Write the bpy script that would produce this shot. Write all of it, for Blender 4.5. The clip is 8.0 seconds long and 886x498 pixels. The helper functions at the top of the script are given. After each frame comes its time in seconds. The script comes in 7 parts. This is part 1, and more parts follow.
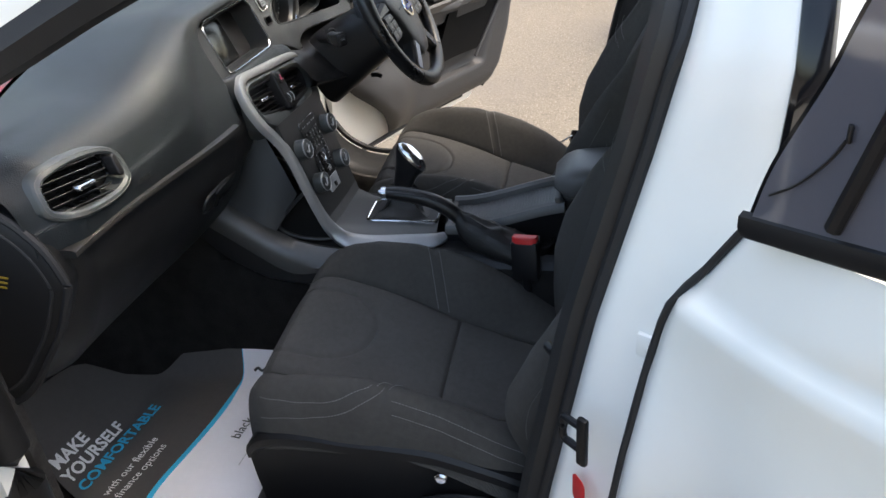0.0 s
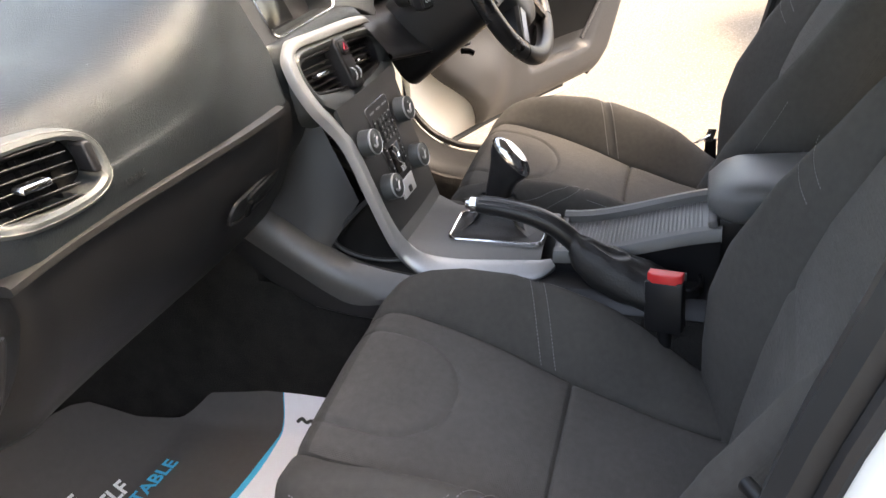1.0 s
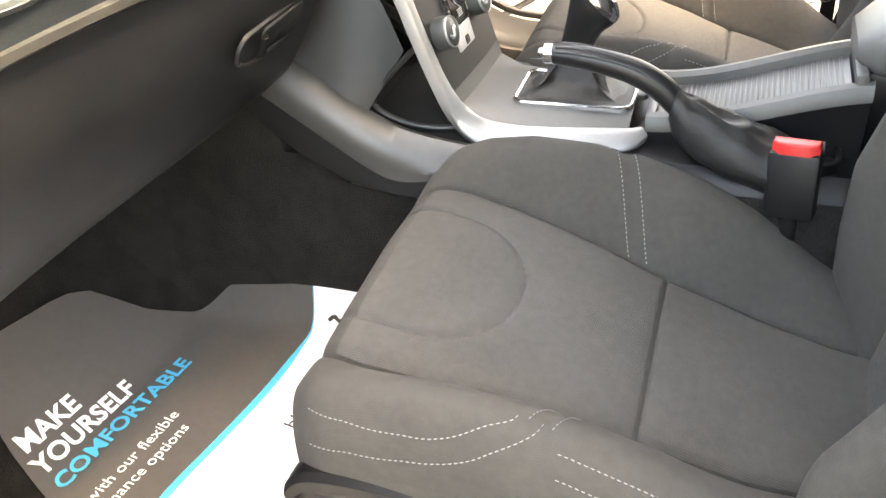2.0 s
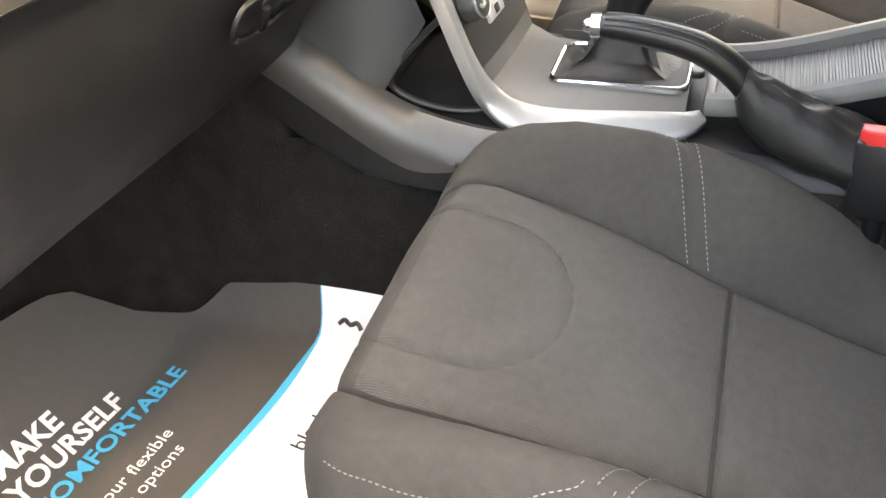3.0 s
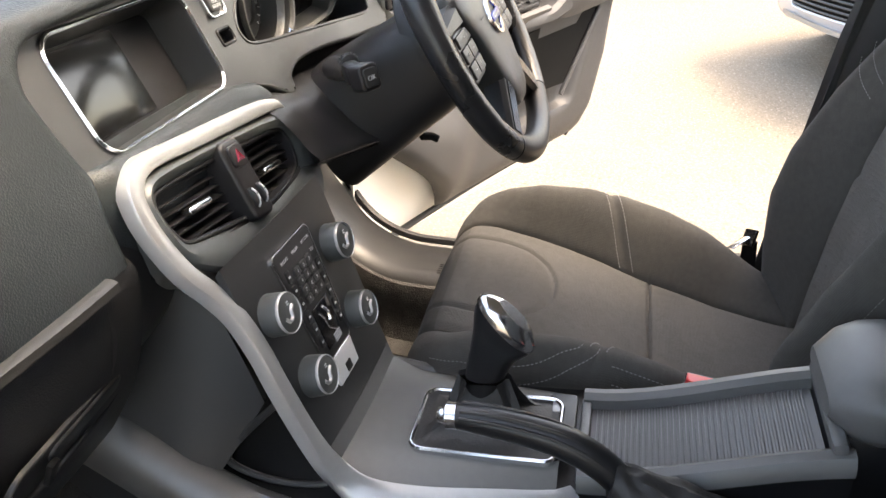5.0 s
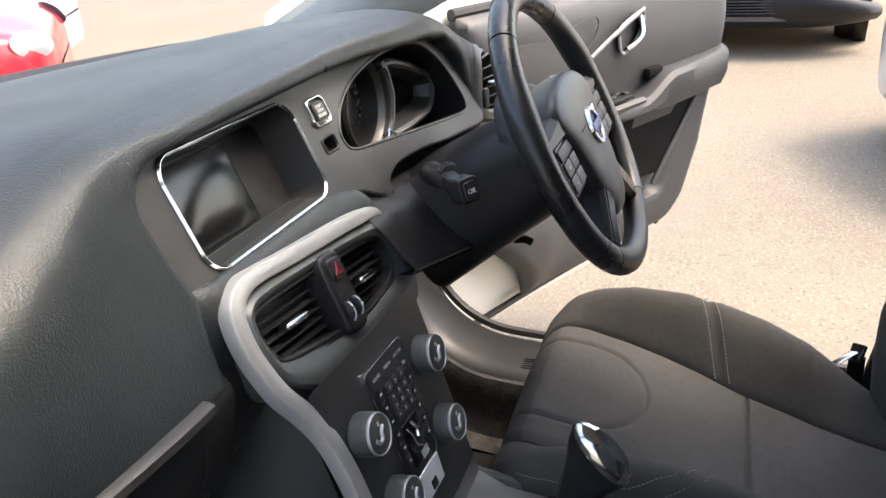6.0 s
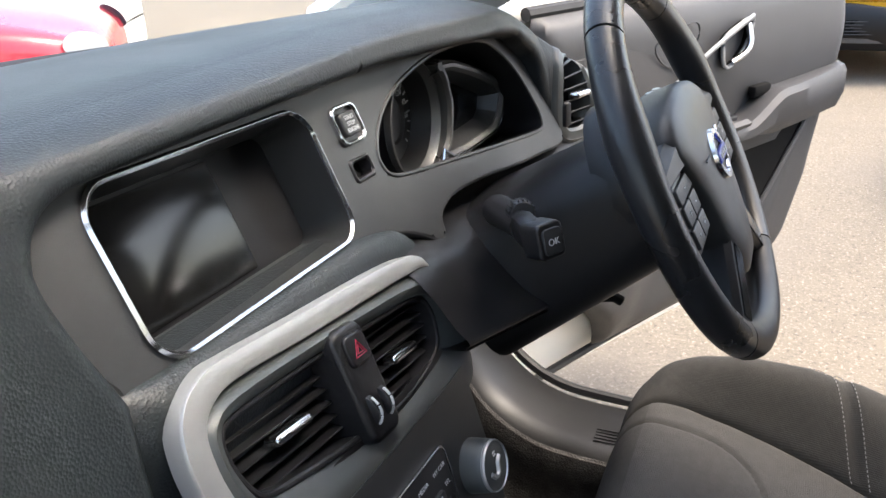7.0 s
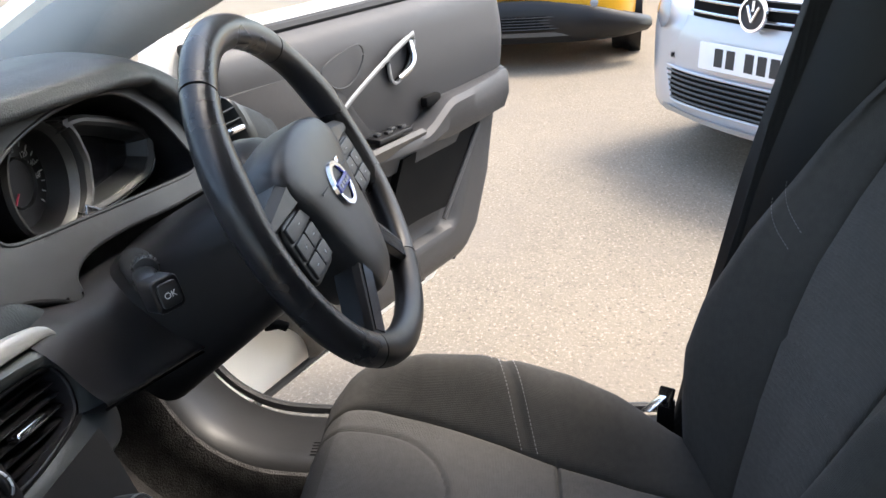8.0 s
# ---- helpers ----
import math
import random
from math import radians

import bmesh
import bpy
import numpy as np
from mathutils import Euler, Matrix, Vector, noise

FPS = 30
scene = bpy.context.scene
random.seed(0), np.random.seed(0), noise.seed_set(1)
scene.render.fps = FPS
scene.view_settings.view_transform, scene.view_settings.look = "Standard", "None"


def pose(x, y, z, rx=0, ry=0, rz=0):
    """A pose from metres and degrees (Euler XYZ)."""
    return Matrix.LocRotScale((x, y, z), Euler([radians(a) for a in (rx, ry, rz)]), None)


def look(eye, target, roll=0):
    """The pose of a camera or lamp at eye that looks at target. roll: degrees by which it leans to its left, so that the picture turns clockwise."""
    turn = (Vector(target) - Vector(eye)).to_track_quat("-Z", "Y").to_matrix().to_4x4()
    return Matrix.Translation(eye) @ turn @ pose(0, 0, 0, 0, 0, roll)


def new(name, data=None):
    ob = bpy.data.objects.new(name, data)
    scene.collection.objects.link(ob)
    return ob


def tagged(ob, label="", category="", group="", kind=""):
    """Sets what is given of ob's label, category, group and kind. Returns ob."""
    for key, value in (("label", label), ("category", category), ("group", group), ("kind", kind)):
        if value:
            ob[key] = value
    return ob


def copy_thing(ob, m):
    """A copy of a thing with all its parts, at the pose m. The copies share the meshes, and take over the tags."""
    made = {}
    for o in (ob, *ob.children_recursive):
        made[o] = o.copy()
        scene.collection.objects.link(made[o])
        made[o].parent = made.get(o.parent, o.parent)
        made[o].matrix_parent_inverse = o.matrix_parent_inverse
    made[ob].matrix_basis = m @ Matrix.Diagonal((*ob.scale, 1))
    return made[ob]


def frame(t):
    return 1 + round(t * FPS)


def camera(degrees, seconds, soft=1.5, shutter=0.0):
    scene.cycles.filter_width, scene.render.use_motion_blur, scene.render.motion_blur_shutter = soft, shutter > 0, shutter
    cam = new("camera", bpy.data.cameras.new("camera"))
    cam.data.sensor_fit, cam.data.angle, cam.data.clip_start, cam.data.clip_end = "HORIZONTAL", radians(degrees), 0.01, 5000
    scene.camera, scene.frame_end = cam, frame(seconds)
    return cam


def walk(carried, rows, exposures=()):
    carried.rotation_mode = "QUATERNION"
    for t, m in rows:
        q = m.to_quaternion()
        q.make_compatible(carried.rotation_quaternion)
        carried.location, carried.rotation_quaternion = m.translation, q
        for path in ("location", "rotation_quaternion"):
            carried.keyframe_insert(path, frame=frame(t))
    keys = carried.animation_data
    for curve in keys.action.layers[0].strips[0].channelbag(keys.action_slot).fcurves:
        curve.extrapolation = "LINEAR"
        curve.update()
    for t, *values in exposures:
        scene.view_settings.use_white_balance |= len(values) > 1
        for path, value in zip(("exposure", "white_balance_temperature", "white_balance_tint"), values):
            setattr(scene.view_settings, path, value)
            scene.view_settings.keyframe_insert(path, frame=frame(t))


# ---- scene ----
cam = camera(57.2, 8.0, shutter=0.0)
PATH = [
    (0, (-1.6, 0.269, 1.515), (0.075, 0.644, 0.489), -4.9),
    (0.5, (-1.384, 0.334, 1.46), (0.26, 0.81, 0.425), -4.5),
    (1, (-1.209, 0.409, 1.341), (0.42, 0.957, 0.318), -5.4),
    (1.5, (-1.104, 0.455, 1.222), (0.45, 1.069, 0.121), -6.5),
    (2, (-1.046, 0.496, 1.161), (0.43, 1.124, -0.033), -6.7),
    (2.2, (-1.031, 0.51, 1.149), (0.422, 1.148, -0.067), -7.0),
    (3.3, (-0.882, 0.59, 1.113), (0.543, 1.199, -0.151), -6.9),
    (3.5, (-0.847, 0.593, 1.127), (0.602, 1.198, -0.111), -6.6),
    (4, (-0.783, 0.597, 1.183), (0.746, 1.166, 0.026), -5.5),
    (4.5, (-0.736, 0.58, 1.225), (0.886, 1.077, 0.164), -4.7),
    (4.7, (-0.716, 0.568, 1.241), (0.947, 1.01, 0.222), -4.4),
    (5.8, (-0.677, 0.567, 1.313), (1.052, 1.103, 0.463), -4.2),
    (6, (-0.66, 0.597, 1.314), (1.049, 1.216, 0.479), -4.1),
    (6.5, (-0.509, 0.663, 1.28), (1.156, 1.418, 0.469), -3.4),
    (7, (-0.425, 0.69, 1.247), (1.251, 1.442, 0.456), -3.4),
    (7.5, (-0.396, 0.647, 1.257), (1.362, 1.184, 0.47), -3.6),
    (8, (-0.425, 0.558, 1.287), (1.389, 0.757, 0.469), -4.3),
]
EXPOSURES = [(0.0, 1.85, 6900, 9), (0.5, 2.4, 7400, 12), (1.0, 3.05, 8100, 14), (1.5, 3.75, 8900, 13), (2.0, 4.4, 9500, 11), (3.5, 3.85, 9700, 11), (4.0, 3.7, 9300, 12), (4.5, 3.65, 8900, 12), (4.7, 3.45, 8500, 12), (5.8, 2.5, 7200, 12), (6.5, 2.35, 6900, 11), (8.0, 2.25, 6600, 9)]
walk(cam, [(t, look(eye, target, roll)) for t, eye, target, roll in PATH], EXPOSURES)

# ---- light: bright hazy day ----
world = bpy.data.worlds.new("sky")
scene.world = world
world.use_nodes = True
wn, wl = world.node_tree.nodes, world.node_tree.links
sky = wn.new("ShaderNodeTexSky")
sky.sky_type, sky.sun_disc = "NISHITA", False
sky.sun_elevation, sky.sun_rotation = radians(60), radians(157)
sky.dust_density, sky.air_density = 4.0, 1.2
wl.new(sky.outputs[0], wn["Background"].inputs[0])
wn["Background"].inputs[1].default_value = 0.15
SUN_FROM = Vector((0.20, -0.46, 0.86)).normalized()
sun = new("sun", bpy.data.lights.new("sun", "SUN"))
sun.data.energy, sun.data.angle, sun.data.color = 0.7, radians(12.0), (1.0, 0.93, 0.84)
sun.matrix_world = look(SUN_FROM * 20, (0, 0, 0))


# ---- materials ----
def mat(name, color, rough=0.5, metal=0.0, vary=0.08, scale=12.0, bump=0.0, bscale=400.0, kind="noise", coat=0.0, sheen=0.0, spec=0.5, dist=0.001, dust=0.0, stretch=None, wear=0.06):
    """A surface with large and small colour variation, a fine relief and, if wanted, a dusting of pale specks."""
    m = bpy.data.materials.new(name)
    m.use_nodes = True
    n, l = m.node_tree.nodes, m.node_tree.links
    b = n["Principled BSDF"]
    co = n.new("ShaderNodeTexCoord").outputs["Object"]
    if stretch:
        mp = n.new("ShaderNodeMapping")
        mp.inputs["Scale"].default_value = stretch
        l.new(co, mp.inputs[0])
        co = mp.outputs[0]

    def noisy(sc, detail=4.0):
        t = n.new("ShaderNodeTexNoise")
        t.inputs["Scale"].default_value, t.inputs["Detail"].default_value = sc, detail
        l.new(co, t.inputs["Vector"])
        return t.outputs[0]

    big, small = noisy(scale), noisy(scale * 14, 3.0)
    mixed = n.new("ShaderNodeMath")
    mixed.operation = "MULTIPLY_ADD"
    l.new(small, mixed.inputs[0])
    mixed.inputs[1].default_value = 0.6
    l.new(big, mixed.inputs[2])
    ramp = n.new("ShaderNodeMapRange")
    ramp.inputs[1].default_value, ramp.inputs[2].default_value = 0.45, 1.15
    ramp.inputs[3].default_value, ramp.inputs[4].default_value = 1 - vary, 1 + vary
    l.new(mixed.outputs[0], ramp.inputs[0])
    hue = n.new("ShaderNodeHueSaturation")
    hue.inputs["Color"].default_value = (*color, 1)
    l.new(ramp.outputs[0], hue.inputs["Value"])
    out = hue.outputs[0]
    if dust:
        lint = noisy(900.0, 2.0)
        cut = n.new("ShaderNodeMapRange")
        cut.inputs[1].default_value, cut.inputs[2].default_value = 0.70, 0.78
        cut.inputs[4].default_value = dust
        l.new(lint, cut.inputs[0])
        mx = n.new("ShaderNodeMix")
        mx.data_type = "RGBA"
        l.new(cut.outputs[0], mx.inputs[0])
        l.new(out, mx.inputs[6])
        mx.inputs[7].default_value = (0.35, 0.33, 0.3, 1)
        out = mx.outputs[2]
    l.new(out, b.inputs["Base Color"])
    rr = n.new("ShaderNodeMapRange")
    rr.inputs[1].default_value, rr.inputs[2].default_value = 0.3, 0.7
    rr.inputs[3].default_value, rr.inputs[4].default_value = max(0.02, rough - wear), min(1, rough + wear)
    l.new(big, rr.inputs[0])
    l.new(rr.outputs[0], b.inputs["Roughness"])
    b.inputs["Metallic"].default_value = metal
    b.inputs["Specular IOR Level"].default_value = spec
    b.inputs["Coat Weight"].default_value = coat
    b.inputs["Coat Roughness"].default_value = 0.06
    b.inputs["Sheen Weight"].default_value = sheen
    if bump:
        bp = n.new("ShaderNodeBump")
        bp.inputs["Strength"].default_value, bp.inputs["Distance"].default_value = bump, dist
        if kind == "grain":
            v = n.new("ShaderNodeTexVoronoi")
            v.inputs["Scale"].default_value = bscale
            l.new(co, v.inputs["Vector"])
            l.new(v.outputs["Distance"], bp.inputs["Height"])
        elif kind == "weave":
            w1, w2 = n.new("ShaderNodeTexWave"), n.new("ShaderNodeTexWave")
            for w, d in ((w1, "X"), (w2, "Y")):
                w.bands_direction = d
                w.inputs["Scale"].default_value, w.inputs["Distortion"].default_value = bscale, 0.6
                l.new(co, w.inputs["Vector"])
            mm = n.new("ShaderNodeMath")
            mm.operation = "MULTIPLY"
            l.new(w1.outputs["Fac"], mm.inputs[0])
            l.new(w2.outputs["Fac"], mm.inputs[1])
            l.new(mm.outputs[0], bp.inputs["Height"])
        else:
            l.new(noisy(bscale, 6.0), bp.inputs["Height"])
        l.new(bp.outputs[0], b.inputs["Normal"])
    return m


def clear(name, tint, rough=0.0):
    m = bpy.data.materials.new(name)
    m.use_nodes = True
    b = m.node_tree.nodes["Principled BSDF"]
    b.inputs["Base Color"].default_value = (*tint, 1)
    b.inputs["Transmission Weight"].default_value = 1.0
    b.inputs["Roughness"].default_value = rough
    b.inputs["IOR"].default_value = 1.02
    b.inputs["Coat Weight"].default_value = 0.1
    b.inputs["Coat Roughness"].default_value = 0.01
    return m


FABRIC = mat("seat_cloth", (0.060, 0.0575, 0.053), 0.92, vary=0.20, scale=7, bump=0.5, bscale=220, kind="weave", sheen=0.03, spec=0.15, dist=0.0006, dust=0.10)
FABRIC_IN = mat("seat_insert_cloth", (0.077, 0.0740, 0.0690), 0.92, vary=0.2, scale=7, bump=0.6, bscale=150, kind="weave", sheen=0.03, spec=0.15, dist=0.0008, dust=0.10)
STITCH = mat("grey_thread", (0.22, 0.22, 0.215), 0.8, vary=0.1)
PAD = mat("soft_dash_plastic", (0.0105, 0.0135, 0.0155), 0.46, vary=0.10, scale=5, bump=0.36, bscale=520, kind="grain", dist=0.0010, spec=0.32)
PAD_LOW = mat("lower_dash_plastic", (0.0065, 0.0067, 0.0075), 0.50, vary=0.10, scale=6, bump=0.25, bscale=600, kind="grain", dist=0.0006, spec=0.42)
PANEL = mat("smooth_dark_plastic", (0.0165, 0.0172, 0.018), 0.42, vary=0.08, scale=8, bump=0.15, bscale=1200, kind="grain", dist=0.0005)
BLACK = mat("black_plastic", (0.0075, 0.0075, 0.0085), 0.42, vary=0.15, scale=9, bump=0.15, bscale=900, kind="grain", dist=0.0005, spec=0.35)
# Mid-grey of tray and armrest, raised to paint in the brighter light there.
CONSOLE = mat("grey_console_plastic", (0.088, 0.088, 0.086), 0.42, vary=0.10, scale=8, bump=0.15, bscale=1000, kind="grain", dist=0.0005)
GLOSS = mat("gloss_black", (0.006, 0.006, 0.007), 0.12, vary=0.1)
# Near-black: puts the shade of hollows and openings into the colour.
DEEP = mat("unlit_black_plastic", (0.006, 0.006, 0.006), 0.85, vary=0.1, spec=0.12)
MATT = mat("matt_black_lining", (0.014, 0.014, 0.014), 0.8, vary=0.15, scale=9, bump=0.2, bscale=900, kind="grain", dist=0.0005, spec=0.2)
RUBBER = mat("black_rubber_seal", (0.013, 0.013, 0.014), 0.6, vary=0.2, scale=20, bump=0.2, bscale=300)
SILVER = mat("satin_silver_trim", (0.32, 0.325, 0.325), 0.40, 0.55, vary=0.06, scale=10, bump=0.05, bscale=1500)
FLANK = mat("graphite_satin_trim", (0.085, 0.084, 0.082), 0.40, 0.5, vary=0.08, scale=6, bump=0.1, bscale=1200)
STRIP = mat("dark_satin_trim", (0.024, 0.0235, 0.0225), 0.45, 0.25, vary=0.08, scale=6, bump=0.1, bscale=1200)
POD = mat("satin_grey_vent_plastic", (0.050, 0.055, 0.055), 0.40, 0.15, vary=0.08, scale=8, bump=0.12, bscale=1200, kind="grain", dist=0.0005)
SCUFF = mat("scuff_plate_plastic", (0.013, 0.013, 0.0135), 0.42, vary=0.12, scale=9, bump=0.2, bscale=700, kind="grain", dist=0.0005, spec=0.4)
CHROME = mat("chrome", (0.66, 0.66, 0.67), 0.17, 1.0, vary=0.03)
LEATHER = mat("black_leather", (0.0075, 0.0075, 0.0085), 0.38, vary=0.15, scale=14, bump=0.12, bscale=700, kind="grain", dist=0.0008)
GAITER = mat("soft_gaiter_leather", (0.0105, 0.0105, 0.011), 0.56, vary=0.2, scale=14, bump=0.3, bscale=260, kind="grain", dist=0.001)
WHEELSKIN = mat("worn_smooth_leather", (0.013, 0.013, 0.014), 0.30, vary=0.18, scale=10, bump=0.18, bscale=900, kind="grain", dist=0.0005)
WHITE = mat("white_car_paint", (0.90, 0.89, 0.835), 0.32, vary=0.015, scale=2, coat=0.7, wear=0.01)
CARPET = mat("charcoal_carpet", (0.020, 0.019, 0.018), 0.98, vary=0.4, scale=25, bump=1.0, bscale=420, dist=0.004, spec=0.1, dust=0.06)
FLEECE = mat("grey_side_carpet", (0.052, 0.050, 0.048), 0.98, vary=0.5, scale=40, bump=0.8, bscale=300, dist=0.003, spec=0.1)
DOORTRIM = mat("door_panel_plastic", (0.038, 0.038, 0.040), 0.5, vary=0.08, scale=6, bump=0.35, bscale=600, kind="grain", dist=0.0008)
DOORCLOTH = mat("door_cloth", (0.036, 0.036, 0.037), 0.9, vary=0.12, scale=9, bump=0.5, bscale=180, kind="weave", dist=0.0008)
PILLARTRIM = mat("pale_pillar_trim", (0.42, 0.42, 0.40), 0.7, vary=0.05, scale=8, bump=0.15, bscale=800)
PAPER_W = mat("white_mat_paper", (0.82, 0.82, 0.86), 0.75, vary=0.04, scale=5, bump=0.12, bscale=14, dist=0.01)
PAPER_K = mat("black_printed_paper", (0.080, 0.075, 0.071), 0.6, vary=0.12, scale=6, bump=0.12, bscale=14, dist=0.01)
INK_BLUE = mat("cyan_ink", (0.03, 0.46, 0.74), 0.6, vary=0.04)
INK_W = mat("white_ink", (0.85, 0.85, 0.85), 0.6, vary=0.03)
INK_K = mat("black_ink", (0.03, 0.03, 0.03), 0.6, vary=0.03)
RED = mat("red_plastic", (0.62, 0.03, 0.03), 0.4, vary=0.06)
DIMRED = mat("dim_red_print", (0.35, 0.02, 0.05), 0.4, vary=0.05)
BLUE = mat("badge_blue", (0.03, 0.05, 0.35), 0.3, vary=0.05)
MARK = mat("pale_grey_print", (0.45, 0.46, 0.47), 0.5, vary=0.03)
SCREEN = mat("display_glass", (0.004, 0.004, 0.004), 0.16, vary=0.1)
GLASS = clear("clear_glass", (0.95, 0.97, 0.96))


def ground_material():
    m = mat("sandy_concrete", (0.182, 0.156, 0.120), 0.9, vary=0.18, scale=0.9, bump=0.6, bscale=60, dist=0.006, spec=0.2)
    n, l = m.node_tree.nodes, m.node_tree.links
    b = n["Principled BSDF"]
    before = b.inputs["Base Color"].links[0].from_socket
    co = n.new("ShaderNodeTexCoord").outputs["Object"]
    for sc, lo, hi, tone, amount in ((75.0, 0.56, 0.66, (0.36, 0.31, 0.25, 1), 0.6), (60.0, 0.57, 0.67, (0.09, 0.075, 0.058, 1), 0.6), (160.0, 0.60, 0.68, (0.42, 0.37, 0.30, 1), 0.55), (1.7, 0.52, 0.70, (0.175, 0.152, 0.125, 1), 0.6)):
        t = n.new("ShaderNodeTexNoise")
        t.inputs["Scale"].default_value, t.inputs["Detail"].default_value = sc, 5.0
        mp = n.new("ShaderNodeMapping")
        mp.inputs["Location"].default_value = (sc, 3.0, 0)
        l.new(co, mp.inputs[0])
        l.new(mp.outputs[0], t.inputs["Vector"])
        r = n.new("ShaderNodeMapRange")
        r.inputs[1].default_value, r.inputs[2].default_value, r.inputs[4].default_value = lo, hi, amount
        l.new(t.outputs[0], r.inputs[0])
        mx = n.new("ShaderNodeMix")
        mx.data_type = "RGBA"
        l.new(r.outputs[0], mx.inputs[0])
        l.new(before, mx.inputs[6])
        mx.inputs[7].default_value = tone
        before = mx.outputs[2]
    l.new(before, b.inputs["Base Color"])
    return m


GROUND = ground_material()


# ---- mesh helpers ----
def part(name, bm, material, parent=None, label=""):
    """Links a bmesh as one mesh object under a thing or part; smooth but for its sharp edges."""
    bmesh.ops.remove_doubles(bm, verts=bm.verts, dist=1e-6)
    bmesh.ops.recalc_face_normals(bm, faces=bm.faces)
    for f in bm.faces:
        f.smooth = True
    for e in bm.edges:
        e.smooth = not (len(e.link_faces) == 2 and e.calc_face_angle(0) > radians(38))
    me = bpy.data.meshes.new(name)
    bm.to_mesh(me)
    bm.free()
    me.materials.append(material)
    ob = new(name, me)
    if parent is not None:
        ob.parent = parent
    if label:
        ob["label"] = label
    return ob


def thing(name, label, category, group="", kind="", at=(0, 0, 0)):
    ob = new(name)
    ob.location = at
    ob.empty_display_size = 0.05
    return tagged(ob, label, category, group, kind)


def spline(pts, n, closed=False):
    """Catmull-Rom through points of any dimension; n steps a span."""
    p = [np.array(q, float) for q in pts]
    k = len(p)
    out = []
    for i in range(k if closed else k - 1):
        if closed:
            a, b, c, d = p[i - 1], p[i], p[(i + 1) % k], p[(i + 2) % k]
        else:
            a, b, c, d = p[max(i - 1, 0)], p[i], p[i + 1], p[min(i + 2, k - 1)]
        for s in range(n):
            t = s / n
            out.append(0.5 * (2 * b + (c - a) * t + (2 * a - 5 * b + 4 * c - d) * t * t + (3 * b - a - 3 * c + d) * t ** 3))
    if not closed:
        out.append(p[-1])
    return out


def sheet(rows, around=False, caps=False, bm=None):
    """A skin over rows of points; around: each row is a closed ring."""
    bm = bm or bmesh.new()
    vs = [[bm.verts.new(tuple(p)) for p in row] for row in rows]
    m = len(vs[0])
    for i in range(len(vs) - 1):
        for j in range(m if around else m - 1):
            q = (vs[i][j], vs[i][(j + 1) % m], vs[i + 1][(j + 1) % m], vs[i + 1][j])
            bm.faces.new(q)
    if caps:
        for ring in (vs[0], vs[-1]):
            bm.faces.new(ring)
    return bm


def thick(rows, vec):
    """A sheet given a body by a shifted copy, joined along its border."""
    v = np.array(vec, float)
    rows = [[np.array(p, float) for p in r] for r in rows]
    rings = [[*r, *[p + v for p in reversed(r)]] for r in rows]
    return sheet(rings, around=True, caps=True)


def moved(bm, m):
    bm.transform(m)
    return bm


def joined(*bms):
    out = bmesh.new()
    for b in bms:
        me = bpy.data.meshes.new("t")
        b.to_mesh(me)
        b.free()
        out.from_mesh(me)
        bpy.data.meshes.remove(me)
    return out


def rrect(w, h, r, n=5, cx=0.0, cy=0.0):
    pts = []
    for sx, sy, a0 in ((1, 1, 0), (-1, 1, 90), (-1, -1, 180), (1, -1, 270)):
        for i in range(n + 1):
            a = radians(a0 + 90 * i / n)
            pts.append((cx + sx * (w / 2 - r) + r * math.cos(a), cy + sy * (h / 2 - r) + r * math.sin(a)))
    return pts


def inset(pts, d):
    """A closed outline drawn in by d along its normals (outline runs anticlockwise)."""
    k, out = len(pts), []
    for i in range(k):
        a, b, c = np.array(pts[i - 1], float), np.array(pts[i], float), np.array(pts[(i + 1) % k], float)
        t = c - a
        t = t / (np.linalg.norm(t) + 1e-12)
        out.append(tuple(b + d * np.array((-t[1], t[0]))))
    return out


def plate(pts, z0, z1, bev=0.002):
    """A solid of this outline from z0 to z1 with a rounded front edge."""
    rings = [[(x, y, z0) for x, y in pts], [(x, y, z1 - bev) for x, y in pts]]
    for k in (1, 2, 3):
        a = radians(30 * k)
        q = inset(pts, bev * (1 - math.cos(a)))
        rings.append([(x, y, z1 - bev + bev * math.sin(a)) for x, y in q])
    return sheet(rings, around=True, caps=True)


def frame_ring(outer, inner, z0, z1, bev=0.002):
    """A frame between two outlines with as many points, rounded at its front."""
    o1, i1 = inset(outer, bev), inset(inner, -bev)
    rings = [[(x, y, z0) for x, y in outer], [(x, y, z1 - bev) for x, y in outer], [(x, y, z1) for x, y in o1], [(x, y, z1) for x, y in i1], [(x, y, z1 - bev) for x, y in inner], [(x, y, z0) for x, y in inner]]
    rings.append(rings[0])
    return sheet(rings, around=True)


def tube(path, r, n=10, wide=1.0, caps=True, up=(0, 0, 1), closed=False):
    """A round bar along a path; r one radius or one a point; wide: its breadth across up."""
    p = [np.array(q, float) for q in path]
    rings = []
    for i, c in enumerate(p):
        if closed:
            t = p[(i + 1) % len(p)] - p[i - 1]
        else:
            t = p[min(i + 1, len(p) - 1)] - p[max(i - 1, 0)]
        t = t / (np.linalg.norm(t) + 1e-12)
        s = np.cross(t, up)
        if np.linalg.norm(s) < 1e-4:
            s = np.cross(t, (1, 0, 0))
        s = s / np.linalg.norm(s)
        u = np.cross(s, t)
        rr = r[i] if isinstance(r, (list, tuple)) else r
        rings.append([c + rr * (wide * math.cos(a) * s + math.sin(a) * u) for a in (2 * math.pi * k / n for k in range(n))])
    if closed:
        rings.append(rings[0])
        return sheet(rings, around=True)
    return sheet(rings, around=True, caps=caps)


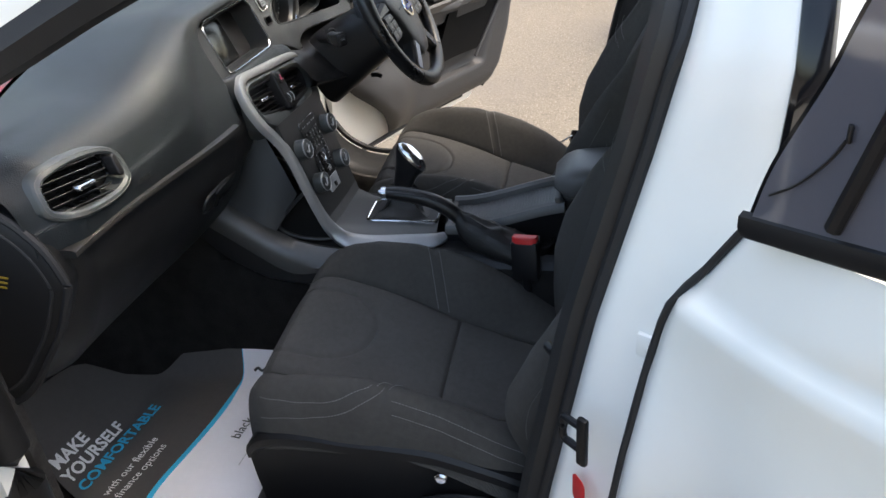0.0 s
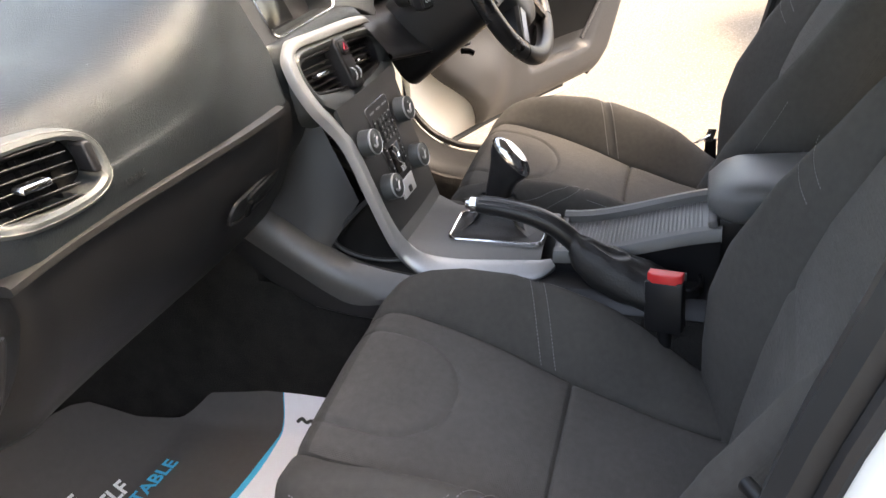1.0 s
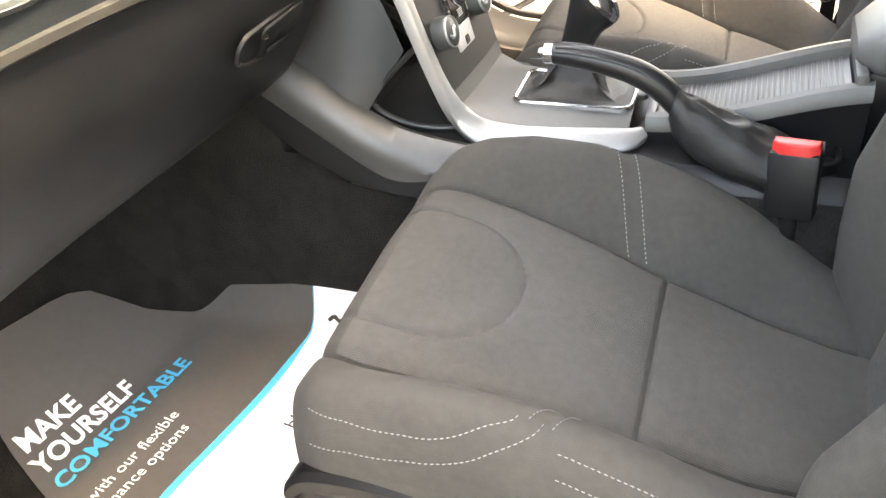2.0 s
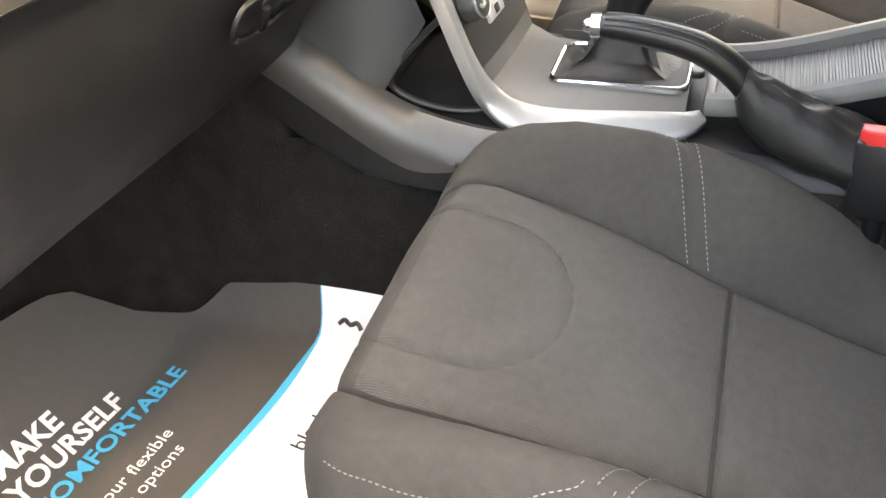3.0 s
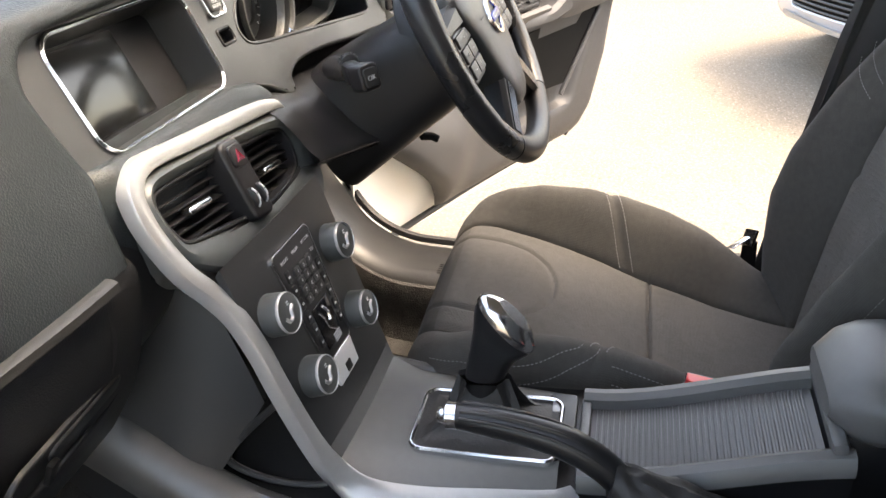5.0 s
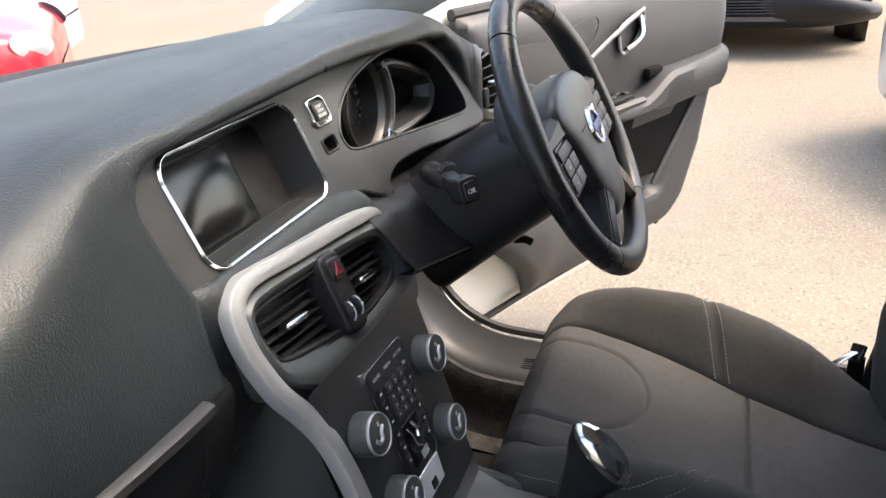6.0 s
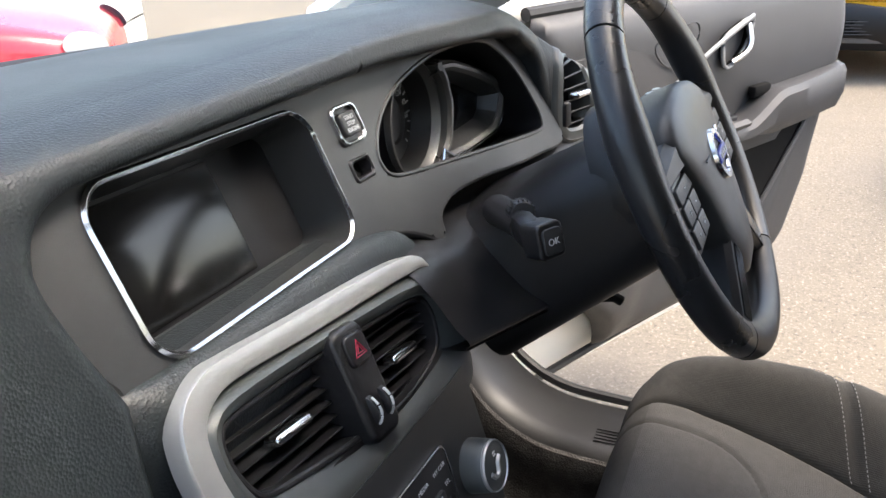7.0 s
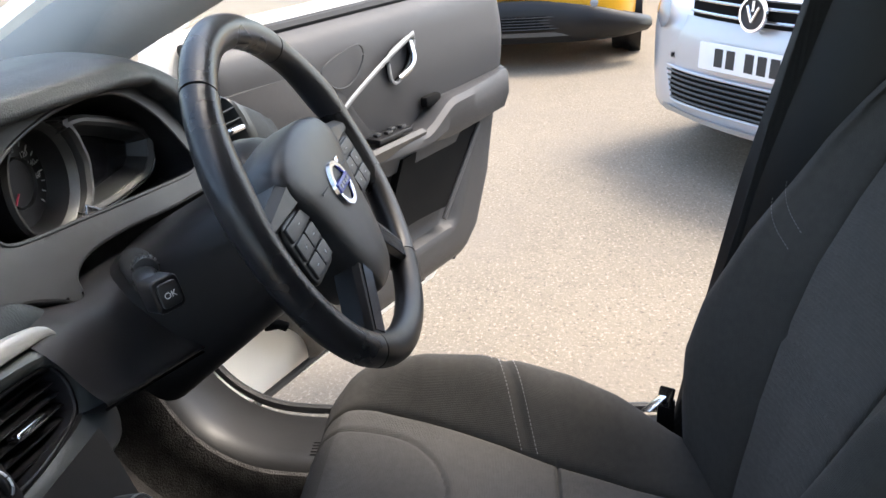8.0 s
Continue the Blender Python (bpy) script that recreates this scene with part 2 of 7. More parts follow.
def lathe(profile, n=28, caps=True):
    return sheet([[(r * math.cos(2 * math.pi * k / n), r * math.sin(2 * math.pi * k / n), z) for k in range(n)] for r, z in profile], around=True, caps=caps)


def box(sx, sy, sz, bev=0.003, at=(0, 0, 0), seg=2):
    bm = bmesh.new()
    bmesh.ops.create_cube(bm, size=1.0)
    bmesh.ops.scale(bm, vec=(sx, sy, sz), verts=bm.verts)
    if bev:
        bmesh.ops.bevel(bm, geom=list(bm.edges), offset=bev, segments=seg, affect="EDGES", profile=0.5)
    bmesh.ops.translate(bm, vec=at, verts=bm.verts)
    return bm


def axes(origin, x, y):
    """A pose whose x and y axes are given; z comes out of them."""
    x, y = Vector(x).normalized(), Vector(y).normalized()
    z = x.cross(y)
    m = Matrix((x, y, z)).transposed().to_4x4()
    return Matrix.Translation(origin) @ m


def lettering(body, size, depth=0.0003, bold=0.0, align="LEFT"):
    """A bmesh of words in the built-in font, flat on z = 0."""
    c = bpy.data.curves.new("words", "FONT")
    c.body, c.size, c.extrude, c.offset, c.align_x = body, size, depth, bold, align
    c.resolution_u = 3
    ob = new("words", c)
    me = bpy.data.meshes.new_from_object(ob.evaluated_get(bpy.context.evaluated_depsgraph_get()))
    bpy.data.objects.remove(ob)
    bpy.data.curves.remove(c)
    bm = bmesh.new()
    bm.from_mesh(me)
    bpy.data.meshes.remove(me)
    return bm


def smooth01(t):
    t = min(1.0, max(0.0, t))
    return t * t * (3 - 2 * t)


def stitches(points, gap=0.0058, r=0.00085):
    """A run of short thread dashes along a path."""
    p = [np.array(q, float) for q in points]
    dist = np.cumsum([0] + [np.linalg.norm(b - a) for a, b in zip(p, p[1:])])
    arr = np.array(p)
    bms = bmesh.new()
    s = 0.0
    while s + gap * 0.62 < dist[-1]:
        a = np.array([np.interp(s, dist, arr[:, k]) for k in range(3)])
        b = np.array([np.interp(s + gap * 0.62, dist, arr[:, k]) for k in range(3)])
        t = (b - a) / (np.linalg.norm(b - a) + 1e-9)
        u = np.cross(t, (0.3, 0.2, 1.0))
        u = u / np.linalg.norm(u)
        v = np.cross(t, u)
        ring = [[bms.verts.new(tuple(c + r * k * (math.cos(q) * u + math.sin(q) * v))) for q in (0.0, 2.1, 4.2)] for c, k in ((a, 0.5), ((a + b) / 2, 1.0), (b, 0.5))]
        for i in range(2):
            for j in range(3):
                bms.faces.new((ring[i][j], ring[i][(j + 1) % 3], ring[i + 1][(j + 1) % 3], ring[i + 1][j]))
        s += gap
    return bms


K = axes((-0.002, 0.9025, 0.820), (1, -0.04, -0.025), (0, 0.27, 0.963))      # face of the centre stack
V = axes((0.003, 0.9715, 0.9335), (1, -0.01, -0.050), (0, 0.38, 0.925))     # face of the middle vents
S = axes((0.0035, 1.0145, 1.001), (1, 0, -0.040), (0, 0.38, 0.925))     # face of the screen panel
W = axes((0.382, 0.776, 0.998), (1, 0, 0), (0, 0.438, 0.899))  # plane of the steering wheel

# ---- the setting: ground, and the car's shell ----
ground = part("ground", sheet([[(x, y, 0) for x in np.linspace(-400, 400, 9)] for y in np.linspace(-400, 400, 9)]), GROUND)
tagged(ground, "sandy worn concrete yard with stains and grit", "ground", kind="structure")


# Violet-grey base paints the sky's reflection into the dark glass.
TINTPANE = mat("sky_toned_privacy_glass", (0.10, 0.098, 0.115), 0.05, vary=0.03, coat=1.0)


def lerp_at(z, table):
    zs, vs = zip(*table)
    return float(np.interp(z, zs, vs))


def build_shell():
    car = thing("car_body", "white hatchback body shell with open doors and dark cabin lining", "car")
    # carpeted floor with toe board and tunnel sides, one sheet a side
    prof = [(-0.75, 0.280), (1.20, 0.280), (1.28, 0.276), (1.36, 0.322), (1.46, 0.402), (1.58, 0.53), (1.66, 0.72), (1.62, 1.00)]
    prof = spline(prof, 8)
    xs = [-0.755, -0.74, -0.70, -0.45, -0.25, -0.205, -0.188, -0.174, -0.150]
    lift = [0.10, 0.05, 0.005, 0, 0, 0.008, 0.042, 0.19, 0.30]
    for s in (1, -1):
        rows = []
        for y, z in prof:
            rows.append([(s * x, y, z + h * max(0.0, 1 - max(0, y - 1.3) * 2.2)) for x, h in zip(xs, lift)])
        part("carpet", thick(rows, (0, 0, -0.012)), CARPET, car, "charcoal cabin carpet")
    # sills: white body, scuff plate with ribs
    for s in (1, -1):
        rows = []
        for y in np.linspace(-0.75, 1.02, 30):
            rows.append([(s * x, y, z) for x, z in ((0.69, 0.30), (0.71, 0.395), (0.74, 0.405), (0.78, 0.395), (0.81, 0.36), (0.83, 0.25), (0.80, 0.17), (0.70, 0.16), (0.66, 0.2))])
        part("sill", sheet(rows, around=True, caps=True), WHITE, car)
        # scuff plate sweeping up into the foot of the windscreen pillar
        o = 0.0 if s > 0 else 0.115
        path = [(0.675 + 0.0, y, 0.418) for y in np.linspace(-0.2, 0.80, 8)] + [(0.676, 0.92, 0.419), (0.682, 1.02, 0.428), (0.70, 1.10, 0.462), (0.715, 1.155, 0.53), (0.72, 1.185, 0.63), (0.72, 1.20, 0.78), (0.70, 1.22, 0.90)]
        ahead = 0.0 if s > 0 else 0.13
        path = [p + np.array((o, ahead * smooth01((p[1] - 0.8) / 0.2), 0)) for p in spline(path, 5)]
        out = 0.062 if s > 0 else 0.0
        rows = []
        for i, p in enumerate(path):
            t = path[min(i + 1, len(path) - 1)] - path[max(i - 1, 0)]
            t = t / np.linalg.norm(t)
            nrm = np.array((0, -t[2], t[1]))
            rows.append([(s * (p[0] + a), p[1] + b * nrm[1], p[2] + b * nrm[2]) for a, b in ((-0.046, -0.022), (-0.044, -0.012), (-0.030, 0.0), (0.0, 0.003), (0.030 + out, 0.0), (0.042 + out, -0.006), (0.046 + out, -0.05))])
        part("scuff_plate", sheet(rows), SCUFF, car, "dark grey plastic scuff plate")
        rows = []
        for i, p in enumerate(path):
            t = path[min(i + 1, len(path) - 1)] - path[max(i - 1, 0)]
            t = t / np.linalg.norm(t)
            rows.append([(s * (p[0] - a), p[1] - b * -t[2], p[2] - b * t[1]) for a, b in ((0.040, 0.010), (0.050, 0.014), (0.057, 0.030), (0.062, 0.060), (0.068, 0.095), (0.085, 0.125), (0.12, 0.135))])
        part("plate_lining", sheet(rows), FLEECE, car, "fuzzy carpet lining along the scuff plate")
        rub = [np.array((s * (p[0] + 0.052 + out), p[1], p[2] + 0.004)) for p in path]
        part("door_seal", tube(rub, 0.009, 8), RUBBER, car, "black rubber door seal")
        for k in range(5):
            part("scuff_rib", tube([(s * (0.662 + o + 0.008 * k), y, 0.4225) for y in (0.62, 0.8, 0.93)], 0.0012, 6), BLACK, car)
        rows = []
        for y in np.linspace(0.70, 1.45, 24):
            rise = 0.06 * smooth01((y - 1.05) / 0.2) if s > 0 else 0.30 * smooth01((y - 1.27) / 0.25)
            rows.append([(s * (x + 0.75 * o), y, z) for x, z in ((0.60, 0.29), (0.628, 0.31), (0.640, 0.36), (0.646, 0.402 + rise), (0.66, 0.40 + rise))])
        part("side_carpet", sheet(rows), FLEECE, car, "grey fuzzy carpet lining up the sill")
        part("kick_panel", box(0.03, 0.62, 0.68, 0.008, (s * (0.705 + 0.35 * o), 1.50, 0.60)), FLEECE, car, "carpeted footwell kick panel")
        # hinge post in front of the door opening
        rows = []
        for z in np.linspace(0.25, 1.06, 12):
            b = 0.02 * (z - 0.6)
            rows.append([(s * x, y, z) for x, y in ((0.70 + 0.5 * o, 1.24 - b), (0.765 + 0.3 * o, 1.19 - b), (0.80, 1.16 - b), (0.85, 1.17 - b), (0.86, 1.30), (0.70 + 0.5 * o, 1.36))])
        part("hinge_post", sheet(rows, around=True, caps=True), WHITE, car)
        rows = []
        for y, z in ((1.20, 0.22), (1.20, 1.02)):
            rows.append([(s * 0.862, yy, z + (0.0 if z < 1 else -0.10 * k)) for k, yy in enumerate((y, 1.5, 1.9, 2.3))])
        part("wing", thick(rows, (s * -0.02, 0, 0)), WHITE, car, "white front wing")
        # windscreen pillar: rubber towards the opening, white outside, trim inside
        line = spline([(0.76, 1.36, 1.02), (0.725, 1.14, 1.135), (0.70, 1.00, 1.20), (0.66, 0.80, 1.29), (0.58, 0.50, 1.385), (0.56, 0.2, 1.42)], 6)
        rows = [[(s * (p[0] + a), p[1] + b, p[2] + c) for a, b, c in ((0.0, 0.012, 0.030), (0.02, 0.0, 0.0), (0.0, -0.012, -0.022), (-0.035, -0.006, -0.02), (-0.05, 0.02, 0.01), (-0.03, 0.03, 0.035))] for p in line]
        if s < 0:
            rows = [[(s * (p[0] + a), p[1] + b, p[2] + c) for a, b, c in ((0.030, 0.036, 0.066), (0.038, 0.014, 0.042), (0.022, 0.004, 0.020), (0.0, 0.0, 0.014), (-0.035, 0.010, 0.016), (-0.05, 0.03, 0.032), (-0.03, 0.04, 0.050))] for p in line]
            part("windscreen_pillar", sheet(rows, around=True, caps=True), RUBBER, car, "black pillar edge with door seal")
        else:
            part("windscreen_pillar", sheet(rows, around=True, caps=True), PILLARTRIM, car, "pale grey windscreen pillar trim")
            rows = [[(p[0] + a, p[1] + b, p[2] + c) for a, b, c in ((-0.06, 0.08, -0.02), (-0.055, 0.0, -0.03), (-0.02, -0.03, -0.045), (0.0, -0.02, -0.03), (0.0, 0.05, 0.03), (-0.05, 0.09, 0.02))] for p in line]
            part("pillar_lining", sheet(rows, around=True, caps=True), PILLARTRIM, car, "pale grey inner pillar lining")
        rise = 0.0 if s > 0 else 0.034
        rows = [[(s * (p[0] + a), p[1] + b + rise, p[2] + c + rise) for a, b, c in ((0.03, 0.0, 0.01), (0.04, 0.02, 0.03), (0.035, 0.06, 0.065), (0.0, 0.08, 0.075), (-0.03, 0.07, 0.05), (0.0, 0.03, 0.03))] for p in line]
        part("pillar_skin", sheet(rows, around=True, caps=True), WHITE, car, "white painted pillar skin")
    # middle pillars
    y_in = [(0.30, 0.40), (0.56, 0.357), (0.875, 0.298), (1.12, 0.236), (1.28, 0.201), (1.43, 0.17)]
    for s in (-1, 1):
        inner, jamb, seal, edge = [], [], [], []
        for z in np.linspace(0.30, 1.43, 26):
            y = lerp_at(z, y_in) - (0.05 if s > 0 else -0.018)
            lean = max(0, z - 1.25) * 0.45
            a = [(-0.585, y - 0.26), (-0.590, y - 0.14), (-0.62, y - 0.05), (-0.665, y - 0.012), (-0.705, y), (-0.722, y - 0.012), (-0.715, y - 0.06), (-0.66, y - 0.26)]
            inner.append([(s * -(x + lean), yy, z) for x, yy in a])
            k = 0.152 - 0.17 * max(0, min(z, 1.36) - 1.104)
            bb = spline([(-0.718, y - 0.045), (-0.735, y - 0.046), (-0.760, y - 0.055), (-0.785, y - 0.055 - (k - 0.055) * 0.36), (-0.808, y - 0.055 - (k - 0.055) * 0.66), (-0.828, y - k), (-0.831, y - k - 0.02), (-0.82, y - k - 0.06)], 3)
            ring = [*bb, (-0.72, y - 0.24)]
            if z > 1.0:
                edge.append([(s * -(x + lean), yy, z) for x, yy in ((-0.826, y - k - 0.003), (-0.833, y - k - 0.003), (-0.838, y - k - 0.008), (-0.840, y - k - 0.030), (-0.832, y - k - 0.036), (-0.80, y - k - 0.045))])
            jamb.append([(s * -(p[0] + lean), p[1], z) for p in ring])
            seal.append((s * -(-0.722 + lean), y - 0.040, z))
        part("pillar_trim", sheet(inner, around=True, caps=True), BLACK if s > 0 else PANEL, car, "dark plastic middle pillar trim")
        part("pillar_edge", sheet(edge, around=True, caps=True), GLOSS, car, "gloss black pillar edging")
        part("middle_pillar", sheet(jamb, around=True, caps=True), WHITE, car, "glossy white door jamb")
        part("door_seal", tube(seal, 0.010, 8), RUBBER, car, "black rubber door seal")
    # door striker and check plate on the near jamb
    st = box(0.010, 0.016, 0.080, 0.004, (0, 0, 0))
    loop = tube(spline([(0, 0, 0.024), (-0.016, 0.012, 0.023), (-0.027, 0.020, 0.020), (-0.027, 0.020, -0.012), (-0.016, 0.012, -0.015), (0, 0, -0.016)], 4), 0.0055, 8)
    striker = part("door_striker", moved(joined(st, moved(loop, pose(0.0, 0, 0, 0, 0, -60))), pose(-0.824, 0.282, 0.755, 0, 0, -35)), BLACK, car, "black steel door striker loop")
    chk = part("check_plate", moved(box(0.044, 0.009, 0.034, 0.003), pose(-0.799, 0.200, 0.892, 0, 0, 58)), WHITE, car, "white painted hinge plate with a bolt")
    part("bolt", moved(lathe([(0.0065, 0), (0.0065, 0.004), (0.004, 0.006)], 8), pose(-0.803, 0.2025, 0.893, -90, 0, 58)), WHITE, chk)
    part("sticker", moved(plate(rrect(0.03, 0.05, 0.01), 0, 0.001, 0.0004), axes((-0.80, 0.286, 0.640), (-0.75, -0.5, 0), (0, 0, 1))), RED, car, "red and white warning sticker")
    # rear of the body: closed door on the far side, quarters, tailgate, bumper and wheels
    def side_rows(y0, y1, n, s):
        rows = []
        for y in np.linspace(y0, y1, n):
            f = smooth01((-0.7 - y) / 1.6)
            k = 1 - 0.12 * f * f
            rows.append([(s * x * k, y, z) for x, z in ((0.80, 0.20), (0.845, 0.28), (0.868, 0.55), (0.875, 0.80), (0.860, 0.95), (0.842, 1.02 + 0.06 * f))])
        return rows

    part("far_rear_door", thick(side_rows(-0.02, -0.74, 10, 1), (-0.02, 0, 0)), WHITE, car, "closed white rear door")
    for s in (-1, 1):
        part("rear_quarter", thick(side_rows(-0.755, -2.02, 18, s), (s * -0.02, 0, 0)), WHITE, car, "white rear quarter panel")
        rows = [[(s * (0.842 - 0.20 * f) * (1 - 0.10 * smooth01((-0.7 - y) / 1.6)), y, 1.03 + 0.35 * f - 0.10 * f * smooth01((-1.0 - y) / 0.9)) for f in np.linspace(0, 1, 5)] for y in np.linspace(-0.02 if s > 0 else -0.80, -1.75, 14)]
        part("rear_side_glass", thick(rows, (s * -0.006, 0, 0)), TINTPANE, car, "dark rear side window")
        for yw in (2.02, -1.35):
            wheel = part("wheel", moved(lathe([(0.20, -0.10), (0.30, -0.10), (0.318, -0.08), (0.318, 0.08), (0.30, 0.10), (0.20, 0.10)], 36), pose(s * 0.775, yw, 0.318, 0, 90, 0)), RUBBER, car, "black tyre")
            part("rim", moved(lathe([(0.205, 0.0), (0.205, 0.102), (0.19, 0.095), (0.17, 0.06), (0.05, 0.065), (0.03, 0.08)], 30), pose(s * 0.775, yw, 0.318, 0, 90 * s, 0)), SILVER, wheel, "silver alloy rim")
    rows = [[(x * w, y - 0.10 * (1 - x * x) + 0.06, z) for x in np.linspace(-1, 1, 13)] for y, w, z in ((-1.72, 0.58, 1.35), (-1.90, 0.66, 1.12), (-2.02, 0.72, 0.98), (-2.06, 0.75, 0.75), (-2.10, 0.77, 0.60), (-2.12, 0.77, 0.40), (-2.05, 0.74, 0.24))]
    part("tailgate", thick(rows, (0, 0.02, 0)), WHITE, car, "white tailgate and bumper")
    rows = [[(x, y, 1.385 - 0.06 * (x / 0.6) ** 2 - 0.03 * f) for x in np.linspace(-0.60, 0.60, 11)] for f, y in ((0, -0.94), (0.5, -1.35), (1.0, -1.76))]
    part("rear_roof", thick(rows, (0, 0, 0.02)), WHITE, car)
    # roof, added light stop at the rear, windscreen, scuttle, bonnet
    rows = [[(x, y, 1.455 - 0.06 * (x / 0.6) ** 2 - (0.05 * smooth01((y - 0.45) / 0.35))) for x in np.linspace(-0.62, 0.62, 13)] for y in np.linspace(0.72, -0.95, 14)]
    part("roof", thick(rows, (0, 0, 0.02)), WHITE, car)
    part("roof_lining", thick([[(x, y, z - 0.03) for x, y, z in r] for r in rows], (0, 0, 0.012)), PILLARTRIM, car, "pale grey roof lining")
    # Unseen wall, added only so that no light leaks in from behind.
    part("rear_light_stop", box(1.30, 0.04, 1.15, 0.01, (0, -0.92, 0.86)), BLACK, car, "unseen dark wall added to keep light out of the cabin's rear")
    base = [(x, 1.567 - 0.95 * min(abs(x), 0.60) ** 2 - 0.6 * max(0, abs(x) - 0.60), 1.088) for x in np.linspace(-0.68, 0.68, 21)]
    rows = []
    for k in range(9):
        f = k / 8
        rows.append([(x * (1 - 0.10 * f), y * (1 - f) + (0.74 - 0.06 * abs(x)) * f, z * (1 - f) + (1.415 - 0.05 * (x / 0.6) ** 2) * f + 0.04 * math.sin(math.pi * f)) for x, y, z in base])
    wind = part("windscreen", thick(rows, (0, 0.003, 0.004)), GLASS, car, "clear curved windscreen")
    wind.visible_shadow = False
    band = [[(x, y + d * 0.95, z + h) for x, y, z in base] for d, h in ((-0.030, -0.012), (-0.026, 0.006), (-0.010, 0.016), (0.004, 0.017), (0.014, 0.004))]
    part("windscreen_seal", sheet(band), RUBBER, car, "black windscreen base seal")
    rows = []
    for k, (dy, z) in enumerate(((0.03, 1.075), (0.10, 1.035), (0.25, 1.01), (0.55, 0.96), (0.85, 0.88), (1.00, 0.78), (1.03, 0.55))):
        rows.append([(x * 1.12, y * 0.35 + 1.567 * 0.65 + dy, z - 0.10 * (x / 0.68) ** 2) for x, y, _ in base])
    part("bonnet", thick(rows, (0, 0, -0.02)), WHITE, car, "white bonnet in front of the windscreen")
    fire = [[(x, y, z) for x in (-0.80, -0.3, 0.3, 0.80)] for y, z in ((1.66, 0.22), (1.66, 0.99))]
    part("heater_case", box(0.31, 0.56, 0.54, 0.02, (0, 1.39, 0.54)), CARPET, car, "dark heater case under the dashboard")
    part("bulkhead", thick(fire, (0, 0.02, 0)), DEEP, car)
    return car


def build_rear_door():
    a = radians(55)
    d = Vector((-math.sin(a), -math.cos(a), 0))
    d0 = thing("rear_door", "open white rear door with tinted window and black seals", "car door")
    org = Vector((-0.872, 0.198, 0))
    out = Vector((-math.cos(a), math.sin(a), 0))
    edge = [(0.32, -0.120), (0.637, -0.086), (0.769, -0.063), (0.885, -0.038), (0.970, -0.016), (1.017, 0.001), (1.082, 0.042), (1.145, 0.082)]

    def at(s, z, n=0.0):
        p = org + d * s + out * n
        return (p.x, p.y, z)

    rows = []
    proud = lambda z: 0.036 * smooth01((0.98 - z) / 0.28)
    for z in np.linspace(0.32, 1.14, 72):
        s0 = lerp_at(z, edge) + proud(z)
        row = []
        for q in np.linspace(0, 1, 60):
            along, zz = s0 + (1.0 - s0) * q ** 1.4, z + 0.17 * q ** 1.4 * max(0, (z - 0.32) / 0.82)
            under = min(0.30, max(0.0, 1.013 + 0.36 * along - zz))
            row.append(at(along, zz, -0.018 * (1 - min(1, q * 14)) - 0.0168 * smooth01((z - 1.01) / 0.03) + proud(z) + 0.03 * math.sin(math.pi * (z - 0.32) / 1.1) * smooth01(q * 3) - 0.24 * under * smooth01(q * 4)))
        rows.append(row)
    part("door_skin", thick(rows, tuple(-0.06 * out)), WHITE, d0, "glossy white door skin with a shoulder crease")
    line = [at(lerp_at(z, edge) + proud(z) - 0.002, z, proud(z) - 0.012 - 0.017 * smooth01((z - 1.01) / 0.03)) for z in np.linspace(0.32, 1.14, 30)]
    part("edge_seal", tube(line, 0.0048, 8), RUBBER, d0, "black rubber edge seal")
    belt = [at(0.097 + 0.9 * q, 1.153 + 0.21 * q, 0.004) for q in np.linspace(0, 1, 8)]
    part("waist_trim", tube(belt, 0.013, 8, wide=0.6), BLACK, d0, "black waistline moulding")
    up = [(0.100, 1.160), (0.117, 1.219), (0.155, 1.303), (0.172, 1.35), (0.215, 1.46)]
    rows = [[at(s + o, z + 0.1 * o, 0.004) for o in np.linspace(0, 0.012, 3)] for s, z in spline(up, 6)]
    part("window_frame", thick(rows, tuple(-0.03 * out)), GLOSS, d0, "gloss black window frame")
    rows = [[at(s + 0.006 + o, z + 0.235 * o, 0.007) for o in np.linspace(0, 0.75, 8)] for s, z in spline(up, 6)]
    part("window_pane", thick(rows, tuple(-0.004 * out)), TINTPANE, d0, "dark tinted window pane")
    # A cable mirrored in the pane, built as a black tube with an end block.
    wire = [at(s, z, 0.0095) for s, z in spline([(0.125, 1.195), (0.15, 1.215), (0.175, 1.245), (0.186, 1.265)], 6)]
    part("wire_reflection", tube(wire, 0.0012, 6), BLACK, d0, "thin black tube laid on the glass as a cable's reflection")
    part("wire_end_reflection", moved(box(0.005, 0.003, 0.014, 0.001), Matrix.Translation(at(0.188, 1.271, 0.0095))), BLACK, d0)
    dv = [at(0.19 + 0.05 * q, 1.195 + 0.17 * q, 0.010) for q in np.linspace(0, 1, 5)]
    part("window_divider", tube(dv, 0.007, 8), BLACK, d0, "black window divider bar")
    return d0


build_shell()
build_rear_door()


# ---- dashboard, screen, instruments ----
MOUTH = [(0.203, 1.030), (0.212, 1.046), (0.235, 1.063), (0.270, 1.079), (0.315, 1.092), (0.37, 1.101), (0.435, 1.101), (0.490, 1.087), (0.532, 1.050), (0.554, 1.002), (0.552, 0.980), (0.530, 0.974), (0.43, 0.987), (0.34, 0.996), (0.255, 1.005), (0.214, 1.014)]


def fascia(x, z, d=0.0):
    """A point of the smooth fascia; d: how far behind its face."""
    y = 1.012 + 0.411 * (z - 0.995) + 0.0164 * (x - 0.0035) - 0.035 * smooth01((x - 0.22) / 0.25)
    return (x, y + 0.925 * d, z - 0.38 * d)


